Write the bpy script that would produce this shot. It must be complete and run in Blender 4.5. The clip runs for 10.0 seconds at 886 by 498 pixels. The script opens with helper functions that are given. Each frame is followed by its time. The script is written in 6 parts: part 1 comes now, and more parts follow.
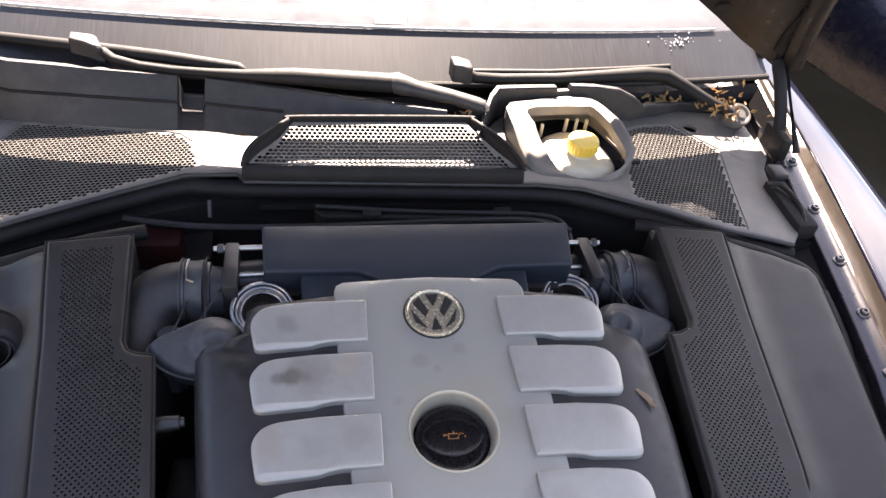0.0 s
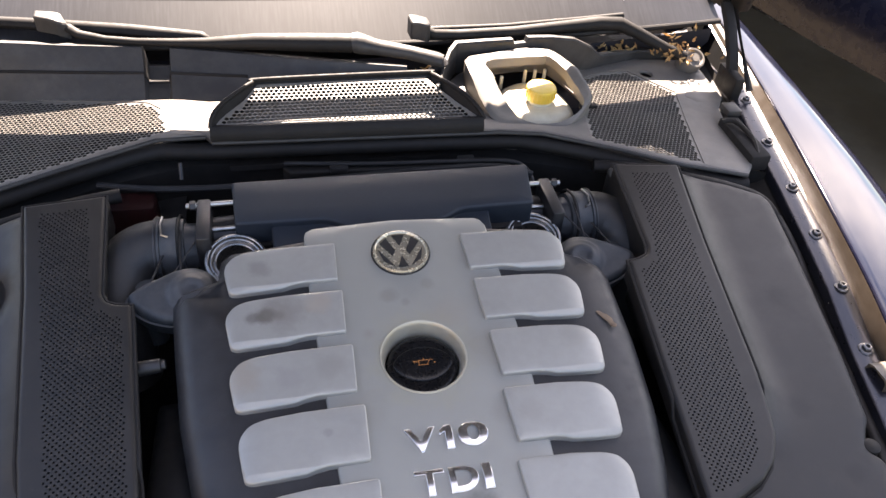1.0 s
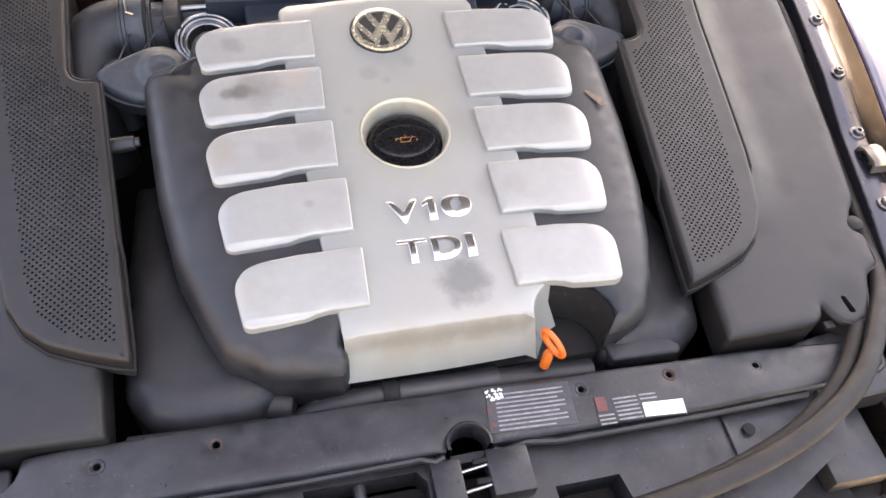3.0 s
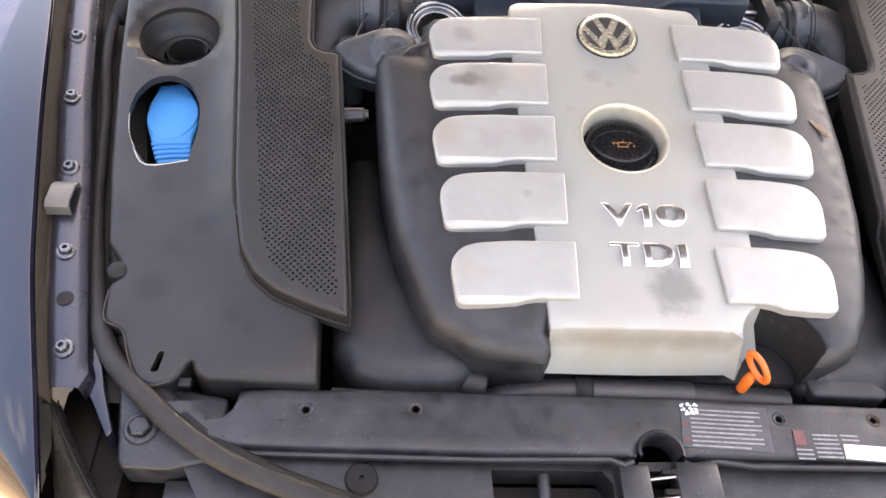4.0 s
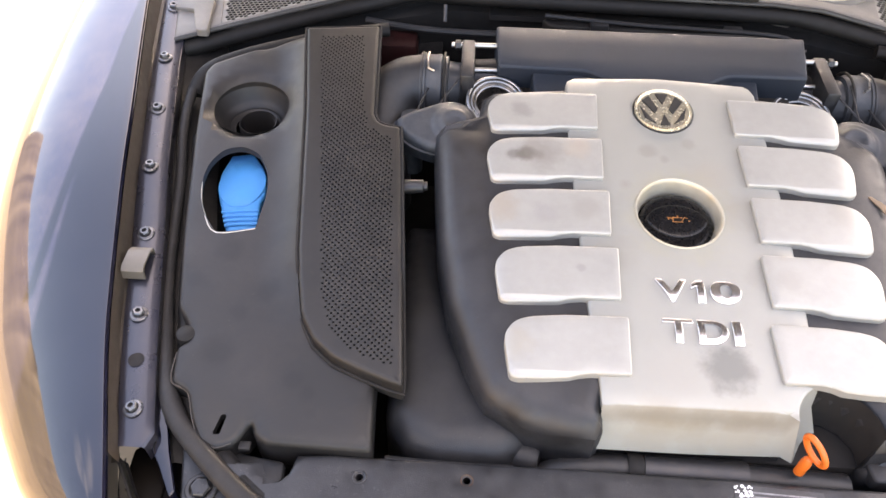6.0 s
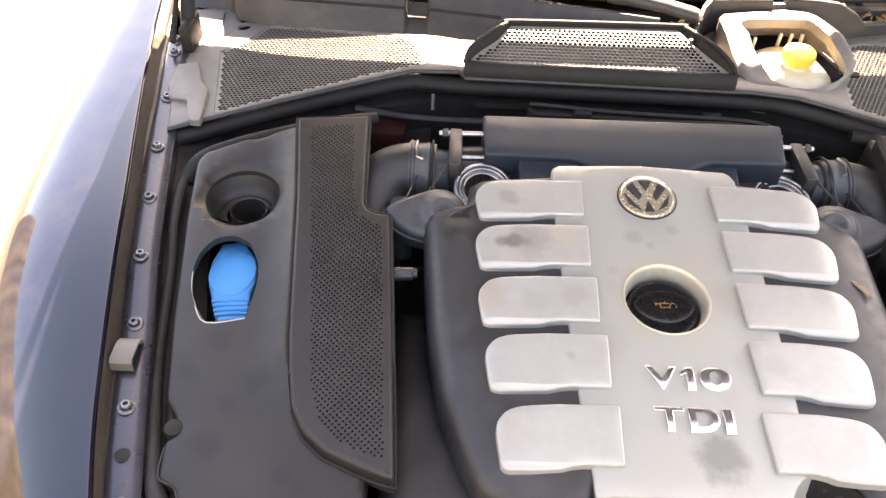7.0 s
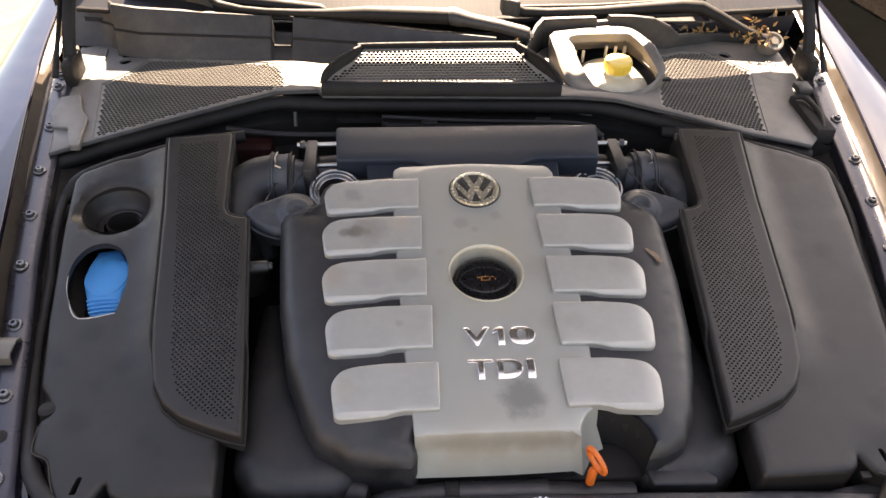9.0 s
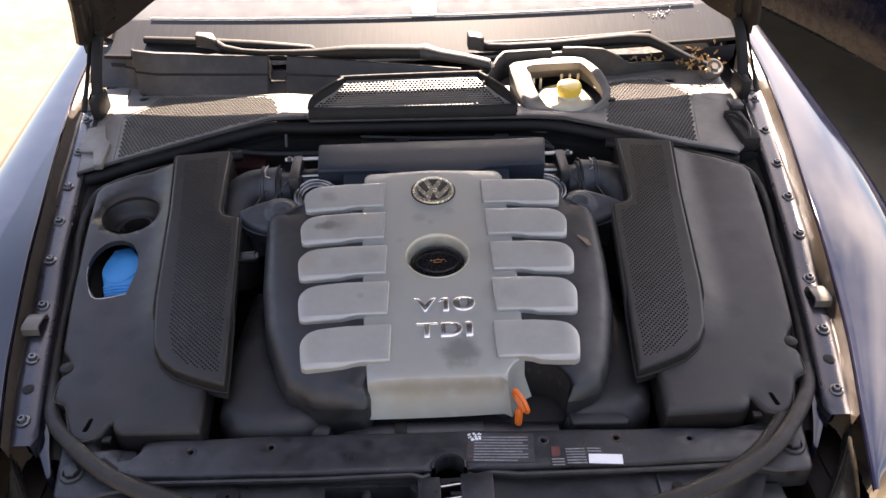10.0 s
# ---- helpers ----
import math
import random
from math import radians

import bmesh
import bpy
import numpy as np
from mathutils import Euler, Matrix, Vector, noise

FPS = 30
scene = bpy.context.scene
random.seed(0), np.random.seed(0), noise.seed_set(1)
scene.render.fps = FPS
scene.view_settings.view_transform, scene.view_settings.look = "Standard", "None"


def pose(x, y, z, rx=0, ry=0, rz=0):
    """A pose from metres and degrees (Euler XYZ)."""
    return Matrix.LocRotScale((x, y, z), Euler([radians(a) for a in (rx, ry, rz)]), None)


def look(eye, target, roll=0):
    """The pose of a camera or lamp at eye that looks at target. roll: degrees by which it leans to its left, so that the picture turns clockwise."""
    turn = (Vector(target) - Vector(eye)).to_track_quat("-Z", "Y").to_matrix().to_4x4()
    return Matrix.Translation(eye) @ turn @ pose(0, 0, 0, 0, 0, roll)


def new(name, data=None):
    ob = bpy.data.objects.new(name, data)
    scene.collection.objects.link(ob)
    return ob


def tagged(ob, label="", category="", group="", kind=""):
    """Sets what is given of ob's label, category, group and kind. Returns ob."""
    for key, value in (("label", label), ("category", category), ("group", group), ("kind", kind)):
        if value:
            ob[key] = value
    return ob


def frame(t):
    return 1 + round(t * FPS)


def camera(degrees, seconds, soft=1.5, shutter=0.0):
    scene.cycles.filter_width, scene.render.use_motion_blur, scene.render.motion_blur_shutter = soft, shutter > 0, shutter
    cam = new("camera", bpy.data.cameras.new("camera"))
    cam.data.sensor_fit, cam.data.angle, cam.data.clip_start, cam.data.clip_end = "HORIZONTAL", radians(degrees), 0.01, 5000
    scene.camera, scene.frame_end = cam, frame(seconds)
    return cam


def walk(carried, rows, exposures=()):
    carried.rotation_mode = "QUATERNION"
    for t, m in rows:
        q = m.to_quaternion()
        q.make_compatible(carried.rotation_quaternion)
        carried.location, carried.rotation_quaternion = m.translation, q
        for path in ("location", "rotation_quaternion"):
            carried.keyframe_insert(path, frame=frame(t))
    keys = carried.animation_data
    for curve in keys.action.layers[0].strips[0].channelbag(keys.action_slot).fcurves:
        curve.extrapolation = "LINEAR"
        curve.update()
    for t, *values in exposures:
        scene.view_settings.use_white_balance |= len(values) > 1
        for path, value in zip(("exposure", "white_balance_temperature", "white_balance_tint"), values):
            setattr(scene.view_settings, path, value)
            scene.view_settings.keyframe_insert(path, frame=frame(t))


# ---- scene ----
cam = camera(59.0, 10.0)
PATH = [
    (0, (-0.18, -0.536, 1.678), (0.185, 0.925, 0.363), 8.3),
    (0.5, (-0.166, -0.553, 1.679), (0.226, 0.9, 0.362), 7.2),
    (1, (-0.154, -0.625, 1.657), (0.232, 0.818, 0.327), 5.4),
    (1.5, (-0.154, -0.649, 1.638), (0.235, 0.72, 0.233), 5.3),
    (2, (-0.149, -0.674, 1.607), (0.234, 0.616, 0.127), 5.4),
    (2.2, (-0.142, -0.683, 1.598), (0.239, 0.567, 0.084), 5.5),
    (3.3, (-0.163, -0.675, 1.574), (0.199, 0.478, -0.019), 8.1),
    (3.5, (-0.186, -0.676, 1.577), (0.127, 0.488, -0.019), 7.7),
    (4, (-0.275, -0.695, 1.563), (-0.163, 0.525, -0.018), 5.8),
    (4.5, (-0.298, -0.71, 1.564), (-0.283, 0.498, -0.03), 5.5),
    (5, (-0.283, -0.721, 1.572), (-0.295, 0.513, -0.002), 3.3),
    (5.5, (-0.281, -0.712, 1.572), (-0.302, 0.531, 0.005), 3.3),
    (6, (-0.274, -0.688, 1.599), (-0.313, 0.624, 0.09), 1.6),
    (6.2, (-0.275, -0.681, 1.608), (-0.309, 0.678, 0.141), 1.5),
    (7.5, (-0.278, -0.675, 1.623), (-0.287, 0.776, 0.247), 2.0),
    (8, (-0.273, -0.674, 1.627), (-0.28, 0.795, 0.269), 1.6),
    (8.5, (-0.246, -0.683, 1.63), (-0.234, 0.801, 0.289), 0.5),
    (9, (-0.126, -0.833, 1.679), (-0.01, 0.664, 0.359), 1.8),
    (9.5, (-0.02, -0.976, 1.714), (0.026, 0.594, 0.475), -0.5),
    (10, (-0.01, -1.073, 1.717), (0.027, 0.524, 0.513), -1.2),
]
LIGHT = [(0, 3.40, 7400, 22), (1.5, 3.30, 7700, 20), (2.2, 3.72, 8100, 20), (3.3, 4.50, 8700, 22), (5.5, 4.55, 9100, 22), (6.2, 4.52, 9300, 22), (7.5, 4.29, 9400, 22), (8.5, 3.65, 9300, 22), (9.2, 3.40, 8700, 20), (10, 3.16, 7800, 22)]
walk(cam, [(t, look(eye, target, roll)) for t, eye, target, roll in PATH], LIGHT)

XC = -0.0105                     # the car's middle line

# ---- light ----
SUN_WAY = Vector((0.09, 1.01, 1.0)).normalized()
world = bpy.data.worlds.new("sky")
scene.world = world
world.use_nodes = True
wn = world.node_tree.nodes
sky = wn.new("ShaderNodeTexSky")
sky.sky_type, sky.sun_disc = "NISHITA", False
sky.sun_elevation, sky.sun_rotation = math.asin(SUN_WAY.z), math.atan2(SUN_WAY.x, SUN_WAY.y)
sky.dust_density, sky.ozone_density = 0.6, 1.0
# bright noise cloud added to the unseen sky; W picked to brighten right-hand reflections
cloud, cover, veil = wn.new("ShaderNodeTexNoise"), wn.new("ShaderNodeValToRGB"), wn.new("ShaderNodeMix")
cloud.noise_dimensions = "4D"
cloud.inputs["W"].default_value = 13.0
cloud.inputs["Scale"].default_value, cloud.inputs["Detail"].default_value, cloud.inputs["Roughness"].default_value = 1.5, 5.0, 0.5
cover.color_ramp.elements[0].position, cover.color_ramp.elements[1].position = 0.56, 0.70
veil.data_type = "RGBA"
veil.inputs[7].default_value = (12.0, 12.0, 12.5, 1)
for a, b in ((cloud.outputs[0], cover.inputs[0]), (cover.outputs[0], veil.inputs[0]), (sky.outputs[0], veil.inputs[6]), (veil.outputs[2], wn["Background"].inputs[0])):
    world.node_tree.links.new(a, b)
wn["Background"].inputs[1].default_value = 0.0505
sun_data = bpy.data.lights.new("sun", "SUN")
sun_data.energy, sun_data.angle, sun_data.color = 5.0, radians(0.5), (1.0, 0.95, 0.87)
sun = new("sun", sun_data)
sun.matrix_world = look(SUN_WAY * 10, (0, 0, 0))


# ---- materials ----
def nodes_of(name):
    m = bpy.data.materials.new(name)
    m.use_nodes = True
    return m, m.node_tree.nodes, m.node_tree.links, m.node_tree.nodes["Principled BSDF"]


def noise_node(n, l, coord, scale, detail=4.0, rough=0.6):
    t = n.new("ShaderNodeTexNoise")
    t.inputs["Scale"].default_value, t.inputs["Detail"].default_value, t.inputs["Roughness"].default_value = scale, detail, rough
    l.new(coord, t.inputs["Vector"])
    return t


def ramp(n, l, src, stops):
    r = n.new("ShaderNodeValToRGB")
    els = r.color_ramp.elements
    while len(els) < len(stops):
        els.new(0.5)
    for e, (p, c) in zip(els, stops):
        e.position = p
        e.color = (*c, 1) if isinstance(c, tuple) else (c, c, c, 1)
    l.new(src, r.inputs[0])
    return r.outputs[0]


def mix(n, l, fac, a, b, kind="MIX"):
    m = n.new("ShaderNodeMix")
    m.data_type, m.blend_type = "RGBA", kind
    for i, v in ((0, fac), (6, a), (7, b)):
        if isinstance(v, (int, float)):
            m.inputs[i].default_value = v
        elif isinstance(v, tuple):
            m.inputs[i].default_value = (*v, 1)
        else:
            l.new(v, m.inputs[i])
    return m.outputs[2]


def material(name, base, rough=0.5, metal=0.0, var=0.25, scale=9.0, grain=400.0, bump=0.15, dust=0.0, dust_col=(0.33, 0.27, 0.21), spots=(), coat=0.0, spec=0.5, rough_var=0.12, smudge=0.0, specks=0.0):
    """Colour that varies at two scales, a fine grain in relief, blotchy dust, and stains at given places (x, y, radius, colour, strength, squeeze along x)."""
    m, n, l, p = nodes_of(name)
    co = n.new("ShaderNodeTexCoord").outputs["Object"]
    big, mid, fine = noise_node(n, l, co, scale), noise_node(n, l, co, scale * 7), noise_node(n, l, co, grain, 2.0)
    dark, light = tuple(c * (1 - var) for c in base), tuple(min(1, c * (1 + var)) for c in base)
    col = ramp(n, l, big.outputs[0], ((0.3, dark), (0.7, light)))
    col = mix(n, l, 0.35, col, ramp(n, l, mid.outputs[0], ((0.35, dark), (0.65, light))))
    if dust:
        d2 = noise_node(n, l, co, scale * 2.3, 6.0, 0.7)
        f = ramp(n, l, d2.outputs[0], ((0.42, 0.0), (0.72, dust)))
        col = mix(n, l, f, col, dust_col)
        s = noise_node(n, l, co, 170.0, 1.0)
        col = mix(n, l, ramp(n, l, s.outputs[0], ((0.74, 0.0), (0.80, dust))), col, dust_col)
    if specks:
        sp = noise_node(n, l, co, 240.0, 2.0, 0.7)
        f = mix(n, l, 1.0, ramp(n, l, sp.outputs[0], ((0.62, 0.0), (0.70, specks))), ramp(n, l, big.outputs[0], ((0.42, 0.1), (0.6, 1.0))), "MULTIPLY")
        col = mix(n, l, f, col, (0.17, 0.165, 0.16))
    if smudge:
        sm = noise_node(n, l, co, scale * 1.7, 5.0, 0.55)
        col = mix(n, l, ramp(n, l, sm.outputs[0], ((0.56, 0.0), (0.68, smudge))), col, tuple(c * 0.45 for c in base))
    for x, y, r, c, k, *thin in spots:
        sep = n.new("ShaderNodeVectorMath")
        sep.operation = "DISTANCE"
        wob = noise_node(n, l, co, 45.0, 3.0)
        flat = n.new("ShaderNodeVectorMath")
        flat.operation = "MULTIPLY"
        l.new(co, flat.inputs[0])
        squeeze = thin[0] if thin else 1.0
        flat.inputs[1].default_value = (squeeze, 1, 0)
        l.new(flat.outputs[0], sep.inputs[0])
        sep.inputs[1].default_value = (x * squeeze, y, 0)
        add = n.new("ShaderNodeMath")
        add.operation = "MULTIPLY_ADD"
        l.new(wob.outputs[0], add.inputs[0])
        add.inputs[1].default_value = r * 1.2
        l.new(sep.outputs["Value"], add.inputs[2])
        f = ramp(n, l, add.outputs[0], ((min(0.98, r * 1.1), k), (min(0.99, r * 1.75), 0.0)))
        col = mix(n, l, f, col, c)
    l.new(col, p.inputs["Base Color"])
    r = ramp(n, l, mid.outputs[0], ((0.3, max(0.02, rough - rough_var)), (0.7, min(1, rough + rough_var))))
    l.new(r, p.inputs["Roughness"])
    p.inputs["Metallic"].default_value = metal
    p.inputs["Specular IOR Level"].default_value = spec
    p.inputs["Coat Weight"].default_value = coat
    p.inputs["Coat Roughness"].default_value = 0.06
    if bump:
        b = n.new("ShaderNodeBump")
        b.inputs["Strength"].default_value, b.inputs["Distance"].default_value = bump, 0.001
        h = mix(n, l, 0.4, fine.outputs[0], mid.outputs[0])
        l.new(h, b.inputs["Height"])
        l.new(b.outputs[0], p.inputs["Normal"])
    return m


GREY = (0.311, 0.310, 0.284)
M_SILVER = material("silver_paint", GREY, 0.46, 0.35, 0.04, 5, 1400, 0.05, 0.0, (0.36, 0.31, 0.24), rough_var=0.03, smudge=0.10,
                    spots=((0.005, 0.0165, 0.070, (0.345, 0.325, 0.235), 0.55), (0.085, 0.020, 0.030, (0.255, 0.240, 0.205), 0.45), (-0.085, -0.050, 0.030, (0.27, 0.255, 0.22), 0.4), (0.095, -0.075, 0.022, (0.24, 0.23, 0.205), 0.4), (-0.025, 0.118, 0.013, (0.21, 0.20, 0.175), 0.45), (0.03, 0.135, 0.010, (0.22, 0.21, 0.18), 0.4), (-0.05, -0.262, 0.030, (0.27, 0.235, 0.19), 0.35), (0.045, -0.266, 0.035, (0.27, 0.235, 0.19), 0.35), (0.0, -0.272, 0.02, (0.24, 0.21, 0.17), 0.3), (-0.02, -0.215, 0.04, (0.31, 0.29, 0.26), 0.25), (0.032, -0.198, 0.033, (0.145, 0.145, 0.135), 0.8), (0.058, -0.202, 0.012, (0.18, 0.17, 0.16), 0.4), (-0.004, 0.105, 0.006, (0.2, 0.19, 0.17), 0.4), (0.05, 0.08, 0.03, (0.33, 0.29, 0.24), 0.3), (-0.06, 0.06, 0.008, (0.25, 0.22, 0.19), 0.4),
                           (0.0, -0.2535, 0.0030, (0.10, 0.075, 0.05), 0.55, 0.028), (-0.03, -0.258, 0.004, (0.25, 0.22, 0.16), 0.25, 0.08)))
# warm spots at the left outer ends mix stain with painted-in glints
M_RIB = material("silver_rib_paint", (0.338, 0.335, 0.314), 0.42, 0.35, 0.07, 11, 1400, 0.03, 0.0, (0.38, 0.32, 0.24), rough_var=0.015, smudge=0.07,
                 spots=((-0.225, 0.010, 0.026, (0.33, 0.27, 0.20), 0.45), (-0.115, 0.012, 0.020, (0.27, 0.26, 0.235), 0.45), (0.21, 0.020, 0.022, (0.27, 0.26, 0.23), 0.4), (0.125, -0.085, 0.020, (0.27, 0.26, 0.235), 0.4), (0.20, -0.175, 0.025, (0.27, 0.26, 0.24), 0.35), (-0.205, -0.185, 0.022, (0.34, 0.30, 0.23), 0.4), (-0.208, 0.097, 0.010, (0.10, 0.09, 0.08), 0.55), (-0.190, 0.099, 0.013, (0.075, 0.062, 0.05), 0.8), (-0.172, 0.098, 0.008, (0.12, 0.11, 0.10), 0.5), (-0.170, 0.104, 0.032, (0.22, 0.20, 0.18), 0.55), (-0.196, 0.18, 0.016, (0.18, 0.175, 0.17), 0.5), (-0.165, 0.0, 0.018, (0.27, 0.26, 0.26), 0.3), (-0.120, 0.115, 0.02, (0.42, 0.33, 0.25), 0.35), (-0.125, -0.08, 0.007, (0.2, 0.19, 0.18), 0.4)))
M_PLASTIC = material("dusty_black_plastic", (0.016, 0.016, 0.0175), 0.5, 0, 0.3, 7, 700, 0.35, 0.3, (0.058, 0.053, 0.048), spec=0.4)
M_COVER = material("engine_cover_black_plastic", (0.0165, 0.0165, 0.0185), 0.47, 0, 0.3, 8, 900, 0.3, 0.3, (0.044, 0.043, 0.045), smudge=0.75)
M_INTAKE = material("intake_cover_plastic", (0.0185, 0.0245, 0.0335), 0.50, 0, 0.12, 6, 1000, 0.3, 0.08, (0.028, 0.033, 0.040), rough_var=0.05, spec=0.32)
M_SIDE = material("side_cover_plastic", (0.0112, 0.0101, 0.0096), 0.49, 0, 0.20, 5, 1100, 0.15, 0.30, (0.042, 0.033, 0.028), smudge=0.5, spec=0.45, rough_var=0.05,
                  spots=((-0.565, -0.045, 0.019, (0.0035, 0.0033, 0.0032), 0.75), (-0.598, -0.095, 0.014, (0.0035, 0.0033, 0.0032), 0.75), (-0.505, -0.105, 0.017, (0.0035, 0.0033, 0.0032), 0.75), (-0.455, -0.222, 0.014, (0.0035, 0.0033, 0.0032), 0.75), (-0.437, -0.236, 0.010, (0.0035, 0.0033, 0.0032), 0.75), (-0.552, -0.190, 0.022, (0.0035, 0.0033, 0.0032), 0.75), (-0.615, 0.150, 0.015, (0.0035, 0.0033, 0.0032), 0.75), (-0.520, 0.245, 0.017, (0.0035, 0.0033, 0.0032), 0.75), (-0.535, -0.135, 0.012, (0.0035, 0.0033, 0.0032), 0.75), (0.500, -0.100, 0.017, (0.0035, 0.0033, 0.0032), 0.75), (0.560, 0.080, 0.020, (0.0035, 0.0033, 0.0032), 0.75), (0.530, -0.200, 0.015, (0.0035, 0.0033, 0.0032), 0.75), (-0.60, -0.09, 0.008, (0.006, 0.006, 0.006), 0.7), (-0.585, -0.10, 0.006, (0.006, 0.006, 0.006), 0.7), (-0.385, -0.24, 0.007, (0.007, 0.007, 0.007), 0.6), (-0.50, -0.02, 0.012, (0.007, 0.007, 0.007), 0.5), (-0.43, -0.26, 0.006, (0.006, 0.006, 0.006), 0.5)))
M_CARRIER = material("lock_carrier_plastic", (0.0145, 0.0145, 0.0160), 0.43, 0, 0.35, 8, 700, 0.4, 0.6, (0.042, 0.041, 0.042), smudge=0.6, rough_var=0.16, specks=0.22)
M_RUBBER = material("black_rubber", (0.012, 0.011, 0.0105), 0.6, 0, 0.25, 14, 500, 0.3, 0.25, (0.032, 0.027, 0.023), spec=0.22)
M_SEAL = material("dusty_rubber_seal", (0.0175, 0.0155, 0.0145), 0.58, 0, 0.25, 12, 500, 0.3, 0.42, (0.047, 0.039, 0.033), smudge=0.5, spec=0.3)
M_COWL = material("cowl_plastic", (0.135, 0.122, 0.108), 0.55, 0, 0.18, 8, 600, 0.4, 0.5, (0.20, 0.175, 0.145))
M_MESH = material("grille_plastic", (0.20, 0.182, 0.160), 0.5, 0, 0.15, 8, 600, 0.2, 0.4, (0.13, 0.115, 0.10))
M_TROUGH = material("trough_paint", (0.022, 0.021, 0.026), 0.65, 0, 0.2, 6, 300, 0.1, 0.2, (0.05, 0.045, 0.04), spec=0.2)
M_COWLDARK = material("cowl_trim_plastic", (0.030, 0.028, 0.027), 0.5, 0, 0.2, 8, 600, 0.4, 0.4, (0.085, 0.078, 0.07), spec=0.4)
M_DEEP = material("bay_black", (0.015, 0.0135, 0.013), 0.75, 0, 0.3, 8, 300, 0.3, 0.3, (0.028, 0.024, 0.021), spec=0.25)
M_METAL = material("grey_cast_metal", (0.050, 0.050, 0.053), 0.45, 0.7, 0.2, 20, 500, 0.3, 0.4, (0.07, 0.062, 0.055))
M_BRIGHT = material("bright_steel", (0.50, 0.49, 0.475), 0.36, 1.0, 0.12, 25, 500, 0.1, 0.2, (0.25, 0.22, 0.18))
M_BELLOWS = material("dull_corrugated_steel", (0.33, 0.315, 0.30), 0.34, 1.0, 0.2, 30, 500, 0.1, 0.3, (0.12, 0.10, 0.08))
M_LETTER = material("letter_chrome", (0.70, 0.69, 0.70), 0.20, 0.95, 0.05, 25, 500, 0.0, rough_var=0.02)
M_BADGE = material("bright_badge_chrome", (0.60, 0.53, 0.40), 0.26, 0.68, 0.03, 25, 500, 0.02, rough_var=0.03)
M_EMBLEM = material("emblem_black", (0.016, 0.016, 0.017), 0.5, 0, 0.15, 20, 500, 0.0, spec=0.25)
M_ACT = material("actuator_grey_plastic", (0.032, 0.036, 0.042), 0.5, 0, 0.2, 16, 500, 0.25, 0.35, (0.11, 0.105, 0.10))
M_HOSE = material("hose_rubber", (0.017, 0.0165, 0.0175), 0.5, 0, 0.25, 14, 500, 0.25, 0.25, (0.05, 0.046, 0.042))
M_BLUE = material("blue_plastic", (0.020, 0.245, 0.55), 0.5, 0, 0.06, 16, 500, 0.1, 0.1, (0.12, 0.28, 0.48), spec=0.3)
M_ORANGE = material("orange_plastic", (0.62, 0.125, 0.018), 0.40, 0, 0.15, 20, 500, 0.1)
M_YELLOW = material("yellow_plastic", (0.74, 0.50, 0.07), 0.4, 0, 0.1, 20, 500, 0.1, 0.2, (0.7, 0.6, 0.4))
M_TANK = material("milky_tank_plastic", (0.62, 0.56, 0.42), 0.45, 0, 0.12, 14, 500, 0.1, 0.3, (0.4, 0.3, 0.18))
M_CAP = material("oil_cap_black", (0.0055, 0.0055, 0.0065), 0.28, 0, 0.25, 30, 500, 0.0, 0.0, spec=0.35, rough_var=0.03)
M_CREAM = material("yellowed_well_lip", (0.40, 0.375, 0.315), 0.40, 0.45, 0.06, 14, 700, 0.04, 0.35, (0.40, 0.31, 0.17))
M_PAINT = material("dark_blue_car_paint", (0.0036, 0.0042, 0.0115), 0.05, 0.0, 0.12, 5, 300, 0.0, 0.12, (0.055, 0.049, 0.046), spec=0.5, coat=0.35, rough_var=0.012, specks=0.05)
M_FLANGE = material("painted_flange", (0.026, 0.026, 0.036), 0.30, 0.35, 0.1, 8, 400, 0.0, 0.25, (0.060, 0.050, 0.043), spec=0.6, coat=0.3, rough_var=0.04)
M_GUTTER = material("dusty_gutter_paint", (0.040, 0.030, 0.022), 0.42, 0.1, 0.2, 9, 500, 0.1, 0.4, (0.066, 0.052, 0.040), rough_var=0.08)
M_TAB = material("beige_coated_steel", (0.115, 0.098, 0.078), 0.42, 0.1, 0.2, 9, 500, 0.1, 0.4, (0.10, 0.080, 0.060), rough_var=0.08)
M_BONNET = material("bonnet_underside", (0.012, 0.010, 0.0085), 0.38, 0.1, 0.3, 9, 400, 0.3, 0.5, (0.030, 0.023, 0.017), rough_var=0.15)
M_SCREW = material("coated_screw", (0.15, 0.148, 0.15), 0.34, 0.85, 0.15, 40, 500, 0.05, 0.2, (0.10, 0.09, 0.08))
M_MAT = material("bonnet_insulation", (0.025, 0.024, 0.023), 0.85, 0, 0.25, 9, 260, 0.6, 0.3, (0.06, 0.055, 0.05))
M_LABEL = material("grey_label_film", (0.038, 0.037, 0.038), 0.4, 0, 0.25, 30, 500, 0.05, 0.4, (0.10, 0.097, 0.095))
M_PRINT = material("label_print", (0.23, 0.225, 0.225), 0.5, 0, 0.4, 90, 500, 0.0, 0.5, (0.06, 0.058, 0.057))
M_LINE = material("pale_edge_line", (0.45, 0.44, 0.43), 0.5, 0, 0.2, 40, 500, 0.0)
M_WHITE = material("white_label", (0.78, 0.77, 0.76), 0.45, 0, 0.05, 30, 500, 0.0)
M_RED = material("red_print", (0.12, 0.035, 0.03), 0.5, 0, 0.3, 40, 500, 0.0)
M_REDBOX = material("dark_red_plastic", (0.022, 0.004, 0.0035), 0.6, 0, 0.25, 14, 400, 0.1, 0.4, (0.02, 0.012, 0.01), spec=0.2)
M_RUST = material("rusty_screw", (0.075, 0.046, 0.032), 0.7, 0.4, 0.35, 60, 500, 0.3)
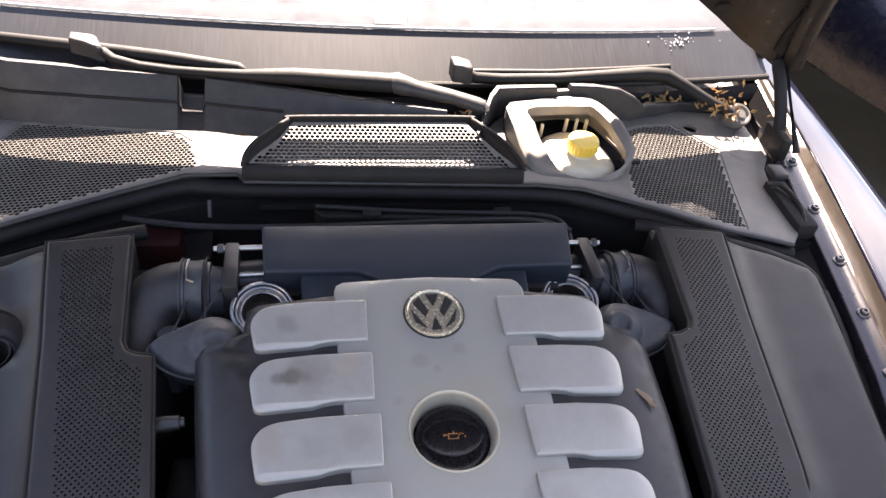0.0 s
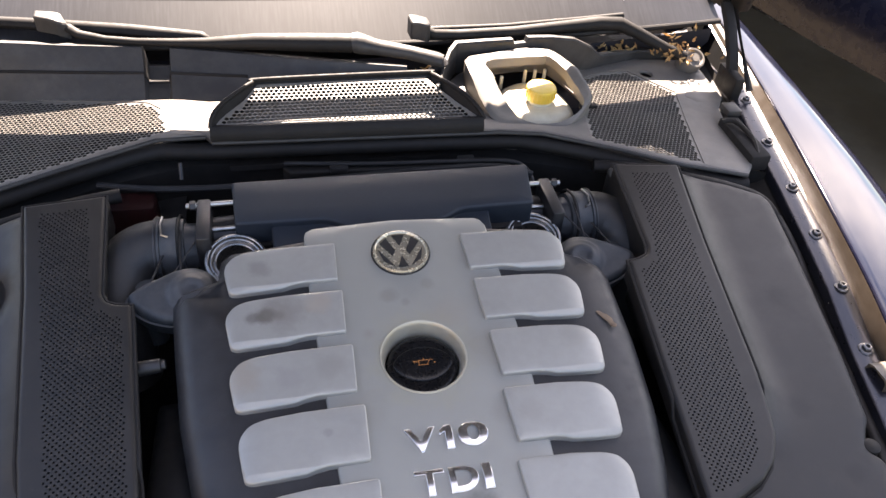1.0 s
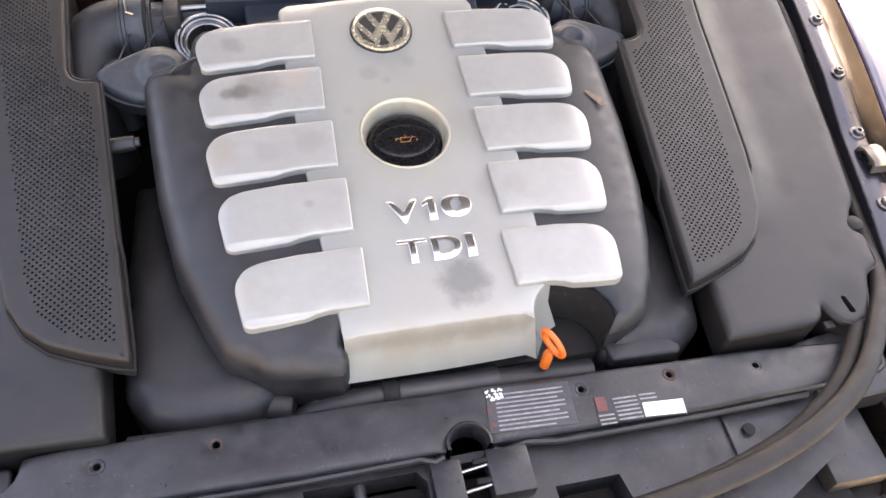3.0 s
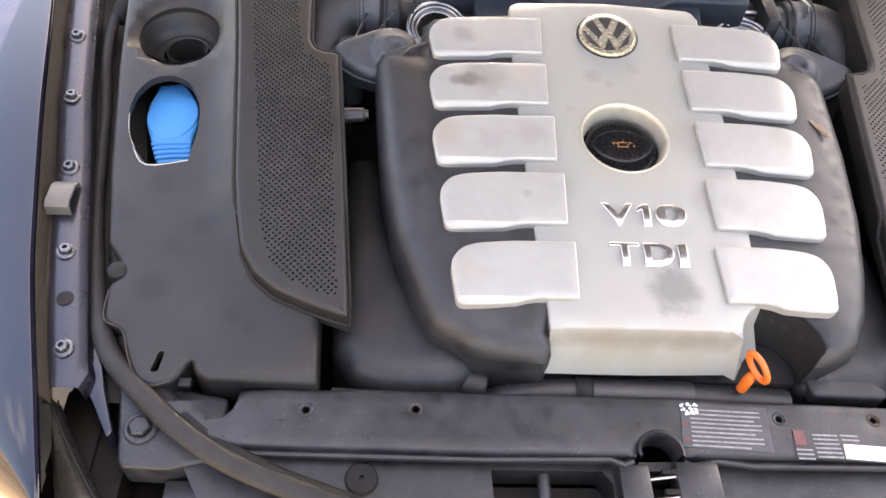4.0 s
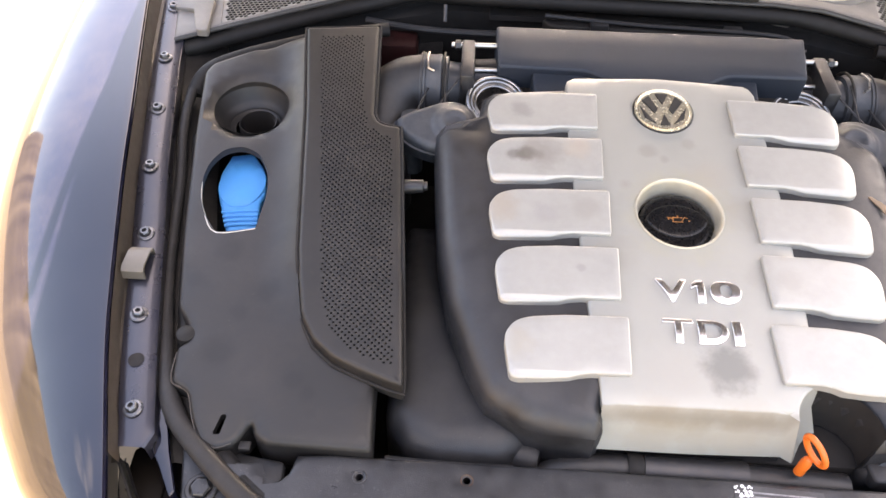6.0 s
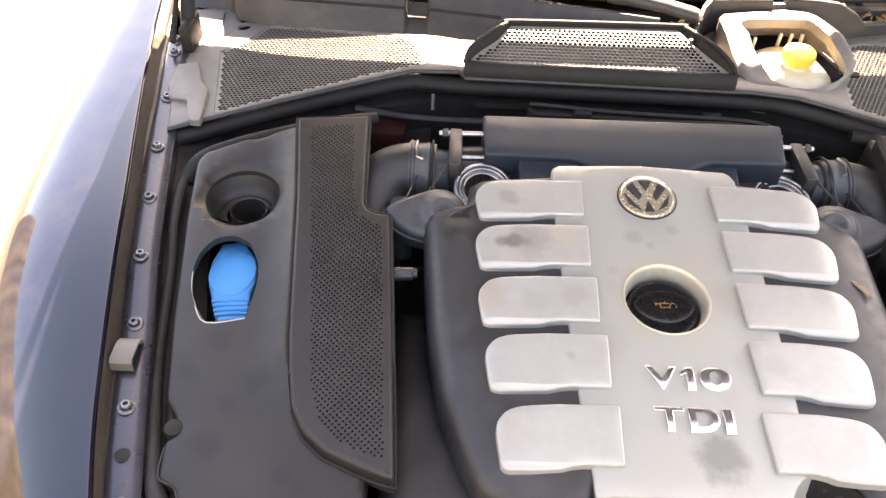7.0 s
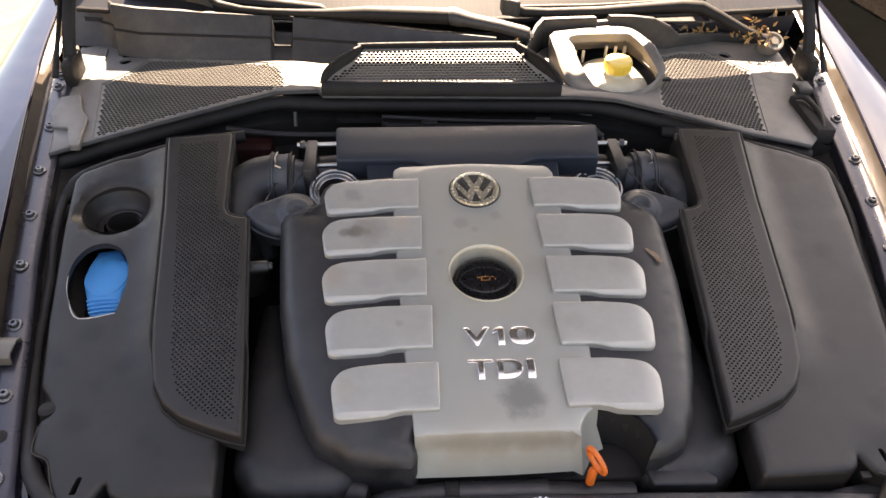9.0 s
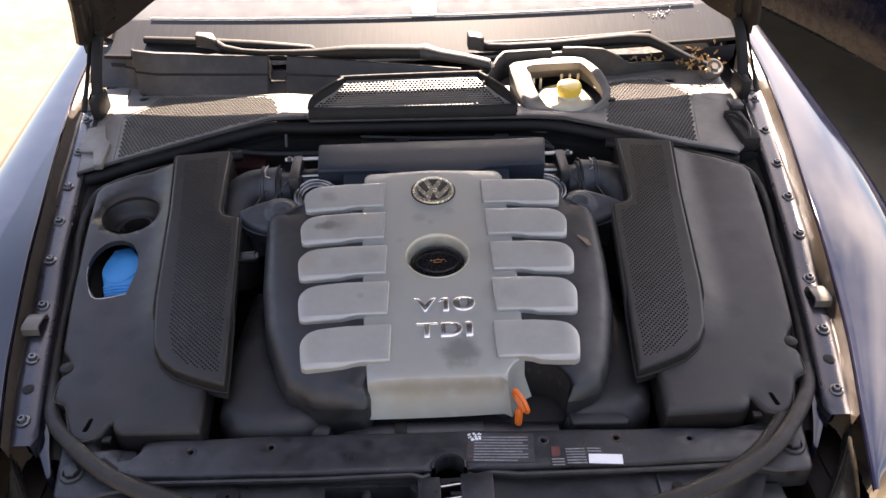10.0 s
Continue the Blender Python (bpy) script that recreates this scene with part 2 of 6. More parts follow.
M_SCRAP = material("dry_leaf_scrap", (0.17, 0.115, 0.075), 0.7, 0, 0.4, 80, 300, 0.2)
M_LEAF = material("dry_leaf", (0.42, 0.26, 0.11), 0.7, 0, 0.45, 60, 300, 0.2)
M_EDGEGLINT = material("pale_edge_glint", (0.46, 0.43, 0.38), 0.5, 0, 0.2, 40, 500, 0.1, 0.3, (0.2, 0.17, 0.14))
M_DASH = material("dashboard_vinyl", (0.042, 0.043, 0.050), 0.75, 0, 0.12, 5, 600, 0.3, 0.2, (0.08, 0.08, 0.083), spec=0.22)
M_SAND = material("sandy_ground", (0.095, 0.073, 0.046), 0.9, 0, 0.35, 1.6, 40, 0.9, 0.6, (0.135, 0.108, 0.074), smudge=0.35)
M_NEIGHBOUR = material("neighbour_car_paint", (0.006, 0.007, 0.016), 0.25, 0.0, 0.15, 4, 300, 0.0, 0.15, (0.03, 0.028, 0.027), spec=0.4)
M_TYRE = material("tyre_rubber", (0.025, 0.025, 0.025), 0.75, 0, 0.2, 20, 200, 0.4)


def streaked_border():
    """Black glass border with dust that has run down in streaks."""
    m, n, l, p = nodes_of("black_glass_border")
    co = n.new("ShaderNodeTexCoord").outputs["Object"]
    mp = n.new("ShaderNodeMapping")
    mp.inputs["Scale"].default_value = (220, 16, 16)
    l.new(co, mp.inputs[0])
    a, b = noise_node(n, l, mp.outputs[0], 1.0, 3.0), noise_node(n, l, co, 5.0, 4.0)
    f = mix(n, l, 1.0, ramp(n, l, a.outputs[0], ((0.40, 0.25), (0.72, 0.95))), ramp(n, l, b.outputs[0], ((0.3, 0.35), (0.7, 1.0))), "MULTIPLY")
    l.new(mix(n, l, f, (0.013, 0.013, 0.0145), (0.036, 0.036, 0.039)), p.inputs["Base Color"])
    p.inputs["Roughness"].default_value = 0.42
    return m


# dusty brown taken near black, so the colour carries the pocket's deep shade
M_POCKET = material("shaded_brown_pocket", (0.0065, 0.0045, 0.0032), 0.6, 0, 0.3, 12, 400, 0.2, 0.4, (0.013, 0.009, 0.006), spec=0.15)
M_CANPRINT = material("faded_orange_print", (0.42, 0.16, 0.045), 0.5, 0, 0.2, 40, 500, 0.0)
M_RIDGE = material("unseen_bank", (0.13, 0.112, 0.088), 0.95, 0, 0.4, 0.15, 3, 0.3, 0.4, (0.17, 0.145, 0.105), spec=0.1)
M_FRIT = streaked_border()


def glass_material(name, dirt, tint=(0.9, 0.93, 0.92)):
    m, n, l, p = nodes_of(name)
    p.inputs["Base Color"].default_value = (*tint, 1)
    p.inputs["Roughness"].default_value = 0.02
    p.inputs["Transmission Weight"].default_value = 1.0
    p.inputs["IOR"].default_value = 1.45
    d = n.new("ShaderNodeBsdfDiffuse")
    d.inputs[0].default_value = (0.33, 0.35, 0.42, 1)
    co = n.new("ShaderNodeTexCoord").outputs["Object"]
    a, b = noise_node(n, l, co, 6.0, 6.0), noise_node(n, l, co, 120.0, 2.0)
    f = mix(n, l, 0.35, ramp(n, l, a.outputs[0], ((0.3, dirt * 0.85), (0.7, dirt * 1.15))), ramp(n, l, b.outputs[0], ((0.62, 0.0), (0.72, min(1.0, dirt * 4)))))
    s = n.new("ShaderNodeMixShader")
    l.new(f, s.inputs[0])
    l.new(p.outputs[0], s.inputs[1])
    l.new(d.outputs[0], s.inputs[2])
    l.new(s.outputs[0], n["Material Output"].inputs[0])
    return m


M_GLASS = glass_material("dusty_windscreen_glass", 0.017)
M_LENS = material("smoky_lamp_lens", (0.028, 0.0245, 0.0195), 0.34, 0.0, 0.25, 12, 300, 0.05, 0.4, (0.075, 0.062, 0.044), spec=0.30)


# ---- mesh building ----
def thing(name, at, label, category, group="", kind=""):
    e = new(name)
    e.empty_display_size = 0.05
    e.matrix_world = Matrix.Translation(at)
    tagged(e, label, category, group, kind)
    return e


def world_of(ob):
    m = ob.matrix_basis.copy()
    return m if ob.parent is None else world_of(ob.parent) @ ob.matrix_parent_inverse @ m


def hang(ob, parent, m=None):
    """Puts ob under parent; its own matrix stays a pose in the world."""
    ob.parent = parent
    ob.matrix_parent_inverse = world_of(parent).inverted()
    if m is not None:
        ob.matrix_basis = m
    return ob


def mesh_of(name, bm, mat, smooth=True):
    me = bpy.data.meshes.new(name)
    bmesh.ops.recalc_face_normals(bm, faces=bm.faces) if len(bm.faces) < 20000 else None
    for f in bm.faces:
        f.smooth = smooth
    bm.to_mesh(me)
    bm.free()
    me.materials.append(mat)
    if smooth:
        me.set_sharp_from_angle(angle=radians(38))
    return me


def part(name, bm, mat, parent, label="", smooth=True):
    ob = new(name, mesh_of(name, bm, mat, smooth))
    hang(ob, parent)
    if label:
        ob["label"] = label
    return ob


def place(name, me, m, parent, label=""):
    ob = hang(new(name, me), parent, m)
    if label:
        ob["label"] = label
    return ob


def solo(name, bm, mat, label, category, group="", kind="", smooth=True):
    """A thing that is one mesh."""
    return tagged(new(name, mesh_of(name, bm, mat, smooth)), label, category, group, kind)


def inside(poly, x, y):
    px, py = poly[:, 0], poly[:, 1]
    qx, qy = np.roll(px, -1), np.roll(py, -1)
    x, y = np.atleast_1d(x)[:, None], np.atleast_1d(y)[:, None]
    cross = ((py > y) != (qy > y)) & (x < (qx - px) * (y - py) / (qy - py + 1e-15) + px)
    return cross.sum(1) % 2 == 1


def dist(poly, x, y):
    a, b = poly, np.roll(poly, -1, 0)
    p = np.stack([np.atleast_1d(x), np.atleast_1d(y)], 1)[:, None, :]
    ab = b - a
    t = np.clip(((p - a) * ab).sum(2) / ((ab * ab).sum(1) + 1e-15), 0, 1)
    return np.sqrt((((a + t[..., None] * ab) - p) ** 2).sum(2)).min(1)


def dense(pts, step, closed=True):
    out = []
    n = len(pts)
    for i in range(n if closed else n - 1):
        a, b = np.array(pts[i], float), np.array(pts[(i + 1) % n], float)
        k = max(1, int(round(np.linalg.norm(b - a) / step)))
        out += [a + (b - a) * j / k for j in range(k)]
    if not closed:
        out.append(np.array(pts[-1], float))
    return np.array(out)


def spline(pts, k=6, closed=False):
    """A smooth line through the points."""
    P = [Vector(p) for p in pts]
    n, out = len(P), []
    for i in range(n if closed else n - 1):
        if closed:
            a, b, c, d = P[i - 1], P[i], P[(i + 1) % n], P[(i + 2) % n]
        else:
            a, b, c, d = P[max(0, i - 1)], P[i], P[i + 1], P[min(n - 1, i + 2)]
        for j in range(k):
            t = j / k
            out.append(0.5 * ((2 * b) + (c - a) * t + (2 * a - 5 * b + 4 * c - d) * t * t + (3 * b - a - 3 * c + d) * t ** 3))
    if not closed:
        out.append(P[-1])
    return out


def rounded(pts, r, k=5):
    """A polygon with its corners rounded; r may be one radius or one a corner."""
    out, n = [], len(pts)
    for i in range(n):
        a, b, c = (Vector(pts[j % n][:2]) for j in (i - 1, i, i + 1))
        ri = r[i] if isinstance(r, (list, tuple)) else r
        u, v = a - b, c - b
        ri = min(ri, u.length * 0.49, v.length * 0.49)
        if ri < 1e-5:
            out.append((b.x, b.y))
            continue
        p, q = b + u.normalized() * ri, b + v.normalized() * ri
        for j in range(k + 1):
            t = j / k
            w = p * (1 - t) ** 2 + b * 2 * t * (1 - t) + q * t * t
            out.append((w.x, w.y))
    return out


def circle(cx, cy, r, n=28, ry=None):
    ry = r if ry is None else ry
    return [(cx + r * math.cos(2 * math.pi * i / n), cy + ry * math.sin(2 * math.pi * i / n)) for i in range(n)]


def ccw(poly):
    p = np.array(poly, float)
    q = np.roll(p, -1, 0)
    return p if (p[:, 0] * q[:, 1] - q[:, 0] * p[:, 1]).sum() > 0 else p[::-1].copy()


def inset(poly, r):
    d1, d2 = poly - np.roll(poly, 1, 0), np.roll(poly, -1, 0) - poly
    d1 /= np.linalg.norm(d1, axis=1)[:, None] + 1e-12
    d2 /= np.linalg.norm(d2, axis=1)[:, None] + 1e-12
    t = d1 + d2
    t /= np.linalg.norm(t, axis=1)[:, None] + 1e-12
    nrm = np.stack([-t[:, 1], t[:, 0]], 1)
    return poly + nrm * r


def shell(outline, zf, holes=(), step=0.02, rings=(0.002, 0.005, 0.010), skirt=0.0, hole_skirt=0.0, bm=None, extra=()):
    """A sheet over a plan outline with holes; zf(x, y, d) gives the height, d the distance from the rim. Skirts drop from the rims."""
    from mathutils.geometry import delaunay_2d_cdt
    bm = bm or bmesh.new()
    out = ccw(dense(outline, step))
    hs = [ccw(dense(h, step)) for h in holes]
    pts, edges, loops = [], [], []
    for loop in [out] + hs:
        s = len(pts)
        pts += [tuple(p) for p in loop]
        edges += [(s + i, s + (i + 1) % len(loop)) for i in range(len(loop))]
        loops.append(list(range(s, len(pts))))
    cand = []
    for r in rings:
        q = inset(out, r)
        ok = inside(out, q[:, 0], q[:, 1]) & (dist(out, q[:, 0], q[:, 1]) > 0.93 * r)
        cand += [tuple(p) for p in q[ok]]
    lo, hi = out.min(0), out.max(0)
    gx, gy = np.meshgrid(np.arange(lo[0] + step / 2, hi[0], step), np.arange(lo[1] + step / 2, hi[1], step))
    gx, gy = gx.ravel(), gy.ravel()
    ok = inside(out, gx, gy)
    ok[ok] = dist(out, gx[ok], gy[ok]) > (max(rings) if rings else 0) + step * 0.4
    cand += list(zip(gx[ok], gy[ok])) + list(extra)
    if cand:
        c = np.array(cand)
        ok = inside(out, c[:, 0], c[:, 1]) & (dist(out, c[:, 0], c[:, 1]) > 1e-4)
        for h in hs:
            ok &= ~inside(h, c[:, 0], c[:, 1]) & (dist(h, c[:, 0], c[:, 1]) > step * 0.12)
        pts += [tuple(p) for p in c[ok]]
    vs, _, fs, _, _, _ = delaunay_2d_cdt([Vector(p) for p in pts], edges, [], 0, 1e-7)
    V = np.array([(v.x, v.y) for v in vs])
    D = dist(out, V[:, 0], V[:, 1])
    bv = [bm.verts.new((x, y, zf(x, y, d))) for (x, y), d in zip(V, D)]
    C = np.array([V[list(f)].mean(0) for f in fs])
    ok = inside(out, C[:, 0], C[:, 1])
    for h in hs:
        ok &= ~inside(h, C[:, 0], C[:, 1])
    for f, keep in zip(fs, ok):
        if keep:
            bm.faces.new([bv[i] for i in f])
    for v in [v for v in bv if not v.link_faces]:
        bm.verts.remove(v)
    for k, loop in enumerate([out] + hs):
        drop = skirt if k == 0 else hole_skirt
        if drop:
            wall(bm, [(x, y, zf(x, y, 0.0) if k == 0 else zf(x, y, float(dist(out, x, y)[0]))) for x, y in loop], drop)
    return bm


def wall(bm, loop, drop, closed=True, shift=(0, 0)):
    top = [bm.verts.new(p) for p in loop]
    low = [bm.verts.new((p[0] + shift[0], p[1] + shift[1], p[2] - drop)) for p in loop]
    n = len(loop)
    for i in range(n if closed else n - 1):
        j = (i + 1) % n
        bm.faces.new((top[i], top[j], low[j], low[i]))


def slab(outline, top, thick, r=0.003, holes=(), step=0.03, bm=None):
    """A plate with a rounded rim; top is a height or a function of x, y."""
    f = top if callable(top) else (lambda x, y: top)

    def zf(x, y, d):
        return f(x, y) - (r - math.sqrt(max(0.0, r * r - (r - min(d, r)) ** 2)))
    return shell(outline, zf, holes, step, (r * 0.15, r * 0.45, r) if r > 0 else (), thick - r, thick - r, bm)


def tube(bm, pts, r, n=10, caps=True, flat=1.0):
    P = [Vector(p) for p in pts]
    rad = r if isinstance(r, (list, tuple)) else [r] * len(P)
    up, rows = Vector((0, 0, 1)), []
    for i, p in enumerate(P):
        d = (P[min(i + 1, len(P) - 1)] - P[max(i - 1, 0)]).normalized()
        s = d.cross(up)
        s = (s if s.length > 0.05 else d.cross(Vector((0, 1, 0)))).normalized()
        u = s.cross(d).normalized()
        rows.append([bm.verts.new(p + rad[i] * (math.cos(a) * s + flat * math.sin(a) * u)) for a in (2 * math.pi * k / n for k in range(n))])
    for a, b in zip(rows, rows[1:]):
        for k in range(n):
            bm.faces.new((a[k], a[(k + 1) % n], b[(k + 1) % n], b[k]))
    if caps:
        bm.faces.new(rows[0][::-1])
        bm.faces.new(rows[-1])
    return bm


def lathe(bm, profile, m=Matrix(), n=28, ry=1.0):
    """Turns (radius, height) points about the z axis of m."""
    rows = []
    for r, z in profile:
        if r < 1e-6:
            rows.append([bm.verts.new(m @ Vector((0, 0, z)))])
        else:
            rows.append([bm.verts.new(m @ Vector((r * math.cos(2 * math.pi * k / n), ry * r * math.sin(2 * math.pi * k / n), z))) for k in range(n)])
    for a, b in zip(rows, rows[1:]):
        for k in range(n):
            j = (k + 1) % n
            if len(a) == 1 and len(b) > 1:
                bm.faces.new((a[0], b[j], b[k]))
            elif len(b) == 1 and len(a) > 1:
                bm.faces.new((a[k], a[j], b[0]))
            elif len(a) > 1:
                bm.faces.new((a[k], a[j], b[j], b[k]))
    return bm


def block(bm, centre, size, m=Matrix(), bevel=0.004, seg=2):
    b2 = bmesh.new()
    bmesh.ops.create_cube(b2, size=1, matrix=m @ Matrix.Translation(centre) @ Matrix.Diagonal((*size, 1)))
    if bevel:
        bmesh.ops.bevel(b2, geom=b2.edges[:], offset=bevel, segments=seg, profile=0.5, affect="EDGES")
    me = bpy.data.meshes.new("tmp")
    b2.to_mesh(me)
    b2.free()
    bm.from_mesh(me)
    bpy.data.meshes.remove(me)
    return bm


def axis_pose(at, way):
    """A pose at a place whose z axis points along way."""
    return Matrix.Translation(at) @ Vector(way).to_track_quat("Z", "Y").to_matrix().to_4x4()


def pierced(outline, region, pitch, hole, zf, depth=0.003, kind="round", r=0.003, skirt=0.0):
    """A plate with real holes: round ones in staggered rows, or a honeycomb."""
    bm = bmesh.new()
    out, reg = ccw(dense(outline, 0.02)), ccw(region)
    inner = ccw(inset(out, r)) if r else out
    lo, hi = reg.min(0), reg.max(0)
    dy = pitch * (0.866 if kind == "hex" else 0.5)
    cells, j, y = [], 0, lo[1]
    while y < hi[1]:
        xs = np.arange(lo[0] + (pitch / 2 if j % 2 else 0), hi[0], pitch)
        if len(xs):
            ok = inside(reg, xs, np.full(len(xs), y)) & inside(inner, xs, np.full(len(xs), y))
            ok[ok] = dist(inner, xs[ok], np.full(ok.sum(), y)) > pitch * 0.75
            cells += [(x, y) for x in xs[ok]]
        j, y = j + 1, y + dy
    if kind == "hex":
        ring = [(pitch / math.sqrt(3) * math.sin(math.pi / 3 * k), pitch / math.sqrt(3) * math.cos(math.pi / 3 * k)) for k in range(6)]
    else:
        ring = [(0, -pitch / 2), (pitch / 2, 0), (0, pitch / 2), (-pitch / 2, 0)]
    grid, used = {}, {}

    def at(x, y):
        key = (round(x * 20000), round(y * 20000))
        if key not in grid:
            grid[key] = bm.verts.new((x, y, 0))
        return grid[key]
    for cx, cy in cells:
        o = [at(cx + a, cy + b) for a, b in ring]
        if kind == "hex":
            i = [bm.verts.new((cx + a * hole, cy + b * hole, 0)) for a, b in ring]
            low = [bm.verts.new((v.co.x, v.co.y, -depth)) for v in i]
            n = 6
            for k in range(n):
                bm.faces.new((o[k], o[(k + 1) % n], i[(k + 1) % n], i[k]))
        else:
            n = 8
            i = [bm.verts.new((cx + hole * math.sin(math.pi / 4 * k), cy - hole * math.cos(math.pi / 4 * k), 0)) for k in range(n)]
            low = [bm.verts.new((v.co.x, v.co.y, -depth)) for v in i]
            for k in range(4):
                a, b = o[k], o[(k + 1) % 4]
                bm.faces.new((a, b, i[(2 * k + 2) % 8], i[2 * k + 1], i[2 * k]))
        for k in range(n):
            bm.faces.new((i[k], i[(k + 1) % n], low[(k + 1) % n], low[k]))
        for k in range(len(o)):
            e = frozenset((o[k], o[(k + 1) % len(o)]))
            used.setdefault(e, []).append((o[k], o[(k + 1) % len(o)]))
    rim = []
    for pair in used.values():
        if len(pair) == 1:
            e = bm.edges.get(pair[0])
            if e:
                rim.append(e)
    vs = [bm.verts.new((x, y, 0)) for x, y in inner]
    rim += [bm.edges.new((vs[k], vs[(k + 1) % len(vs)])) for k in range(len(vs))]
    bmesh.ops.triangle_fill(bm, use_beauty=True, use_dissolve=False, edges=rim, normal=(0, 0, 1))
    if r:
        loops = [[bm.verts.new((x, y, -dz)) for x, y in inset(out, ins)] for ins, dz in ((r, 0.0), (r * 0.65, r * 0.06), (r * 0.36, r * 0.23), (r * 0.14, r * 0.5), (0.0, r), (0.0, r + skirt))]
        for a, b in zip(loops, loops[1:]):
            for k in range(len(a)):
                bm.faces.new((a[k], a[(k + 1) % len(a)], b[(k + 1) % len(a)], b[k]))
    for v in bm.verts:
        v.co.z += zf(v.co.x, v.co.y)
    return bm


def letter_loops(ch, weight):
    """The outlines of one letter of the built-in font, longest first."""
    c = bpy.data.curves.new("letter", "FONT")
    c.body, c.size, c.offset, c.resolution_u = ch, 1.0, weight, 6
    ob = new("letter", c)
    me = bpy.data.meshes.new_from_object(ob.evaluated_get(bpy.context.evaluated_depsgraph_get()))
    bpy.data.objects.remove(ob)
    bm = bmesh.new()
    bm.from_mesh(me)
    bpy.data.meshes.remove(me)
    bmesh.ops.remove_doubles(bm, verts=bm.verts, dist=1e-5)
    after = {}
    for e in bm.edges:
        if len(e.link_faces) == 1:
            for a, b in ((e.verts[0], e.verts[1]), (e.verts[1], e.verts[0])):
                after.setdefault(a, []).append(b)
    loops, done = [], set()
    for v in list(after):
        if v in done:
            continue
        loop = [v]
        done.add(v)
        while True:
            ways = [w for w in after[loop[-1]] if w not in done]
            if not ways:
                break
            loop.append(ways[0])
            done.add(ways[0])
        loops.append([(w.co.x, w.co.y) for w in loop])
    bm.free()
    return sorted(loops, key=lambda p: -(max(q[0] for q in p) - min(q[0] for q in p)))


ONE = [(0.40, 0.0), (1.0, 0.0), (1.0, 1.0), (0.50, 1.0), (0.0, 0.76), (0.0, 0.55), (0.40, 0.68)]


def letters(text, spans, height, depth, m, mat, parent, name="letter", label=""):
    """Raised letters with a domed face, each a part; spans are the left and right ends along m's x axis."""
    for ch, (x0, x1) in zip(text, spans):
        loops = [ONE] if ch == "1" else letter_loops(ch, 0.030)
        P = np.array(loops[0])
        lo, hi = P.min(0), P.max(0)
        fit = [[(x0 + (x - lo[0]) / (hi[0] - lo[0]) * (x1 - x0), ((y - lo[1]) / (hi[1] - lo[1]) - 0.5) * height) for x, y in q] for q in loops]

        def zf(x, y, d):
            r = 0.0012
            return depth - 0.08 * height * (2 * y / height) ** 2 - 0.045 * y - (r - math.sqrt(max(0.0, r * r - (r - min(d, r)) ** 2)))
        bm = shell(fit[0], zf, fit[1:], 0.0016, (0.0003, 0.0007, 0.0012), 0.003, 0.003)
        bmesh.ops.transform(bm, matrix=m, verts=bm.verts)
        part(name, bm, mat, parent, label)


def mirrored(pts):
    return [(2 * XC - p[0], *p[1:]) for p in pts]


def loft(bm, rows, closed=False):
    """A skin over rows of points of equal count."""
    vs = [[bm.verts.new(p) for p in row] for row in rows]
    for a, b in zip(vs, vs[1:]):
        n = len(a)
        for k in range(n if closed else n - 1):
            bm.faces.new((a[k], a[(k + 1) % n], b[(k + 1) % n], b[k]))
    return bm


def lerp_table(table, v):
    t = np.array(table, float)
    o = np.argsort(t[:, 0])
    return [float(np.interp(v, t[o, 0], t[o, k])) for k in range(1, t.shape[1])]


# ---- ground ----
def build_ground():
    bm = bmesh.new()
    rows = []
    edge = [-3000, -400, -60] + [i * 0.5 for i in range(-20, 21)] + [60, 400, 3000]
    for y in edge:
        rows.append([(x, y, 0.012 * noise.noise(Vector((x * 0.9, y * 0.9, 0))) - 0.02 if max(abs(x), abs(y)) < 50 else -0.02) for x in edge])
    loft(bm, rows)
    solo("ground", bm, M_SAND, "pale sandy ground in bright sun", "ground", kind="structure")


build_ground()

def build_unseen_bank():
    """Unseen bank, added so the left fender mirrors a dark horizon band."""
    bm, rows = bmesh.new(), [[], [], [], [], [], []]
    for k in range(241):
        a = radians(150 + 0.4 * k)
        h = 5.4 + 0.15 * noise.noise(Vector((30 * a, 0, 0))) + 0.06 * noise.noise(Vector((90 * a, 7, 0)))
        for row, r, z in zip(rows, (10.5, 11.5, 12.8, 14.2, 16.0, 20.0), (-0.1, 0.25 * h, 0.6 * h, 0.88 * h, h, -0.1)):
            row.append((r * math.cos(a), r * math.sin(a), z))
    solo("backdrop", loft(bm, rows), M_RIDGE, "unseen grey-brown bank added to darken the left fender's reflection", "scrub", kind="structure")


build_unseen_bank()


# ---- the car's body ----
# y, inner edge x, inner edge z, outer x
FENDER = [(-0.445, -0.603, 0.812, -0.608), (-0.41, -0.612, 0.818, -0.655), (-0.341, -0.632, 0.824, -0.730), (-0.195, -0.676, 0.834, -0.835), (-0.093, -0.699, 0.846, -0.880),
          (0.059, -0.728, 0.868, -0.925), (0.194, -0.753, 0.879, -0.945), (0.368, -0.790, 0.884, -0.955), (0.60, -0.838, 0.887, -0.962), (0.80, -0.872, 0.890, -0.966), (1.10, -0.905, 0.90, -0.972)]
FENDER = [tuple(v) for v in spline(FENDER, 5)]
# y, x, z of the screw line on the wing flange
SCREWS = [(-0.30, -0.622, 0.802), (-0.261, -0.632, 0.806), (-0.139, -0.660, 0.817), (-0.010, -0.688, 0.823), (0.10, -0.711, 0.839), (0.215, -0.732, 0.847), (0.33, -0.752, 0.854), (0.46, -0.772, 0.862), (0.60, -0.797, 0.869), (0.68, -0.808, 0.872), (0.95, -0.85, 0.885)]


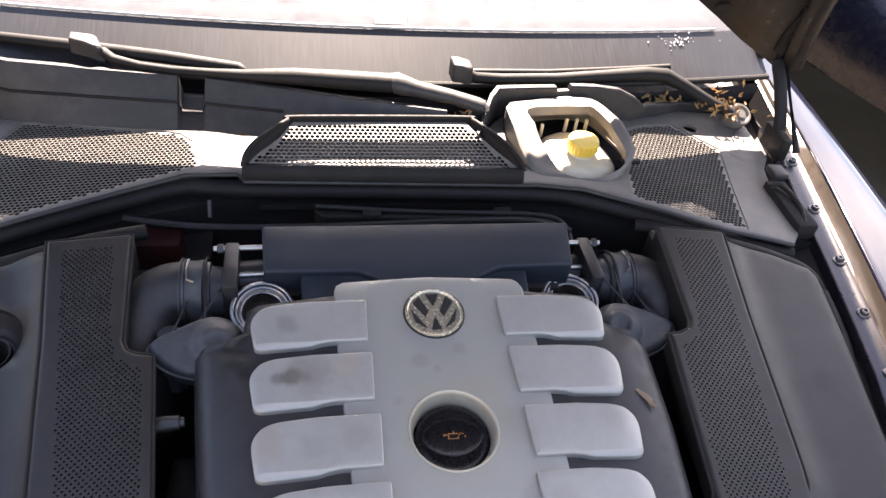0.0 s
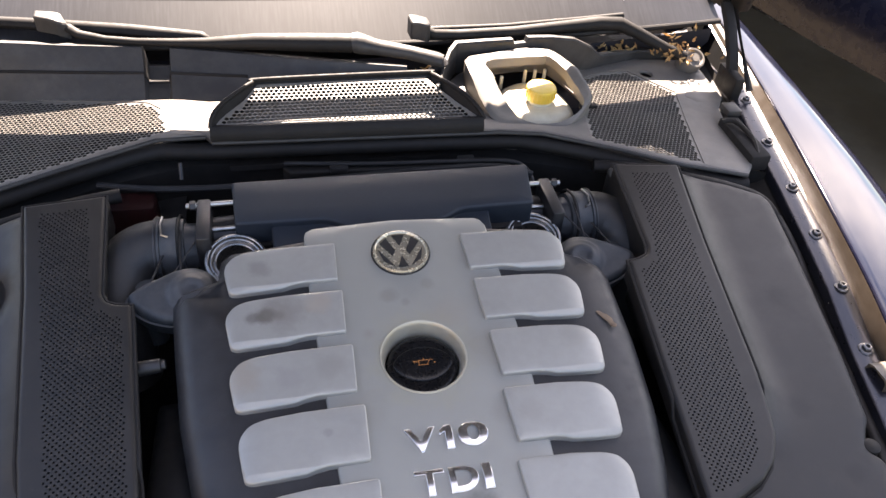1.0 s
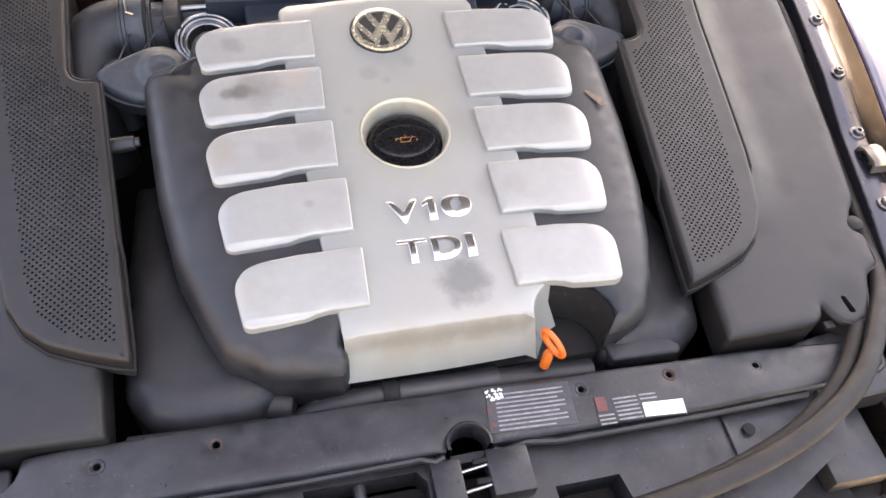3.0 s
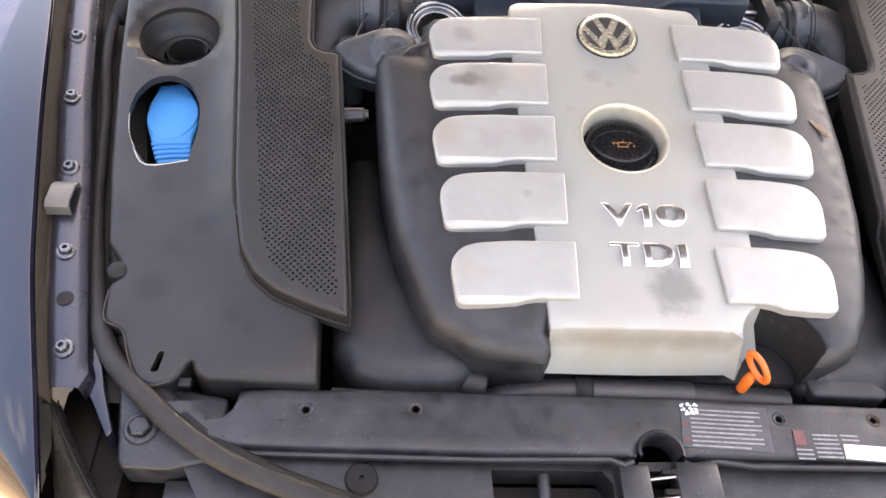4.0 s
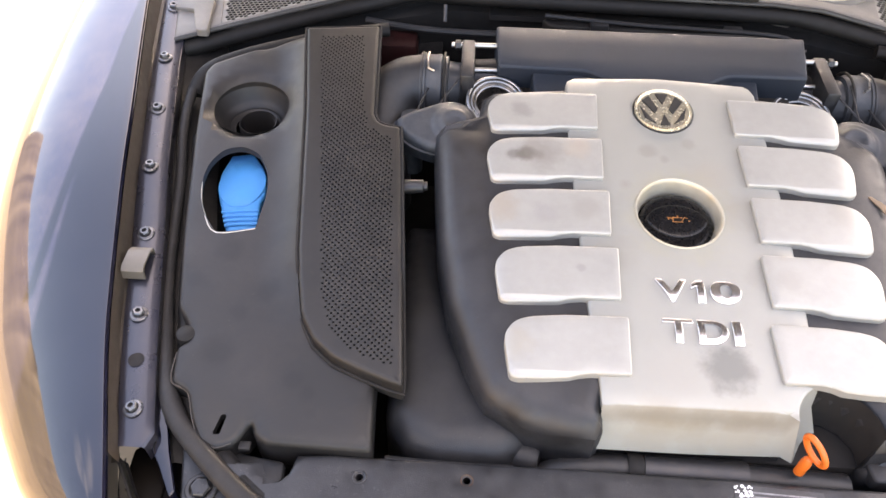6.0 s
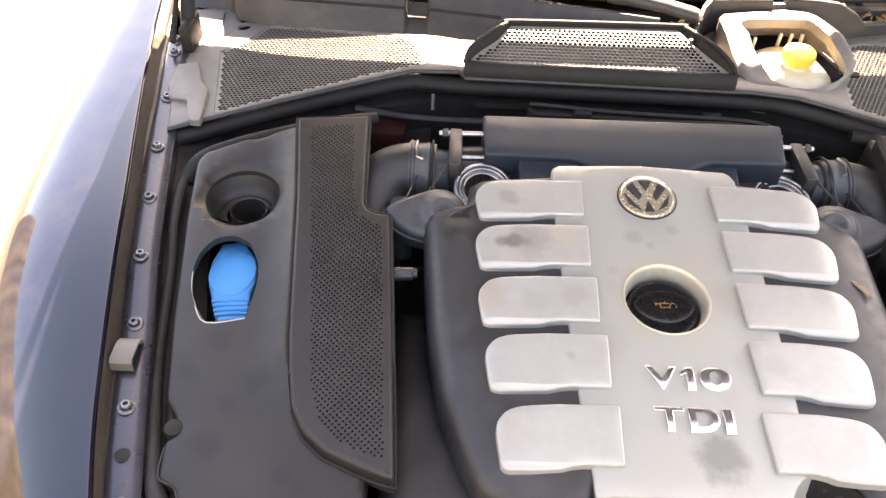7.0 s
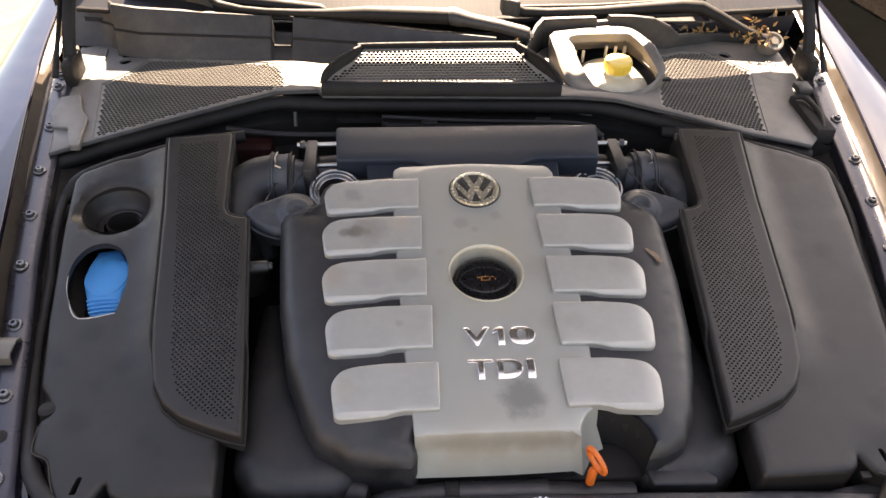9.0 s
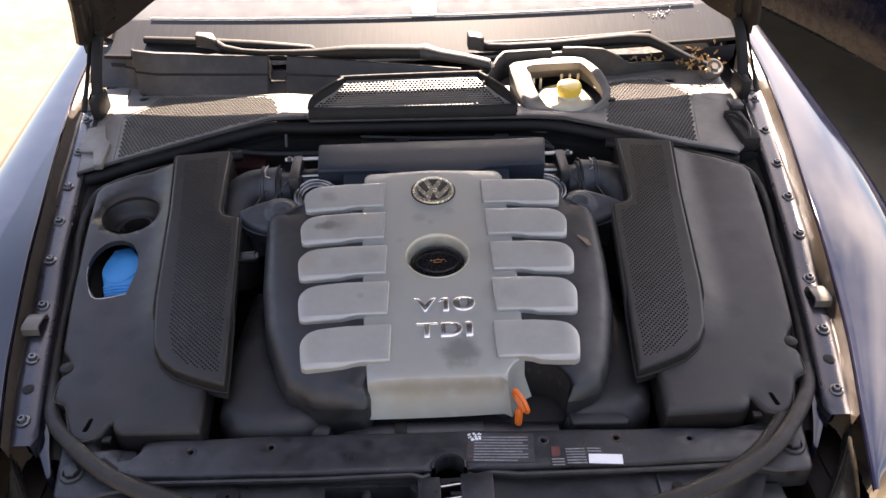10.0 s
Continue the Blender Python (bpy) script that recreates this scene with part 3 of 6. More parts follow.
def side(p, s):
    return p if s < 0 else (2 * XC - p[0], p[1], p[2])


def screw_mesh():
    bm = bmesh.new()
    lathe(bm, [(0.0115, 0.0), (0.0115, 0.0015), (0.010, 0.0025), (0.0075, 0.003)], n=18)
    lathe(bm, [(0.0072, 0.003), (0.0072, 0.0075), (0.006, 0.009), (0.0035, 0.009), (0.0032, 0.004), (0, 0.004)], n=6)
    return mesh_of("screw", bm, M_SCREW, False)


def build_car_body():
    car = thing("parked_car", (XC, 0.5, 0), "dark blue saloon car with its engine bay open, standing on sand", "car")
    ys = [-0.445 + 0.0175 * i for i in range(89)]
    screw = screw_mesh()
    for s in (-1, 1):
        # fender skin
        bm, rows = bmesh.new(), []
        for y in ys:
            xi, zi, xo = lerp_table(FENDER, y)
            p = float(np.interp(y, (-0.2, 0.1, 0.4), (1.75, 2.3, 3.2)))       # fuller roll towards the nose
            xo -= 0.0145 * (3.4 - p) * min(1.0, (xi - xo) / 0.1)
            w = xi - xo
            row = [(xi + 0.0015, y, zi - 0.007), (xi + 0.0008, y, zi - 0.002), (xi - 0.0015, y, zi), (xi - 0.0035, y, zi + 0.0003)]
            for k in range(1, 31):
                u = math.sin(k / 30 * math.pi / 2)
                row.append((xi - 0.004 - (w - 0.004) * u, y, zi - 0.06 * w * u - (0.03 + 0.39 * w) * (1 - max(0.0, 1 - u ** p) ** (1 / p))))
            x, _, z = row[-1]
            row += [(x + (0.010 * k if k < 3 else 0.03), y, z - 0.12 * k) for k in (0.25, 0.5, 1, 2, 3, 4)]
            rows.append([side(p, s) for p in row])
        loft(bm, rows)
        part("front_fender", bm, M_PAINT, car, "dark blue painted front fender with dusty edge")
        # gutter between fender and flange
        bm, rows = bmesh.new(), []
        for y in ys:
            if y < -0.33:
                continue
            xi, zi, xo = lerp_table(FENDER, y)
            xs, zs = lerp_table(SCREWS, max(y, -0.30))
            rows.append([side(p, s) for p in ((xi + 0.0022, y, zi - 0.0035), (xi + 0.0030, y, zi - 0.006), (max(xi + 0.005, xs - 0.029), y, zs + 0.004), (max(xi + 0.007, xs - 0.025), y, zs - 0.004), (xs - 0.019, y, zs - 0.006))])
        loft(bm, rows)
        part("fender_gutter", bm, M_GUTTER, car, "brownish dusty gutter along the fender")
        # flange with the screws
        bm, rows = bmesh.new(), []
        for y in ys:
            if y < -0.31 or y > 0.66:
                continue
            xs, zs = lerp_table(SCREWS, y)
            taper = 0.6 if y < -0.29 else 1.0
            rows.append([side(p, s) for p in ((xs - 0.021, y, zs - 0.012), (xs - 0.0195, y, zs - 0.0045), (xs - 0.016, y, zs - 0.0018), (xs - 0.012, y, zs - 0.0005), (xs - 0.006, y, zs), (xs + 0.021 * taper, y, zs), (xs + 0.024 * taper, y, zs - 0.002), (xs + 0.025 * taper, y, zs - 0.03))])
        loft(bm, rows)
        fl = part("wing_flange", bm, M_FLANGE, car, "painted steel flange with a row of screws")
        for y in (-0.261, -0.139, -0.013, 0.098, 0.214, 0.330, 0.460, 0.598, 0.640):
            xs, zs = lerp_table(SCREWS, y)
            place("screw", screw, Matrix.Translation(side((xs, y, zs), s)) @ pose(0, 0, 0, 6, 0, 17 * y * 100), fl)
        xs, zs = lerp_table(SCREWS, -0.20)
        bm = bmesh.new()
        lathe(bm, [(0.0095, 0.0008), (0.0085, 0.0012), (0.0, 0.0012)], Matrix.Translation(side((xs, -0.20, zs), s)), n=20)
        part("flange_hole", bm, M_DEEP, fl)
        # bent tab on the flange
        bm = bmesh.new()
        xs, zs = lerp_table(SCREWS, -0.055)
        prof = [(-0.034, 0.002), (-0.032, 0.014), (-0.026, 0.018), (0.000, 0.017), (0.010, 0.012), (0.012, 0.001)]
        up = [(side((xs - 0.016, -0.055 + a, zs + b), s), side((xs + 0.012, -0.055 + a, zs + b), s)) for a, b in prof]
        low = [(side((xs - 0.016, -0.055 + a * 0.9, zs + b - 0.003), s), side((xs + 0.012, -0.055 + a * 0.9, zs + b - 0.003), s)) for a, b in prof]
        loft(bm, [list(u) + list(l)[::-1] for u, l in zip(up, low)], closed=True)
        part("stop_tab", bm, M_TAB, fl, "bent brown steel tab")
        # inner wing, down into the bay
        bm, rows = bmesh.new(), []
        for y in ys:
            if y > 0.95 or y < -0.315:
                continue
            xs, zs = lerp_table(SCREWS, max(y, -0.30))
            k = max(0.0, -0.30 - y)
            rows.append([side(p, s) for p in ((xs + 0.022 - 0.1 * k, y, zs - 0.012 - 0.4 * k), (xs + 0.026, y, zs - 0.024 - 0.4 * k), (xs + 0.036, y, zs - 0.030 - 0.4 * k), (xs + 0.085, y, zs - 0.046 - 0.4 * k), (xs + 0.10, y, zs - 0.11), (xs + 0.11, y, 0.35))])
        loft(bm, rows)
        part("inner_wing", bm, M_SEAL, car, "dusty dark inner wing wall")
        # lower side and door area behind
        bm = bmesh.new()
        block(bm, (side((-0.93, 0, 0), s)[0], 2.15, 0.62), (0.05, 2.1, 0.62), bevel=0.02)
        part("body_side", bm, M_PAINT, car)
        bm = bmesh.new()
        tube(bm, [side((-0.86, 1.05, 0.95), s), side((-0.78, 1.35, 1.12), s), side((-0.66, 1.75, 1.32), s), side((-0.6, 2.0, 1.40), s)], 0.045, 10, flat=0.6)
        part("windscreen_pillar", bm, M_PAINT, car)
    bm = bmesh.new()
    block(bm, (XC, 2.4, 1.40), (1.2, 1.2, 0.05), bevel=0.02)
    part("roof", bm, M_PAINT, car)
    bm = bmesh.new()
    block(bm, (XC, 2.2, 0.55), (1.8, 2.6, 0.05), bevel=0)
    block(bm, (XC, 0.98, 0.60), (1.6, 0.04, 0.42), bevel=0)
    part("cabin_floor", bm, M_DEEP, car)
    bm = bmesh.new()
    block(bm, (XC, 0.1, 0.36), (1.50, 1.25, 0.04), bevel=0)
    part("bay_floor", bm, M_DEEP, car, "black floor of the engine bay")
    bm = bmesh.new()
    block(bm, (XC, -0.475, 0.52), (1.18, 0.03, 0.36), bevel=0.008)
    part("bumper_carrier", bm, M_DEEP, car)
    for s in (-1, 1):
        bm = block(bmesh.new(), side((-0.605, -0.33, 0.66), s), (0.085, 0.15, 0.14), bevel=0.01)
        part("lamp_pocket", block(bmesh.new(), side((-0.622, -0.322, 0.700), s), (0.05, 0.10, 0.07), bevel=0.006), M_POCKET, car, "brown dusty corner behind the headlamp, coloured dark for its shade")
        part("lamp_pocket", bm, M_POCKET, car, "brown dusty pocket behind the headlamp, coloured dark for its shade")
    # bulkhead under the cowl
    bm = bmesh.new()
    pts = [(-0.76, 0.40, 0.84), (-0.567, 0.475, 0.862), (-0.449, 0.515, 0.873), (-0.30, 0.545, 0.885), (0.22, 0.515, 0.885), (0.42, 0.459, 0.877), (0.533, 0.415, 0.866), (0.74, 0.385, 0.845)]
    loft(bm, [pts, [(x, y - 0.004, z - 0.035) for x, y, z in pts], [(x, y - 0.02, z - 0.045) for x, y, z in pts], [(x, y - 0.03, z - 0.09) for x, y, z in pts], [(x, y + 0.02, 0.36) for x, y, z in pts]])
    part("bulkhead", bm, M_RUBBER, car, "black bulkhead under the cowl")
    for x in (-0.80, 0.78):
        for y in (0.46, 3.3):
            bm = bmesh.new()
            m = axis_pose((x * 0.95, y, 0.33), (1, 0, 0))
            lathe(bm, [(0.19, -0.1), (0.31, -0.1), (0.33, -0.07), (0.33, 0.07), (0.31, 0.1), (0.19, 0.1), (0.19, -0.1)], m, 32)
            part("wheel", bm, M_TYRE, car)
    return car


build_car_body()


# ---- engine cover ----
def cover_z(y):
    return 0.885 + 0.106 * y


DIP = (0.149, -0.258)


def build_engine_cover():
    cov = thing("engine_cover", (0, -0.05, 0.78), "black plastic engine cover with a silver spine and ten silver ribs", "engine cover")
    # black base
    outline = [(-0.316, 0.165), (-0.310, 0.08), (-0.301, -0.02), (-0.284, -0.12), (-0.257, -0.195), (-0.236, -0.238), (-0.195, -0.262), (-0.15, -0.274), (-0.114, -0.276), (-0.106, -0.268), (-0.104, -0.243), (0.080, -0.243), (0.084, -0.250)]
    outline += [(DIP[0] + 0.046 * math.cos(a), DIP[1] + 0.046 * math.sin(a)) for a in [radians(v) for v in (185, 160, 135, 110, 90, 70, 45, 20, 0, -15)]]
    outline += [(0.215, -0.268), (0.246, -0.252), (0.267, -0.214), (0.283, -0.16), (0.299, -0.08), (0.308, 0.02), (0.311, 0.155), (0.290, 0.172), (0.255, 0.185), (0.25, 0.235), (0.13, 0.25), (-0.13, 0.25), (-0.25, 0.235), (-0.255, 0.19), (-0.29, 0.178)]

    def base_z(x, y, d):
        r = 0.026
        z = cover_z(y) - 0.0095 - 0.03 * max(0.0, abs(x) - 0.20) - 0.16 * max(0.0, 0.052 - d) * (1 if y < 0.16 and abs(x) > 0.15 else 0)
        return z - (r - math.sqrt(max(0.0, r * r - (r - min(d, r)) ** 2)))
    bm = shell(outline, base_z, [circle(0.005, 0.0165, 0.0555, 36)], 0.016, (0.001, 0.004, 0.008, 0.014, 0.02, 0.026), 0.055)
    part("base_shell", bm, M_COVER, cov, "dusty black plastic base")
    # dark round pocket round the dipstick
    bm = bmesh.new()
    lathe(bm, [(0.0465, 0.006), (0.046, 0.0), (0.045, -0.03), (0.043, -0.062)], Matrix.Translation((*DIP, cover_z(DIP[1]) - 0.022)), 32)
    bm.verts.ensure_lookup_table()
    bmesh.ops.delete(bm, geom=[v for v in bm.verts if v.co.y < DIP[1] - 0.012 or v.co.x < DIP[0] - 0.036], context="VERTS")
    part("dipstick_pocket", bm, M_DEEP, cov)
    # silver spine with the steep front face
    left = [(-0.131, 0.243), (-0.131, 0.143), (-0.128, 0.06), (-0.124, -0.03), (-0.119, -0.126), (-0.112, -0.214), (-0.109, -0.249)]
    front = [(-0.05, -0.2495), (0.05, -0.2495), (0.092, -0.249)]
    arc = [(DIP[0] + 0.047 * math.cos(a), DIP[1] + 0.047 * math.sin(a)) for a in [radians(v) for v in (178, 168, 156, 144, 132, 121, 111)]]
    right = [(0.133, -0.196), (0.137, -0.126), (0.140, -0.033), (0.141, 0.057), (0.140, 0.143), (0.139, 0.238), (0.133, 0.250), (0.125, 0.255), (0.0, 0.261), (-0.119, 0.256), (-0.128, 0.252)]

    def spine_z(x, y, d):
        r = 0.0035
        return cover_z(y) - 0.004 - 0.10 * x * x - (r - math.sqrt(max(0.0, r * r - (r - min(d, r)) ** 2)))
    well = (0.005, 0.0165)
    bm = shell(left + front + arc + right, spine_z, [circle(*well, 0.0548, 40)], 0.016, (0.0006, 0.0016, 0.0035), 0.012, 0.004)
    brow = [(x, y, spine_z(x, y, 0.0)) for x, y in dense([left[-1]] + front + arc[:1], 0.012, False)]
    foot = [(x + 0.10 * max(0.0, x - 0.03), y - 0.0215 + 0.03 * max(0.0, x), 0.790 - 0.012 * max(0.0, x)) for x, y, z in brow]
    loft(bm, [brow, [tuple(0.5 * (a + b) for a, b in zip(p, q)) for p, q in zip(brow, foot)], foot, [(x, y + 0.012, z - 0.001) for x, y, z in foot]])
    rim = [(x, y, spine_z(x, y, 0.0)) for x, y in dense(arc, 0.006, False)]
    cols = [[], []]
    for i, (x, y, z) in enumerate(rim):
        t = min(1.0, i / (0.4 * len(rim)))
        far = [(DIP[0] + (x - DIP[0]) * 0.97, DIP[1] + (y - DIP[1]) * 0.97 - 0.006, z - 0.03), (DIP[0] + (x - DIP[0]) * 0.92 + 0.01, DIP[1] + (y - DIP[1]) * 0.9 - 0.018, z - 0.062)]
        near = [tuple(0.5 * (p + q) for p, q in zip(brow[-1], foot[-1])), foot[-1]]
        for c, n, f in zip(cols, near, far):
            c.append(tuple(p + (q - p) * t for p, q in zip(n, f)))
    loft(bm, [rim] + cols)
    part("centre_spine", bm, M_SILVER, cov, "dusty silver painted spine with an oil stain")
    bm = bmesh.new()
    z0 = cover_z(well[1]) - 0.004
    tip = Matrix.Translation((*well, z0)) @ pose(0, 0, 0, 6.05, 0, 0)
    lathe(bm, [(0.0572, 0.0), (0.0565, 0.0012), (0.0553, 0.0014), (0.0540, 0.0002), (0.0522, -0.005), (0.0500, -0.013), (0.0488, -0.019), (0.0482, -0.030)], tip, 48)
    part("filler_well", bm, M_CREAM, cov, "yellowed silver lip of the oil filler well")
    # ribs
    ribs = [(0.218, 0.152, 0.089, 0.243, 0.094, 0.244), (0.132, 0.063, 0.087, 0.242, 0.096, 0.245), (0.042, -0.027, 0.083, 0.238, 0.098, 0.244), (-0.047, -0.120, 0.078, 0.229, 0.095, 0.235), (-0.144, -0.217, 0.0735, 0.217, 0.089, 0.223)]
    for s in (-1, 1):
        for yr, yf, *ends in ribs:
            xi, xo = ends[:2] if s < 0 else ends[2:]
            w = xo - xi
            pts = [(xi, yr), (xi + 0.5 * w, yr - 0.001), (xo - 0.030, yr - 0.005), (xo - 0.012, yr - 0.011), (xo - 0.002, yr - 0.023), (xo, yr - 0.035), (xo - 0.003, yf + 0.014), (xo - 0.006, yf - 0.005), (xo - 0.014, yf - 0.0085), (xo - 0.04, yf - 0.008), (xi + 0.50 * w, yf - 0.006), (xi + 0.42 * w, yf - 0.0025), (xi + 0.33 * w, yf - 0.0005), (xi + 0.002, yf)]
            pts = rounded(pts, [0.004, 0, 0.01, 0.006, 0.006, 0.006, 0.006, 0.004, 0.004, 0.004, 0.004, 0.003, 0.003, 0.003], 3)
            pts = [(s * x, y) for x, y in pts]

            def rib_z(x, y, d, xi=xi, xo=xo, yf=yf, w=w):
                a = (abs(x) - xi) / w
                z = cover_z(y) + 0.0015 - 0.004 * max(0.0, a - 0.80) ** 2 / 0.04
                crease = yf - 0.0004 + 0.006 * max(0.0, a - 0.85)
                z -= 0.42 * max(0.0, crease - y)
                r = 0.0022
                return z - (r - math.sqrt(max(0.0, r * r - (r - min(d, r)) ** 2)))
            line = [(s * (xi + w * (0.34 + 0.63 * k / 24)), yf - 0.0004 + 0.006 * max(0.0, 0.34 + 0.63 * k / 24 - 0.85)) for k in range(25)]
            bm = shell(pts, rib_z, step=0.008, rings=(0.0004, 0.0011, 0.0022), skirt=0.010, extra=line + [(x, y + 0.001) for x, y in line])
            part("rib", bm, M_RIB, cov, "dark oil stain on silver rib" if s < 0 and yr == 0.132 else "")
    # round emblem, drawn plainly
    face = Matrix.Translation((0.003, 0.1945, cover_z(0.1945) - 0.0045)) @ pose(0, 0, 0, 6.05, 0, 0)
    bm = lathe(bmesh.new(), [(0.0405, 0.0), (0.0405, 0.003), (0.0395, 0.005), (0.0378, 0.0054), (0.0362, 0.0045), (0.0355, 0.003), (0.0, 0.003)], face, 48)
    em = part("emblem", bm, M_BADGE, cov, "round chrome emblem with black fields")
    bm = lathe(bmesh.new(), [(0.0428, -0.002), (0.0426, 0.0018), (0.0416, 0.0024), (0.0404, 0.0020), (0.0403, -0.001)], face, 48)
    part("groove_ring", bm, M_EMBLEM, em)
    for tri in ([(-0.0095, 0.031), (0.0095, 0.031), (0.0, 0.0095)], [(-0.0285, 0.0165), (-0.0185, 0.0265), (-0.0075, 0.0015), (-0.0125, -0.008)], [(0.0285, 0.0165), (0.0185, 0.0265), (0.0075, 0.0015), (0.0125, -0.008)],
                [(-0.0325, 0.006), (-0.0175, -0.0185), (-0.0115, -0.0275), (-0.027, -0.0165)], [(0.0325, 0.006), (0.0175, -0.0185), (0.0115, -0.0275), (0.027, -0.0165)], [(0.0, -0.008), (-0.0072, -0.0295), (0.0072, -0.0295)]):
        mx, my = sum(p[0] for p in tri) / len(tri), sum(p[1] for p in tri) / len(tri)
        tri = [(mx + 0.98 * (x - mx), my + 0.98 * (y - my)) for x, y in tri]
        bm = slab(rounded(tri, 0.001, 2), 0.0046, 0.0012, 0.0, step=0.02)
        bmesh.ops.transform(bm, matrix=face, verts=bm.verts)
        part("black_field", bm, M_EMBLEM, em)
    # raised chrome badge
    for word, cx, cy, spans, ht in (("V10", 0.0115, -0.1015, ((-0.0505, -0.0105), (-0.0080, 0.0085), (0.0140, 0.0515)), 0.033), ("TDI", 0.0110, -0.1560, ((-0.046, -0.0105), (-0.0065, 0.0285), (0.0335, 0.0450)), 0.033)):
        m = Matrix.Translation((cx, cy, cover_z(cy) - 0.0045)) @ pose(0, 0, 0, 6.05, 0, 0)
        letters(word, spans, ht, 0.0050, m, M_LETTER, cov, "badge_letter", "raised chrome letter")
    # filler cap
    cap = thing("oil_filler_cap", (*well, 0.86), "black oil filler cap with an orange can symbol", "oil cap")
    seat = Matrix.Translation((well[0], well[1] - 0.001, z0 - 0.021)) @ pose(0, 0, 0, 6.05, 0, 0)
    bm = lathe(bmesh.new(), [(0.0474, -0.008), (0.0472, 0.0), (0.0450, 0.003), (0.0405, 0.0045), (0.036, 0.0040), (0.0, 0.0040)], seat, 48)
    part("cap_disc", bm, M_CAP, cap)
    bm = slab([(0.040 * math.cos(a), 0.027 * math.sin(a) * abs(math.sin(a)) ** 0.3) for a in [2 * math.pi * k / 48 for k in range(48)]], lambda x, y: 0.0088 - 2.0 * y * y, 0.008, 0.0030, step=0.006)
    bmesh.ops.transform(bm, matrix=seat, verts=bm.verts)
    part("grip_bar", bm, M_CAP, cap)
    bm = bmesh.new()
    for c, sz, a in (((0.0, -0.0035, 0.0118), (0.014, 0.0009, 0.0006), 0), ((0.0, 0.0045, 0.0118), (0.013, 0.0009, 0.0006), 0), ((-0.0065, 0.0005, 0.0118), (0.0009, 0.008, 0.0006), 0), ((0.0085, 0.0012, 0.0118), (0.0009, 0.0095, 0.0006), -32), ((-0.0105, 0.0032, 0.0118), (0.008, 0.0009, 0.0006), -14), ((-0.0135, 0.0022, 0.0118), (0.0009, 0.004, 0.0006), 0), ((0.0135, 0.0045, 0.0118), (0.004, 0.0009, 0.0006), -20), ((0.001, 0.0065, 0.0118), (0.0009, 0.004, 0.0006), 0), ((0.0175, -0.001, 0.0118), (0.0016, 0.002, 0.0006), 0)):
        block(bm, (0, 0, 0), sz, seat @ Matrix.Translation((0.85 * c[0], 0.85 * c[1], 0.0089)) @ pose(0, 0, 0, 0, 0, a), 0)
    part("can_symbol", bm, M_CANPRINT, cap, "orange oil can symbol")
    # dipstick
    dip = thing("dipstick", (0.122, -0.285, 0.80), "orange plastic dipstick with a ring handle", "dipstick")
    ax = Vector((0.020, -0.024, -0.030)).normalized()
    nr = Vector((-0.80, 0.10, 0.40))
    cr = (nr - ax * nr.dot(ax)).cross(ax).normalized()
    ringp = [Vector((0.120, -0.280, 0.830)) + ax * 0.0185 * math.cos(a) + cr * 0.0112 * math.sin(a) for a in [2 * math.pi * k / 28 for k in range(29)]]
    part("ring_handle", tube(bmesh.new(), ringp, 0.0036, 10, False), M_ORANGE, dip)
    bm = bmesh.new()
    lathe(bm, [(0.0058, -0.03), (0.0062, -0.006), (0.0050, 0.0), (0.0035, 0.003), (0, 0.003)], Matrix.Translation((0.1180, -0.2815, 0.8125)), 18)
    part("stem", bm, M_ORANGE, dip)


build_engine_cover()


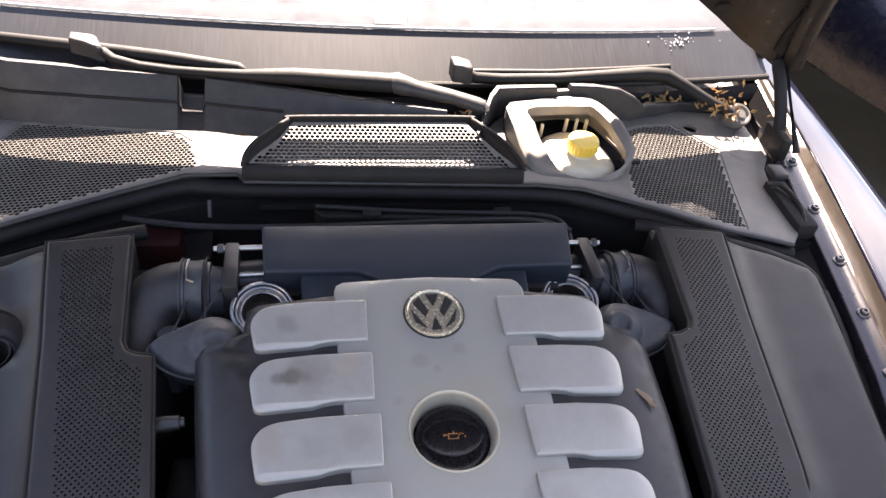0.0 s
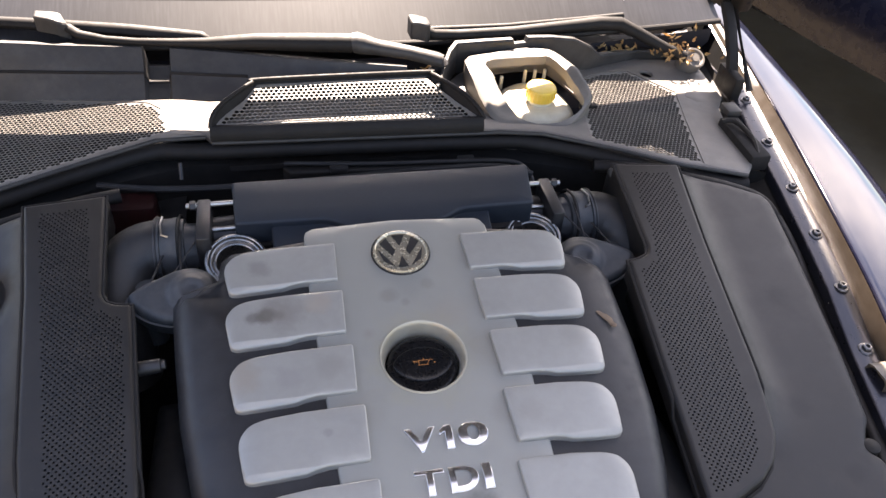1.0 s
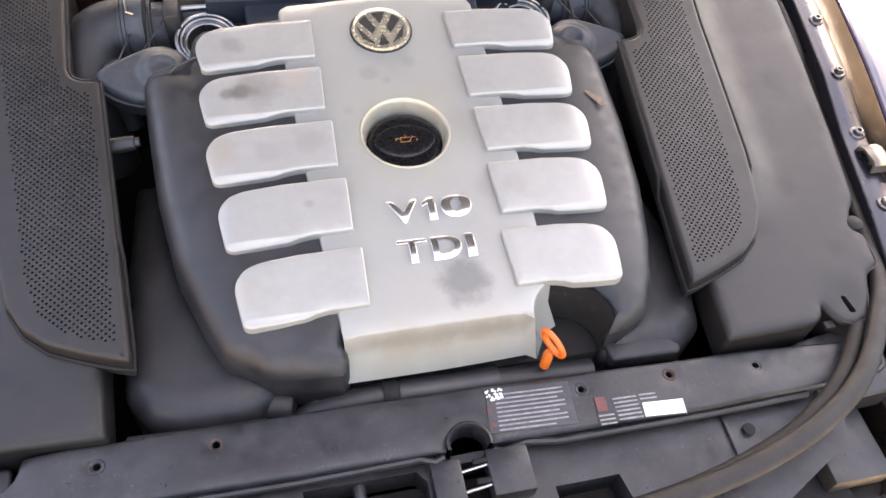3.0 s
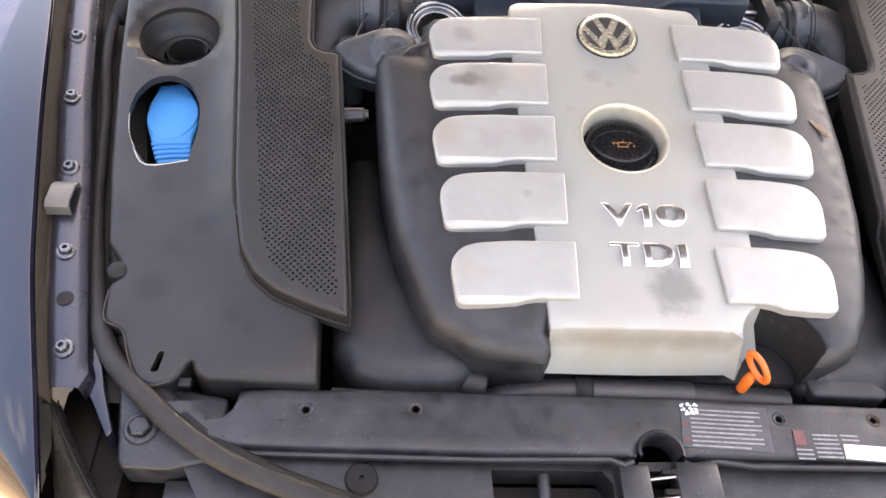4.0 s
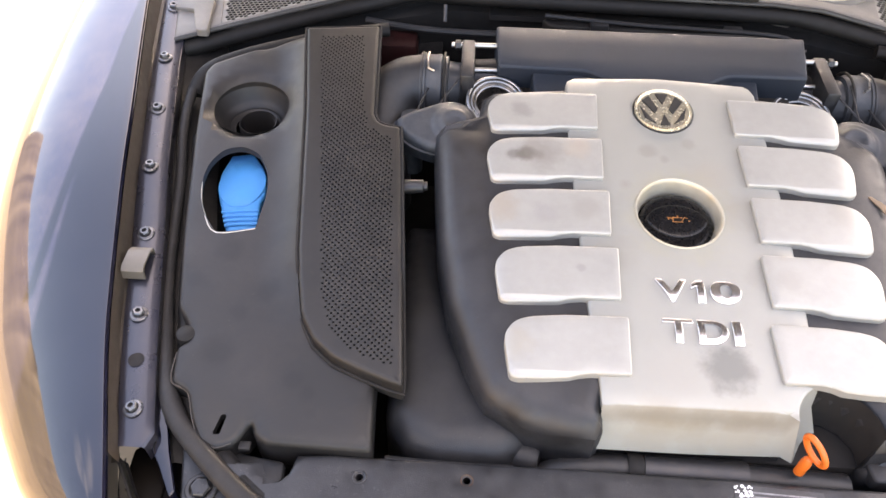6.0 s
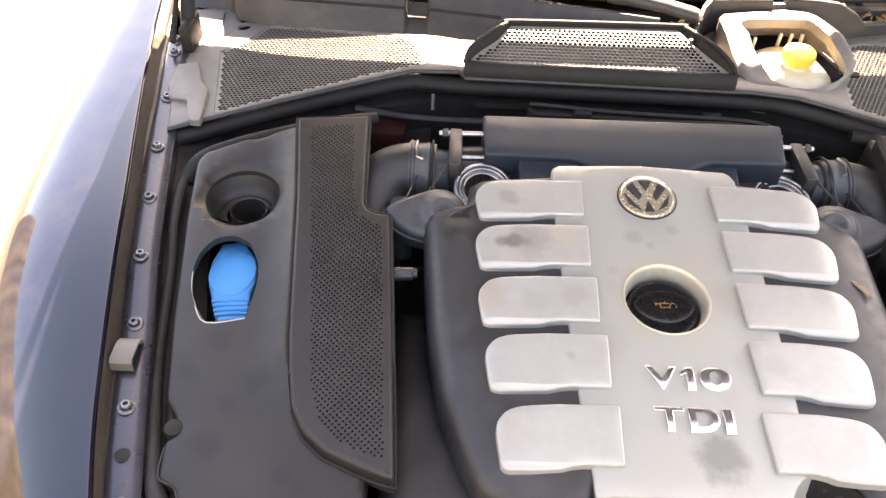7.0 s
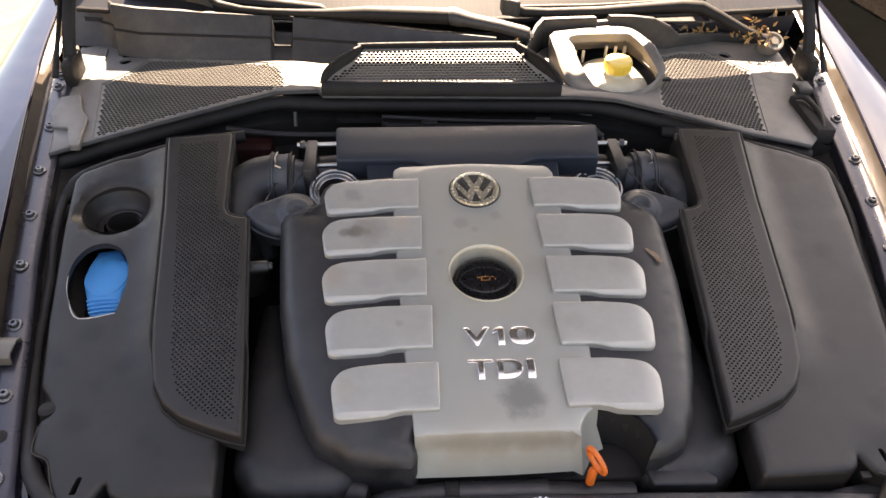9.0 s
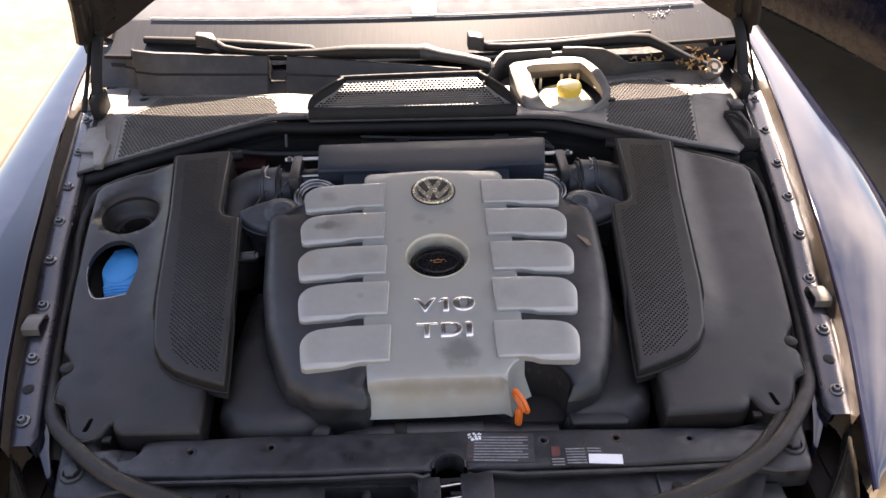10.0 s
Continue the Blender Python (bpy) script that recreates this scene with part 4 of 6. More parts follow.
# ---- intake parts behind the cover ----
def build_intake():
    bm = bmesh.new()

    def top_z(x, y):
        return 0.897 + 0.14 * (y - 0.28)
    outline = rounded([(-0.232, 0.376), (-0.228, 0.290), (-0.095, 0.288), (-0.055, 0.268), (0.075, 0.268), (0.115, 0.290), (0.232, 0.292), (0.243, 0.377)], [0.006, 0.004, 0.01, 0.01, 0.01, 0.01, 0.004, 0.006], 3)
    slab(outline, top_z, 0.05, 0.004, bm=bm)
    th = thing("intake_cover", (0, 0.33, 0.84), "matt black plastic cover over the intake manifold", "intake cover")
    part("cover_body", bm, M_INTAKE, th)
    low = [(-0.177, 0.302), (-0.100, 0.300), (0.120, 0.300), (0.160, 0.302), (0.156, 0.240), (-0.174, 0.240)]
    bm = slab(rounded(low, 0.006, 3), lambda x, y: 0.886 + 0.14 * (y - 0.28), 0.03, 0.004, step=0.02)
    part("cover_skirt", bm, M_INTAKE, th)
    bm = block(bmesh.new(), (0.0, 0.33, 0.80), (0.44, 0.10, 0.12), bevel=0.01)
    part("manifold", bm, M_RUBBER, th)
    for s in (-1, 1):
        def q(x, y, z):
            return (x, y, z) if s < 0 else (-x + 0.0, y + 0.015, z - 0.014)
        grp = "intake hardware on both sides of the engine"
        th = thing("throttle_flange", q(-0.275, 0.31, 0.80), "grey cast throttle flange with steel studs", "throttle", grp)
        bm = block(bmesh.new(), q(-0.2735, 0.308, 0.850), (0.021, 0.094, 0.096), bevel=0.004)
        part("flange_plate", bm, M_METAL, th)
        for y, z in ((0.345, 0.893), (0.308, 0.874)):
            bm = tube(bmesh.new(), [q(-0.300, y, z), q(-0.225, y + 0.002, z)], 0.0042, 10)
            part("stud", bm, M_BRIGHT if y > 0.3 else M_METAL, th)
            bm = lathe(bmesh.new(), [(0.0078, 0), (0.0078, 0.008), (0.006, 0.0095), (0, 0.0095)], axis_pose(q(-0.2855, y, z), (s, 0, 0)), 6)
            part("nut", bm, M_METAL, th, smooth=False)
        bm = tube(bmesh.new(), [q(-0.263, 0.325, 0.846), q(-0.215, 0.328, 0.848)], 0.030, 20)
        part("throttle_body", bm, M_METAL, th)
        # rubber elbow with its coupling
        el = thing("air_hose", q(-0.39, 0.25, 0.78), "black rubber air hose with a clamped coupling", "hose", grp)
        line = spline([q(-0.335, 0.302, 0.846), q(-0.365, 0.298, 0.843), q(-0.392, 0.275, 0.832), q(-0.402, 0.235, 0.805), q(-0.402, 0.205, 0.76), q(-0.400, 0.19, 0.70)], 6)
        part("elbow", tube(bmesh.new(), line, 0.047, 22), M_HOSE, el)
        bm = bmesh.new()
        prof = [(0.049, -0.002), (0.0495, 0.006), (0.0465, 0.007), (0.0465, 0.022), (0.0475, 0.024), (0.0475, 0.030), (0.045, 0.032), (0.045, 0.04), (0.038, 0.041), (0.036, 0.06)]
        lathe(bm, prof, axis_pose(q(-0.343, 0.302, 0.847), (-s, 0.0, 0)), 32)
        part("coupling", bm, M_ACT, el, "dark grey ribbed coupling")
        for dx, rw, mw in ((0.001, 0.0014, M_METAL), (0.0345, 0.0020, M_RUBBER)):
            ax = axis_pose(q(-0.343 + dx, 0.302, 0.847), (-s, 0, 0))
            ringp = [ax @ Vector((0.0500 * math.cos(a), 0.0500 * math.sin(a), 0)) for a in [2 * math.pi * k / 36 for k in range(37)]]
            part("wire_clip", tube(bmesh.new(), ringp, rw, 6, False), mw, el, "steel wire clip")
        bm = tube(bmesh.new(), [q(-0.333, 0.325, 0.8915), q(-0.334, 0.300, 0.8985), q(-0.332, 0.282, 0.8935), q(-0.323, 0.278, 0.892)], 0.0016, 6)
        part("clip_tail", bm, M_BRIGHT, el)
        # corrugated pipe
        be = thing("corrugated_pipe", q(-0.226, 0.225, 0.80), "bright corrugated steel pipe elbow", "pipe", grp)
        ax = axis_pose(q(-0.229, 0.246, 0.866), (s * -0.06, -0.28, 0.95))
        prof = [(0.030, -0.09), (0.036, -0.04), (0.040, -0.020)]
        for r, z in ((0.0450, -0.011), (0.0455, -0.001)):
            prof += [(r - 0.004, z - 0.0045), (r - 0.001, z - 0.003), (r, z - 0.0005), (r - 0.001, z + 0.0022)]
        for r, z in ((0.0430, 0.002), (0.0378, 0.000), (0.0320, -0.004)):
            prof += [(r, z), (r - 0.0016, z + 0.0006), (r - 0.0032, z - 0.0006), (r - 0.0040, z - 0.0040)]
        prof += [(0.0265, -0.012), (0.0260, -0.030)]
        part("bellows", lathe(bmesh.new(), prof, ax, 40), M_BELLOWS, be, "dull corrugated steel bellows")
        # dark disc stands in for the shade inside the pipe's bore
        bm = lathe(bmesh.new(), [(0.0275, -0.024), (0.016, -0.022), (0.0, -0.0215)], ax, 28)
        part("bore_disc", bm, M_RUBBER, be, "dark disc painted in for the shade inside the pipe")
        bm = block(bmesh.new(), q(-0.206, 0.307, 0.866), (0.018, 0.010, 0.020), bevel=0.002)
        part("pipe_bracket", bm, M_METAL, be)
        bm = block(bmesh.new(), q(-0.215, 0.290, 0.835), (0.075, 0.02, 0.05), bevel=0.006)
        part("pipe_flange", bm, M_RUBBER, be)
        # actuator
        ac = thing("vacuum_actuator", q(-0.30, 0.185, 0.80), "dull grey vacuum actuator with rods to the throttle", "actuator", grp)
        ax = Matrix.Translation(q(-0.295, 0.184, 0.866)) @ pose(0, 0, 0, 16, s * -6, 0)
        fish = [(-0.078, -0.004), (-0.066, 0.010), (-0.040, 0.026), (-0.012, 0.040), (0.012, 0.042), (0.032, 0.030), (0.042, 0.008), (0.038, -0.016), (0.022, -0.034), (-0.004, -0.044), (-0.030, -0.042), (-0.052, -0.034), (-0.070, -0.020)]
        fish = [(x if s < 0 else -x, y) for x, y in fish]
        fish = [tuple(p)[:2] for p in spline([(x, y, 0) for x, y in fish], 3, True)]

        def can(x, y, d):
            r = 0.010
            z = 0.006 - (r - math.sqrt(max(0.0, r * r - (r - min(d, r)) ** 2)))
            rad = math.hypot(x - 0.006 * -s, y - 0.0)
            return z + 0.006 / (1 + math.exp((rad - 0.031) / 0.0012)) + 0.005 / (1 + math.exp((rad - 0.021) / 0.0012)) - 0.003 / (1 + math.exp((rad - 0.012) / 0.0012))
        bm = shell(fish, can, step=0.0035, rings=(0.0008, 0.0025, 0.005), skirt=0.030)
        bmesh.ops.transform(bm, matrix=ax, verts=bm.verts)
        part("diaphragm_can", bm, M_ACT, ac, "teardrop can with a stepped dome")
        bm = shell([(x * 1.05, y * 1.07) for x, y in fish], lambda x, y, d: 0.0, step=0.01, rings=(0.001,), skirt=0.004)
        bmesh.ops.transform(bm, matrix=ax @ Matrix.Translation((0, 0, -0.009)), verts=bm.verts)
        part("can_rim", bm, M_ACT, ac)
        part("can_stem", lathe(bmesh.new(), [(0.014, -0.09), (0.014, -0.02)], ax, 18), M_ACT, ac)
        for a, b in ((q(-0.318, 0.205, 0.876), q(-0.286, 0.270, 0.885)), (q(-0.345, 0.2, 0.874), q(-0.331, 0.258, 0.874)), (q(-0.304, 0.212, 0.878), q(-0.306, 0.290, 0.893))):
            part("rod", tube(bmesh.new(), [a, b], 0.0016, 6), M_METAL, ac, "thin steel rod")
        part("post", tube(bmesh.new(), [q(-0.352, 0.215, 0.858), q(-0.352, 0.205, 0.76)], 0.016, 14), M_ACT, ac)
    bm = bmesh.new()
    lathe(bm, [(0.0, 0.05), (0.006, 0.05), (0.0065, 0.045), (0.009, 0.044), (0.0098, 0.03), (0.0098, 0.0), (0.0088, -0.02), (0.0088, -0.06)], axis_pose((-0.37, 0.070, 0.850), (1, 0.05, 0.05)), 20)
    solo("pipe_stub", bm, M_METAL, "grey metal pipe stub beside the engine cover", "pipe")
    bm = block(bmesh.new(), (-0.40, 0.445, 0.80), (0.08, 0.05, 0.07), bevel=0.008)
    solo("fuse_holder", bm, M_REDBOX, "dark red plastic box in the rear corner of the bay", "fuse box")


build_intake()


# ---- side covers ----
def side_z(x, y):
    return 0.845 + 0.115 * y


def perf_z(x, y):
    return 0.868 + 0.12 * y


SIDE_OUT = [(-0.540, 0.352), (-0.608, 0.324), (-0.662, 0.292), (-0.670, 0.272), (-0.657, 0.155), (-0.632, -0.02), (-0.612, -0.130), (-0.596, -0.150), (-0.586, -0.172), (-0.600, -0.186), (-0.596, -0.228), (-0.574, -0.240), (-0.562, -0.270), (-0.549, -0.294), (-0.530, -0.303), (-0.513, -0.297), (-0.505, -0.287), (-0.495, -0.270), (-0.490, -0.286), (-0.476, -0.295), (-0.40, -0.297), (-0.358, -0.298), (-0.362, -0.22), (-0.372, 0.15), (-0.405, 0.17), (-0.415, 0.385)]
PERF_OUT = [(-0.524, 0.350), (-0.412, 0.362), (-0.404, 0.215), (-0.402, 0.178), (-0.396, 0.164), (-0.384, 0.158), (-0.363, 0.155), (-0.345, -0.04), (-0.328, -0.232), (-0.345, -0.227), (-0.378, -0.215), (-0.412, -0.200), (-0.438, -0.178), (-0.456, -0.146), (-0.466, -0.100), (-0.474, -0.055), (-0.478, -0.02), (-0.500, 0.18)]
PERF_HOLES = [(-0.500, 0.33), (-0.434, 0.338), (-0.420, 0.20), (-0.408, 0.152), (-0.374, 0.132), (-0.357, -0.02), (-0.340, -0.210), (-0.385, -0.196), (-0.418, -0.172), (-0.436, -0.12), (-0.446, -0.05), (-0.474, 0.15)]
CAP_HOLE = [(-0.556, 0.114), (-0.541, 0.085), (-0.5355, 0.061), (-0.5345, 0.038), (-0.539, -0.012), (-0.589, -0.021), (-0.610, 0.007), (-0.621, 0.033), (-0.626, 0.061), (-0.623, 0.093), (-0.608, 0.119), (-0.582, 0.127)]


PERF_ARR = ccw(PERF_OUT)


def build_side_cover(s):
    f = (lambda p: p) if s < 0 else mirrored
    th = thing("side_cover", (2 * XC - (-0.5) if s > 0 else -0.5, 0.0, 0.80), "dusty dark grey plastic side cover with a filler cut-out" if s < 0 else "dusty dark grey plastic side cover, closed", "engine bay cover", "side covers of the engine bay")
    slot = rounded([(-0.530, -0.264), (-0.5235, -0.264), (-0.528, -0.287), (-0.536, -0.287)], 0.003, 3)
    holes = [slot]
    if s < 0:
        holes += [circle(-0.587, 0.208, 0.0545, 40), rounded(CAP_HOLE, [0.012, 0.01, 0.01, 0.012, 0.005, 0.005, 0.01, 0.01, 0.012, 0.012, 0.012, 0.012], 4)]

    def zf(x, y, d):
        r = 0.008
        xl = x if s < 0 else 2 * XC - x
        z = side_z(x, y) - (r - math.sqrt(max(0.0, r * r - (r - min(d, r)) ** 2)))
        z += 0.0012 * math.sin(9 * xl + 1.0) * math.sin(7 * y)
        ear = math.hypot(xl + 0.522, y + 0.283)
        z -= 0.006 * max(0.0, 1 - ear / 0.05)
        if s < 0:
            z -= 0.008 * max(0.0, 1 - max(0.0, math.hypot(xl + 0.587, y - 0.208) - 0.0545) / 0.008)
        if not inside(PERF_ARR, xl, y)[0]:
            b = max(0.0, 1 - float(dist(PERF_ARR, xl, y)[0]) / 0.05) ** 2 * min(1.0, max(0.0, (y + 0.17) / 0.10)) * min(1.0, max(0.0, (0.36 - y) / 0.03))
            z += (perf_z(x, y) - side_z(x, y) - 0.004) * b
        dx = max(0.0, 1 - math.hypot(xl + 0.583, (y - 0.335)) / 0.022) if s < 0 else 0.0
        return z - 0.004 * dx
    bm = shell(f(rounded(SIDE_OUT, 0.006, 3)), zf, [f(h) for h in holes], 0.014, (0.0012, 0.0035, 0.008), 0.045, 0.010, extra=f([tuple(p) for r in (-0.018, -0.008, -0.0015, 0.003) for p in inset(ccw(dense(PERF_OUT, 0.007)), r)]))
    part("cover_panel", bm, M_SIDE, th)
    # dark joint round the raised part
    bm = bmesh.new()
    line = [(x, y, perf_z(x, y) - (0.0045 if y > -0.09 else 0.020)) for x, y in inset(ccw(f(dense(PERF_OUT, 0.02))), -0.0012)]
    tube(bm, line + line[:1], 0.0026, 8, False)
    part("joint_groove", bm, M_DEEP, th)
    if s < 0:
        bm = bmesh.new()
        c = Matrix.Translation((-0.587, 0.208, side_z(0, 0.208) - 0.009))
        lathe(bm, [(0.0545, 0.0), (0.0530, -0.004), (0.0505, -0.010), (0.0470, -0.018), (0.0435, -0.023), (0.0390, -0.0265), (0.0378, -0.0300), (0.0330, -0.0320), (0.0290, -0.0325)], c, 44)
        part("filler_bowl", bm, M_SIDE, th, "recessed round filler bowl")
        bm = bmesh.new()
        lathe(bm, [(0.0290, -0.012), (0.0288, -0.002), (0.0278, 0.0), (0.0262, -0.0006), (0.0252, -0.006), (0.0245, -0.045), (0.0, -0.046)], Matrix.Translation((-0.582, 0.209, side_z(0, 0.208) - 0.033)), 40)
        part("filler_neck", bm, M_SIDE, th)
        # pale tube paints in the glint of the opening's rounded edge
        edge = spline([(x, y, side_z(x, y) - 0.0012) for x, y in CAP_HOLE[4:9]], 4)
        part("rim_glint", tube(bmesh.new(), edge, 0.0014, 6), M_EDGEGLINT, th, "painted highlight along the edge of the opening")
        bm = block(bmesh.new(), (-0.575, 0.05, 0.705), (0.13, 0.17, 0.10), bevel=0.02)
        tank = thing("washer_tank", (-0.575, 0.05, 0.70), "yellowish washer tank with a bright blue flip cap", "tank")
        part("tank_body", bm, M_TANK, tank, "yellowish milky tank")
        bm = bmesh.new()
        out = rounded([(-0.608, 0.142), (-0.577, 0.149), (-0.552, 0.114), (-0.547, 0.089), (-0.5455, 0.070), (-0.549, 0.055), (-0.544, 0.008), (-0.585, 0.000), (-0.598, 0.035), (-0.612, 0.070), (-0.616, 0.103)], [0.002, 0.002, 0.01, 0.01, 0.006, 0.004, 0.003, 0.004, 0.01, 0.01, 0.01], 3)
        slab(out, lambda x, y: 0.823 + 0.05 * (y - 0.05), 0.02, 0.004, step=0.012, bm=bm)
        cap = part("flip_cap", bm, M_BLUE, tank, "bright blue flip cap")
        bm = bmesh.new()
        lathe(bm, [(0.0330, 0.0), (0.0330, 0.0022), (0.0318, 0.0034), (0.018, 0.0040), (0.0, 0.0042)], Matrix.Translation((-0.5805, 0.086, 0.8232)) @ pose(0, 0, 0, 3, 0, 0), 36, ry=1.28)
        part("cap_lid", bm, M_BLUE, cap)
        for k in range(4):
            y = 0.0355 - 0.0082 * k
            bm = tube(bmesh.new(), [(-0.598 + 0.0032 * k, y - 0.002, 0.8222), (-0.573 + 0.001 * k, y + 0.0015, 0.8228), (-0.5485 + 0.0008 * k, y + 0.004, 0.8222)], 0.0024, 8)
            part("grip_ridge", bm, M_BLUE, cap)
    # thin tube paints in a highlight along the ear's dusty edge
    ear = f([(-0.599, -0.190), (-0.597, -0.226), (-0.575, -0.239), (-0.563, -0.269), (-0.550, -0.292), (-0.531, -0.301), (-0.514, -0.295)])
    part("rim_glint", tube(bmesh.new(), spline([(x, y, side_z(x, y) - 0.0085 + 0.002 * (y > -0.25)) for x, y in ear], 4), 0.0010, 6), M_GUTTER, th, "painted highlight along the dusty edge of the corner ear")
    # small raised nub by the rim
    n = f([(-0.593, -0.167)])[0]
    bm = lathe(bmesh.new(), [(0.012, -0.01), (0.0115, 0.001), (0.009, 0.0025), (0, 0.0025)], Matrix.Translation((*n, side_z(0, -0.167) - 0.003)), 18)
    part("fixing_nub", bm, M_RUBBER, th)
    return th


SIDE_LEFT, SIDE_RIGHT = build_side_cover(-1), build_side_cover(1)


# ---- front: lock carrier, seal, lamps ----
def build_front():
    car = thing("lock_carrier", (0, -0.35, 0.70), "dusty black plastic lock carrier across the nose", "lock carrier")
    notch = [(0.035, -0.365), (0.031, -0.352), (0.022, -0.344), (0.009, -0.341), (-0.004, -0.344), (-0.013, -0.352), (-0.017, -0.365)]
    out = [(-0.526, -0.312), (-0.478, -0.311), (-0.470, -0.326), (-0.455, -0.331), (-0.446, -0.322), (-0.440, -0.300), (-0.40, -0.297), (-0.158, -0.296), (0.053, -0.298), (0.333, -0.303), (0.43, -0.306), (0.50, -0.312), (0.47, -0.362), (0.29, -0.367)] + notch + [(-0.171, -0.366), (-0.435, -0.364), (-0.50, -0.352)]
    holes = [circle(x, y, 0.0042, 12) for x, y in ((-0.369, -0.321), (-0.252, -0.318), (0.150, -0.320), (0.259, -0.319), (0.368, -0.325))]

    def zf(x, y, d):
        r = 0.005
        z = 0.790 - 0.012 * (x + 0.01) + 0.0008 * math.sin(40 * x)
        for hx, hy in ((-0.369, -0.321), (-0.252, -0.318), (0.150, -0.320), (0.259, -0.319), (0.368, -0.325)):
            z -= 0.0025 * max(0.0, 1 - math.hypot(x - hx, y - hy) / 0.012)
        return z - (r - math.sqrt(max(0.0, r * r - (r - min(d, r)) ** 2)))
    bm = shell(out, zf, holes, 0.012, (0.001, 0.0025, 0.005), 0.028, 0.012)
    part("top_rail", bm, M_CARRIER, car)
    for (x, y), mat in zip(((-0.369, -0.321), (-0.252, -0.318), (0.150, -0.320), (0.259, -0.319), (0.368, -0.325)), (M_CARRIER, M_RUST, M_CARRIER, M_RUST, M_CARRIER)):
        bm = lathe(bmesh.new(), [(0.0085, -0.003), (0.0082, 0.0005), (0.007, 0.0012), (0.0055, 0.0005), (0.0042, -0.003)], Matrix.Translation((x, y, 0.790 - 0.012 * x - 0.0015)), 18)
        part("bush", bm, mat, car, "rusty bush" if mat is M_RUST else "")
    # raised rim behind the front edge, stepped round the latch
    for line in ([(-0.44, -0.3665), (-0.175, -0.369), (-0.045, -0.366), (-0.030, -0.372), (-0.020, -0.368)], [(0.036, -0.368), (0.045, -0.373), (0.072, -0.366), (0.11, -0.371), (0.29, -0.370), (0.42, -0.366)]):
        bm = tube(bmesh.new(), [(x, y, 0.7785 - 0.012 * x) for x, y in line], 0.0042, 8)
        part("edge_bead", bm, M_CARRIER, car)
    # lower shelf with the two openings
    op1 = [(-0.171, -0.374), (-0.050, -0.372), (-0.040, -0.385), (-0.040, -0.440), (-0.160, -0.440), (-0.168, -0.43)]
    op3 = [(-0.022, -0.372), (0.034, -0.372), (0.034, -0.44), (-0.022, -0.44)]
    op4 = [(0.095, -0.415), (0.17, -0.413), (0.18, -0.46), (0.095, -0.46)]

    def sz(x, y, d):
        z = 0.762 - 0.012 * x + 0.002 * math.sin(30 * x)
        if x > 0.285 or x < -0.185:
            z += 0.004
        return z
    bm = shell(rounded([(-0.50, -0.362), (0.48, -0.362), (0.44, -0.43), (0.30, -0.50), (-0.30, -0.50), (-0.46, -0.43)], 0.01), sz, [op1, op3, op4], 0.014, (0.003,), 0.05, 0.04)
    part("front_shelf", bm, M_CARRIER, car, "scuffed lower shelf with openings")
    bm = tube(bmesh.new(), [(-0.112, -0.368, 0.748), (-0.112, -0.45, 0.744)], 0.0075, 14)
    part("web", bm, M_CARRIER, car)
    bm = block(bmesh.new(), (0, -0.43, 0.715), (0.9, 0.11, 0.006), bevel=0)
    part("duct_floor", bm, M_DEEP, car)
    for (x, y, r) in ((-0.307, -0.388, 0.0175),):
        bm = lathe(bmesh.new(), [(r, -0.012), (r, 0.002), (r * 0.9, 0.0045), (0.003, 0.0045), (0.0028, 0.001), (0, 0.001)], Matrix.Translation((x, y, 0.770)), 28)
        part("rubber_buffer", bm, M_RUBBER, car, "round rubber buffer")
    bm = lathe(bmesh.new(), [(0.0075, 0.0), (0.007, 0.0012), (0, 0.0014)], Matrix.Translation((0.336, -0.392, 0.7645)), 20)
    part("shelf_hole", bm, M_DEEP, car)
    bm = block(bmesh.new(), (0.31, -0.40, 0.761), (0.004, 0.06, 0.012), pose(0, 0, 0), 0.001)
    part("shelf_rib", bm, M_CARRIER, car)
    # latch
    la = thing("bonnet_latch", (0.009, -0.39, 0.74), "black bonnet latch with two bright pins", "latch")
    for x0, x1, y0, y1, z in ((-0.037, -0.004, -0.372, -0.432, 0.780), (0.024, 0.071, -0.368, -0.420, 0.781)):
        bm = block(bmesh.new(), ((x0 + x1) / 2, (y0 + y1) / 2, z - 0.012), (x1 - x0, y0 - y1, 0.026), bevel=0.003)
        part("latch_housing", bm, M_CARRIER, la)
    for y in (-0.386, -0.408):
        bm = tube(bmesh.new(), [(-0.010, y - 0.002, 0.777), (0.028, y + 0.003, 0.777)], 0.0019, 8)
        part("latch_pin", bm, M_BRIGHT, la, "bright steel pin")
        bm = block(bmesh.new(), (0.022, y + 0.007, 0.777), (0.026, 0.006, 0.008), bevel=0.001)
        part("latch_arm", bm, M_RUBBER, la)
    bm = lathe(bmesh.new(), [(0.026, 0.0), (0.025, 0.003), (0.0225, 0.004), (0.021, 0.002), (0.0205, -0.03)], Matrix.Translation((0.009, -0.362, 0.789)), 32)
    bmesh.ops.delete(bm, geom=[v for v in bm.verts if v.co.y < -0.367], context="VERTS")
    part("latch_rim", bm, M_CARRIER, la)
    # labels
    lab = thing("warning_label", (0.085, -0.335, 0.788), "worn grey film label with unreadable print", "label", "labels on the lock carrier")

    def lz(x):
        return 0.790 - 0.012 * (x + 0.01) + 0.0008 * math.sin(40 * x) + 0.0009
    bm = slab([(0.040, -0.304), (0.137, -0.308), (0.133, -0.360), (0.033, -0.356)], lambda x, y: lz(x), 0.0012, 0.0, step=0.02)
    part("label_film", bm, M_LABEL, lab)
    random.seed(4)
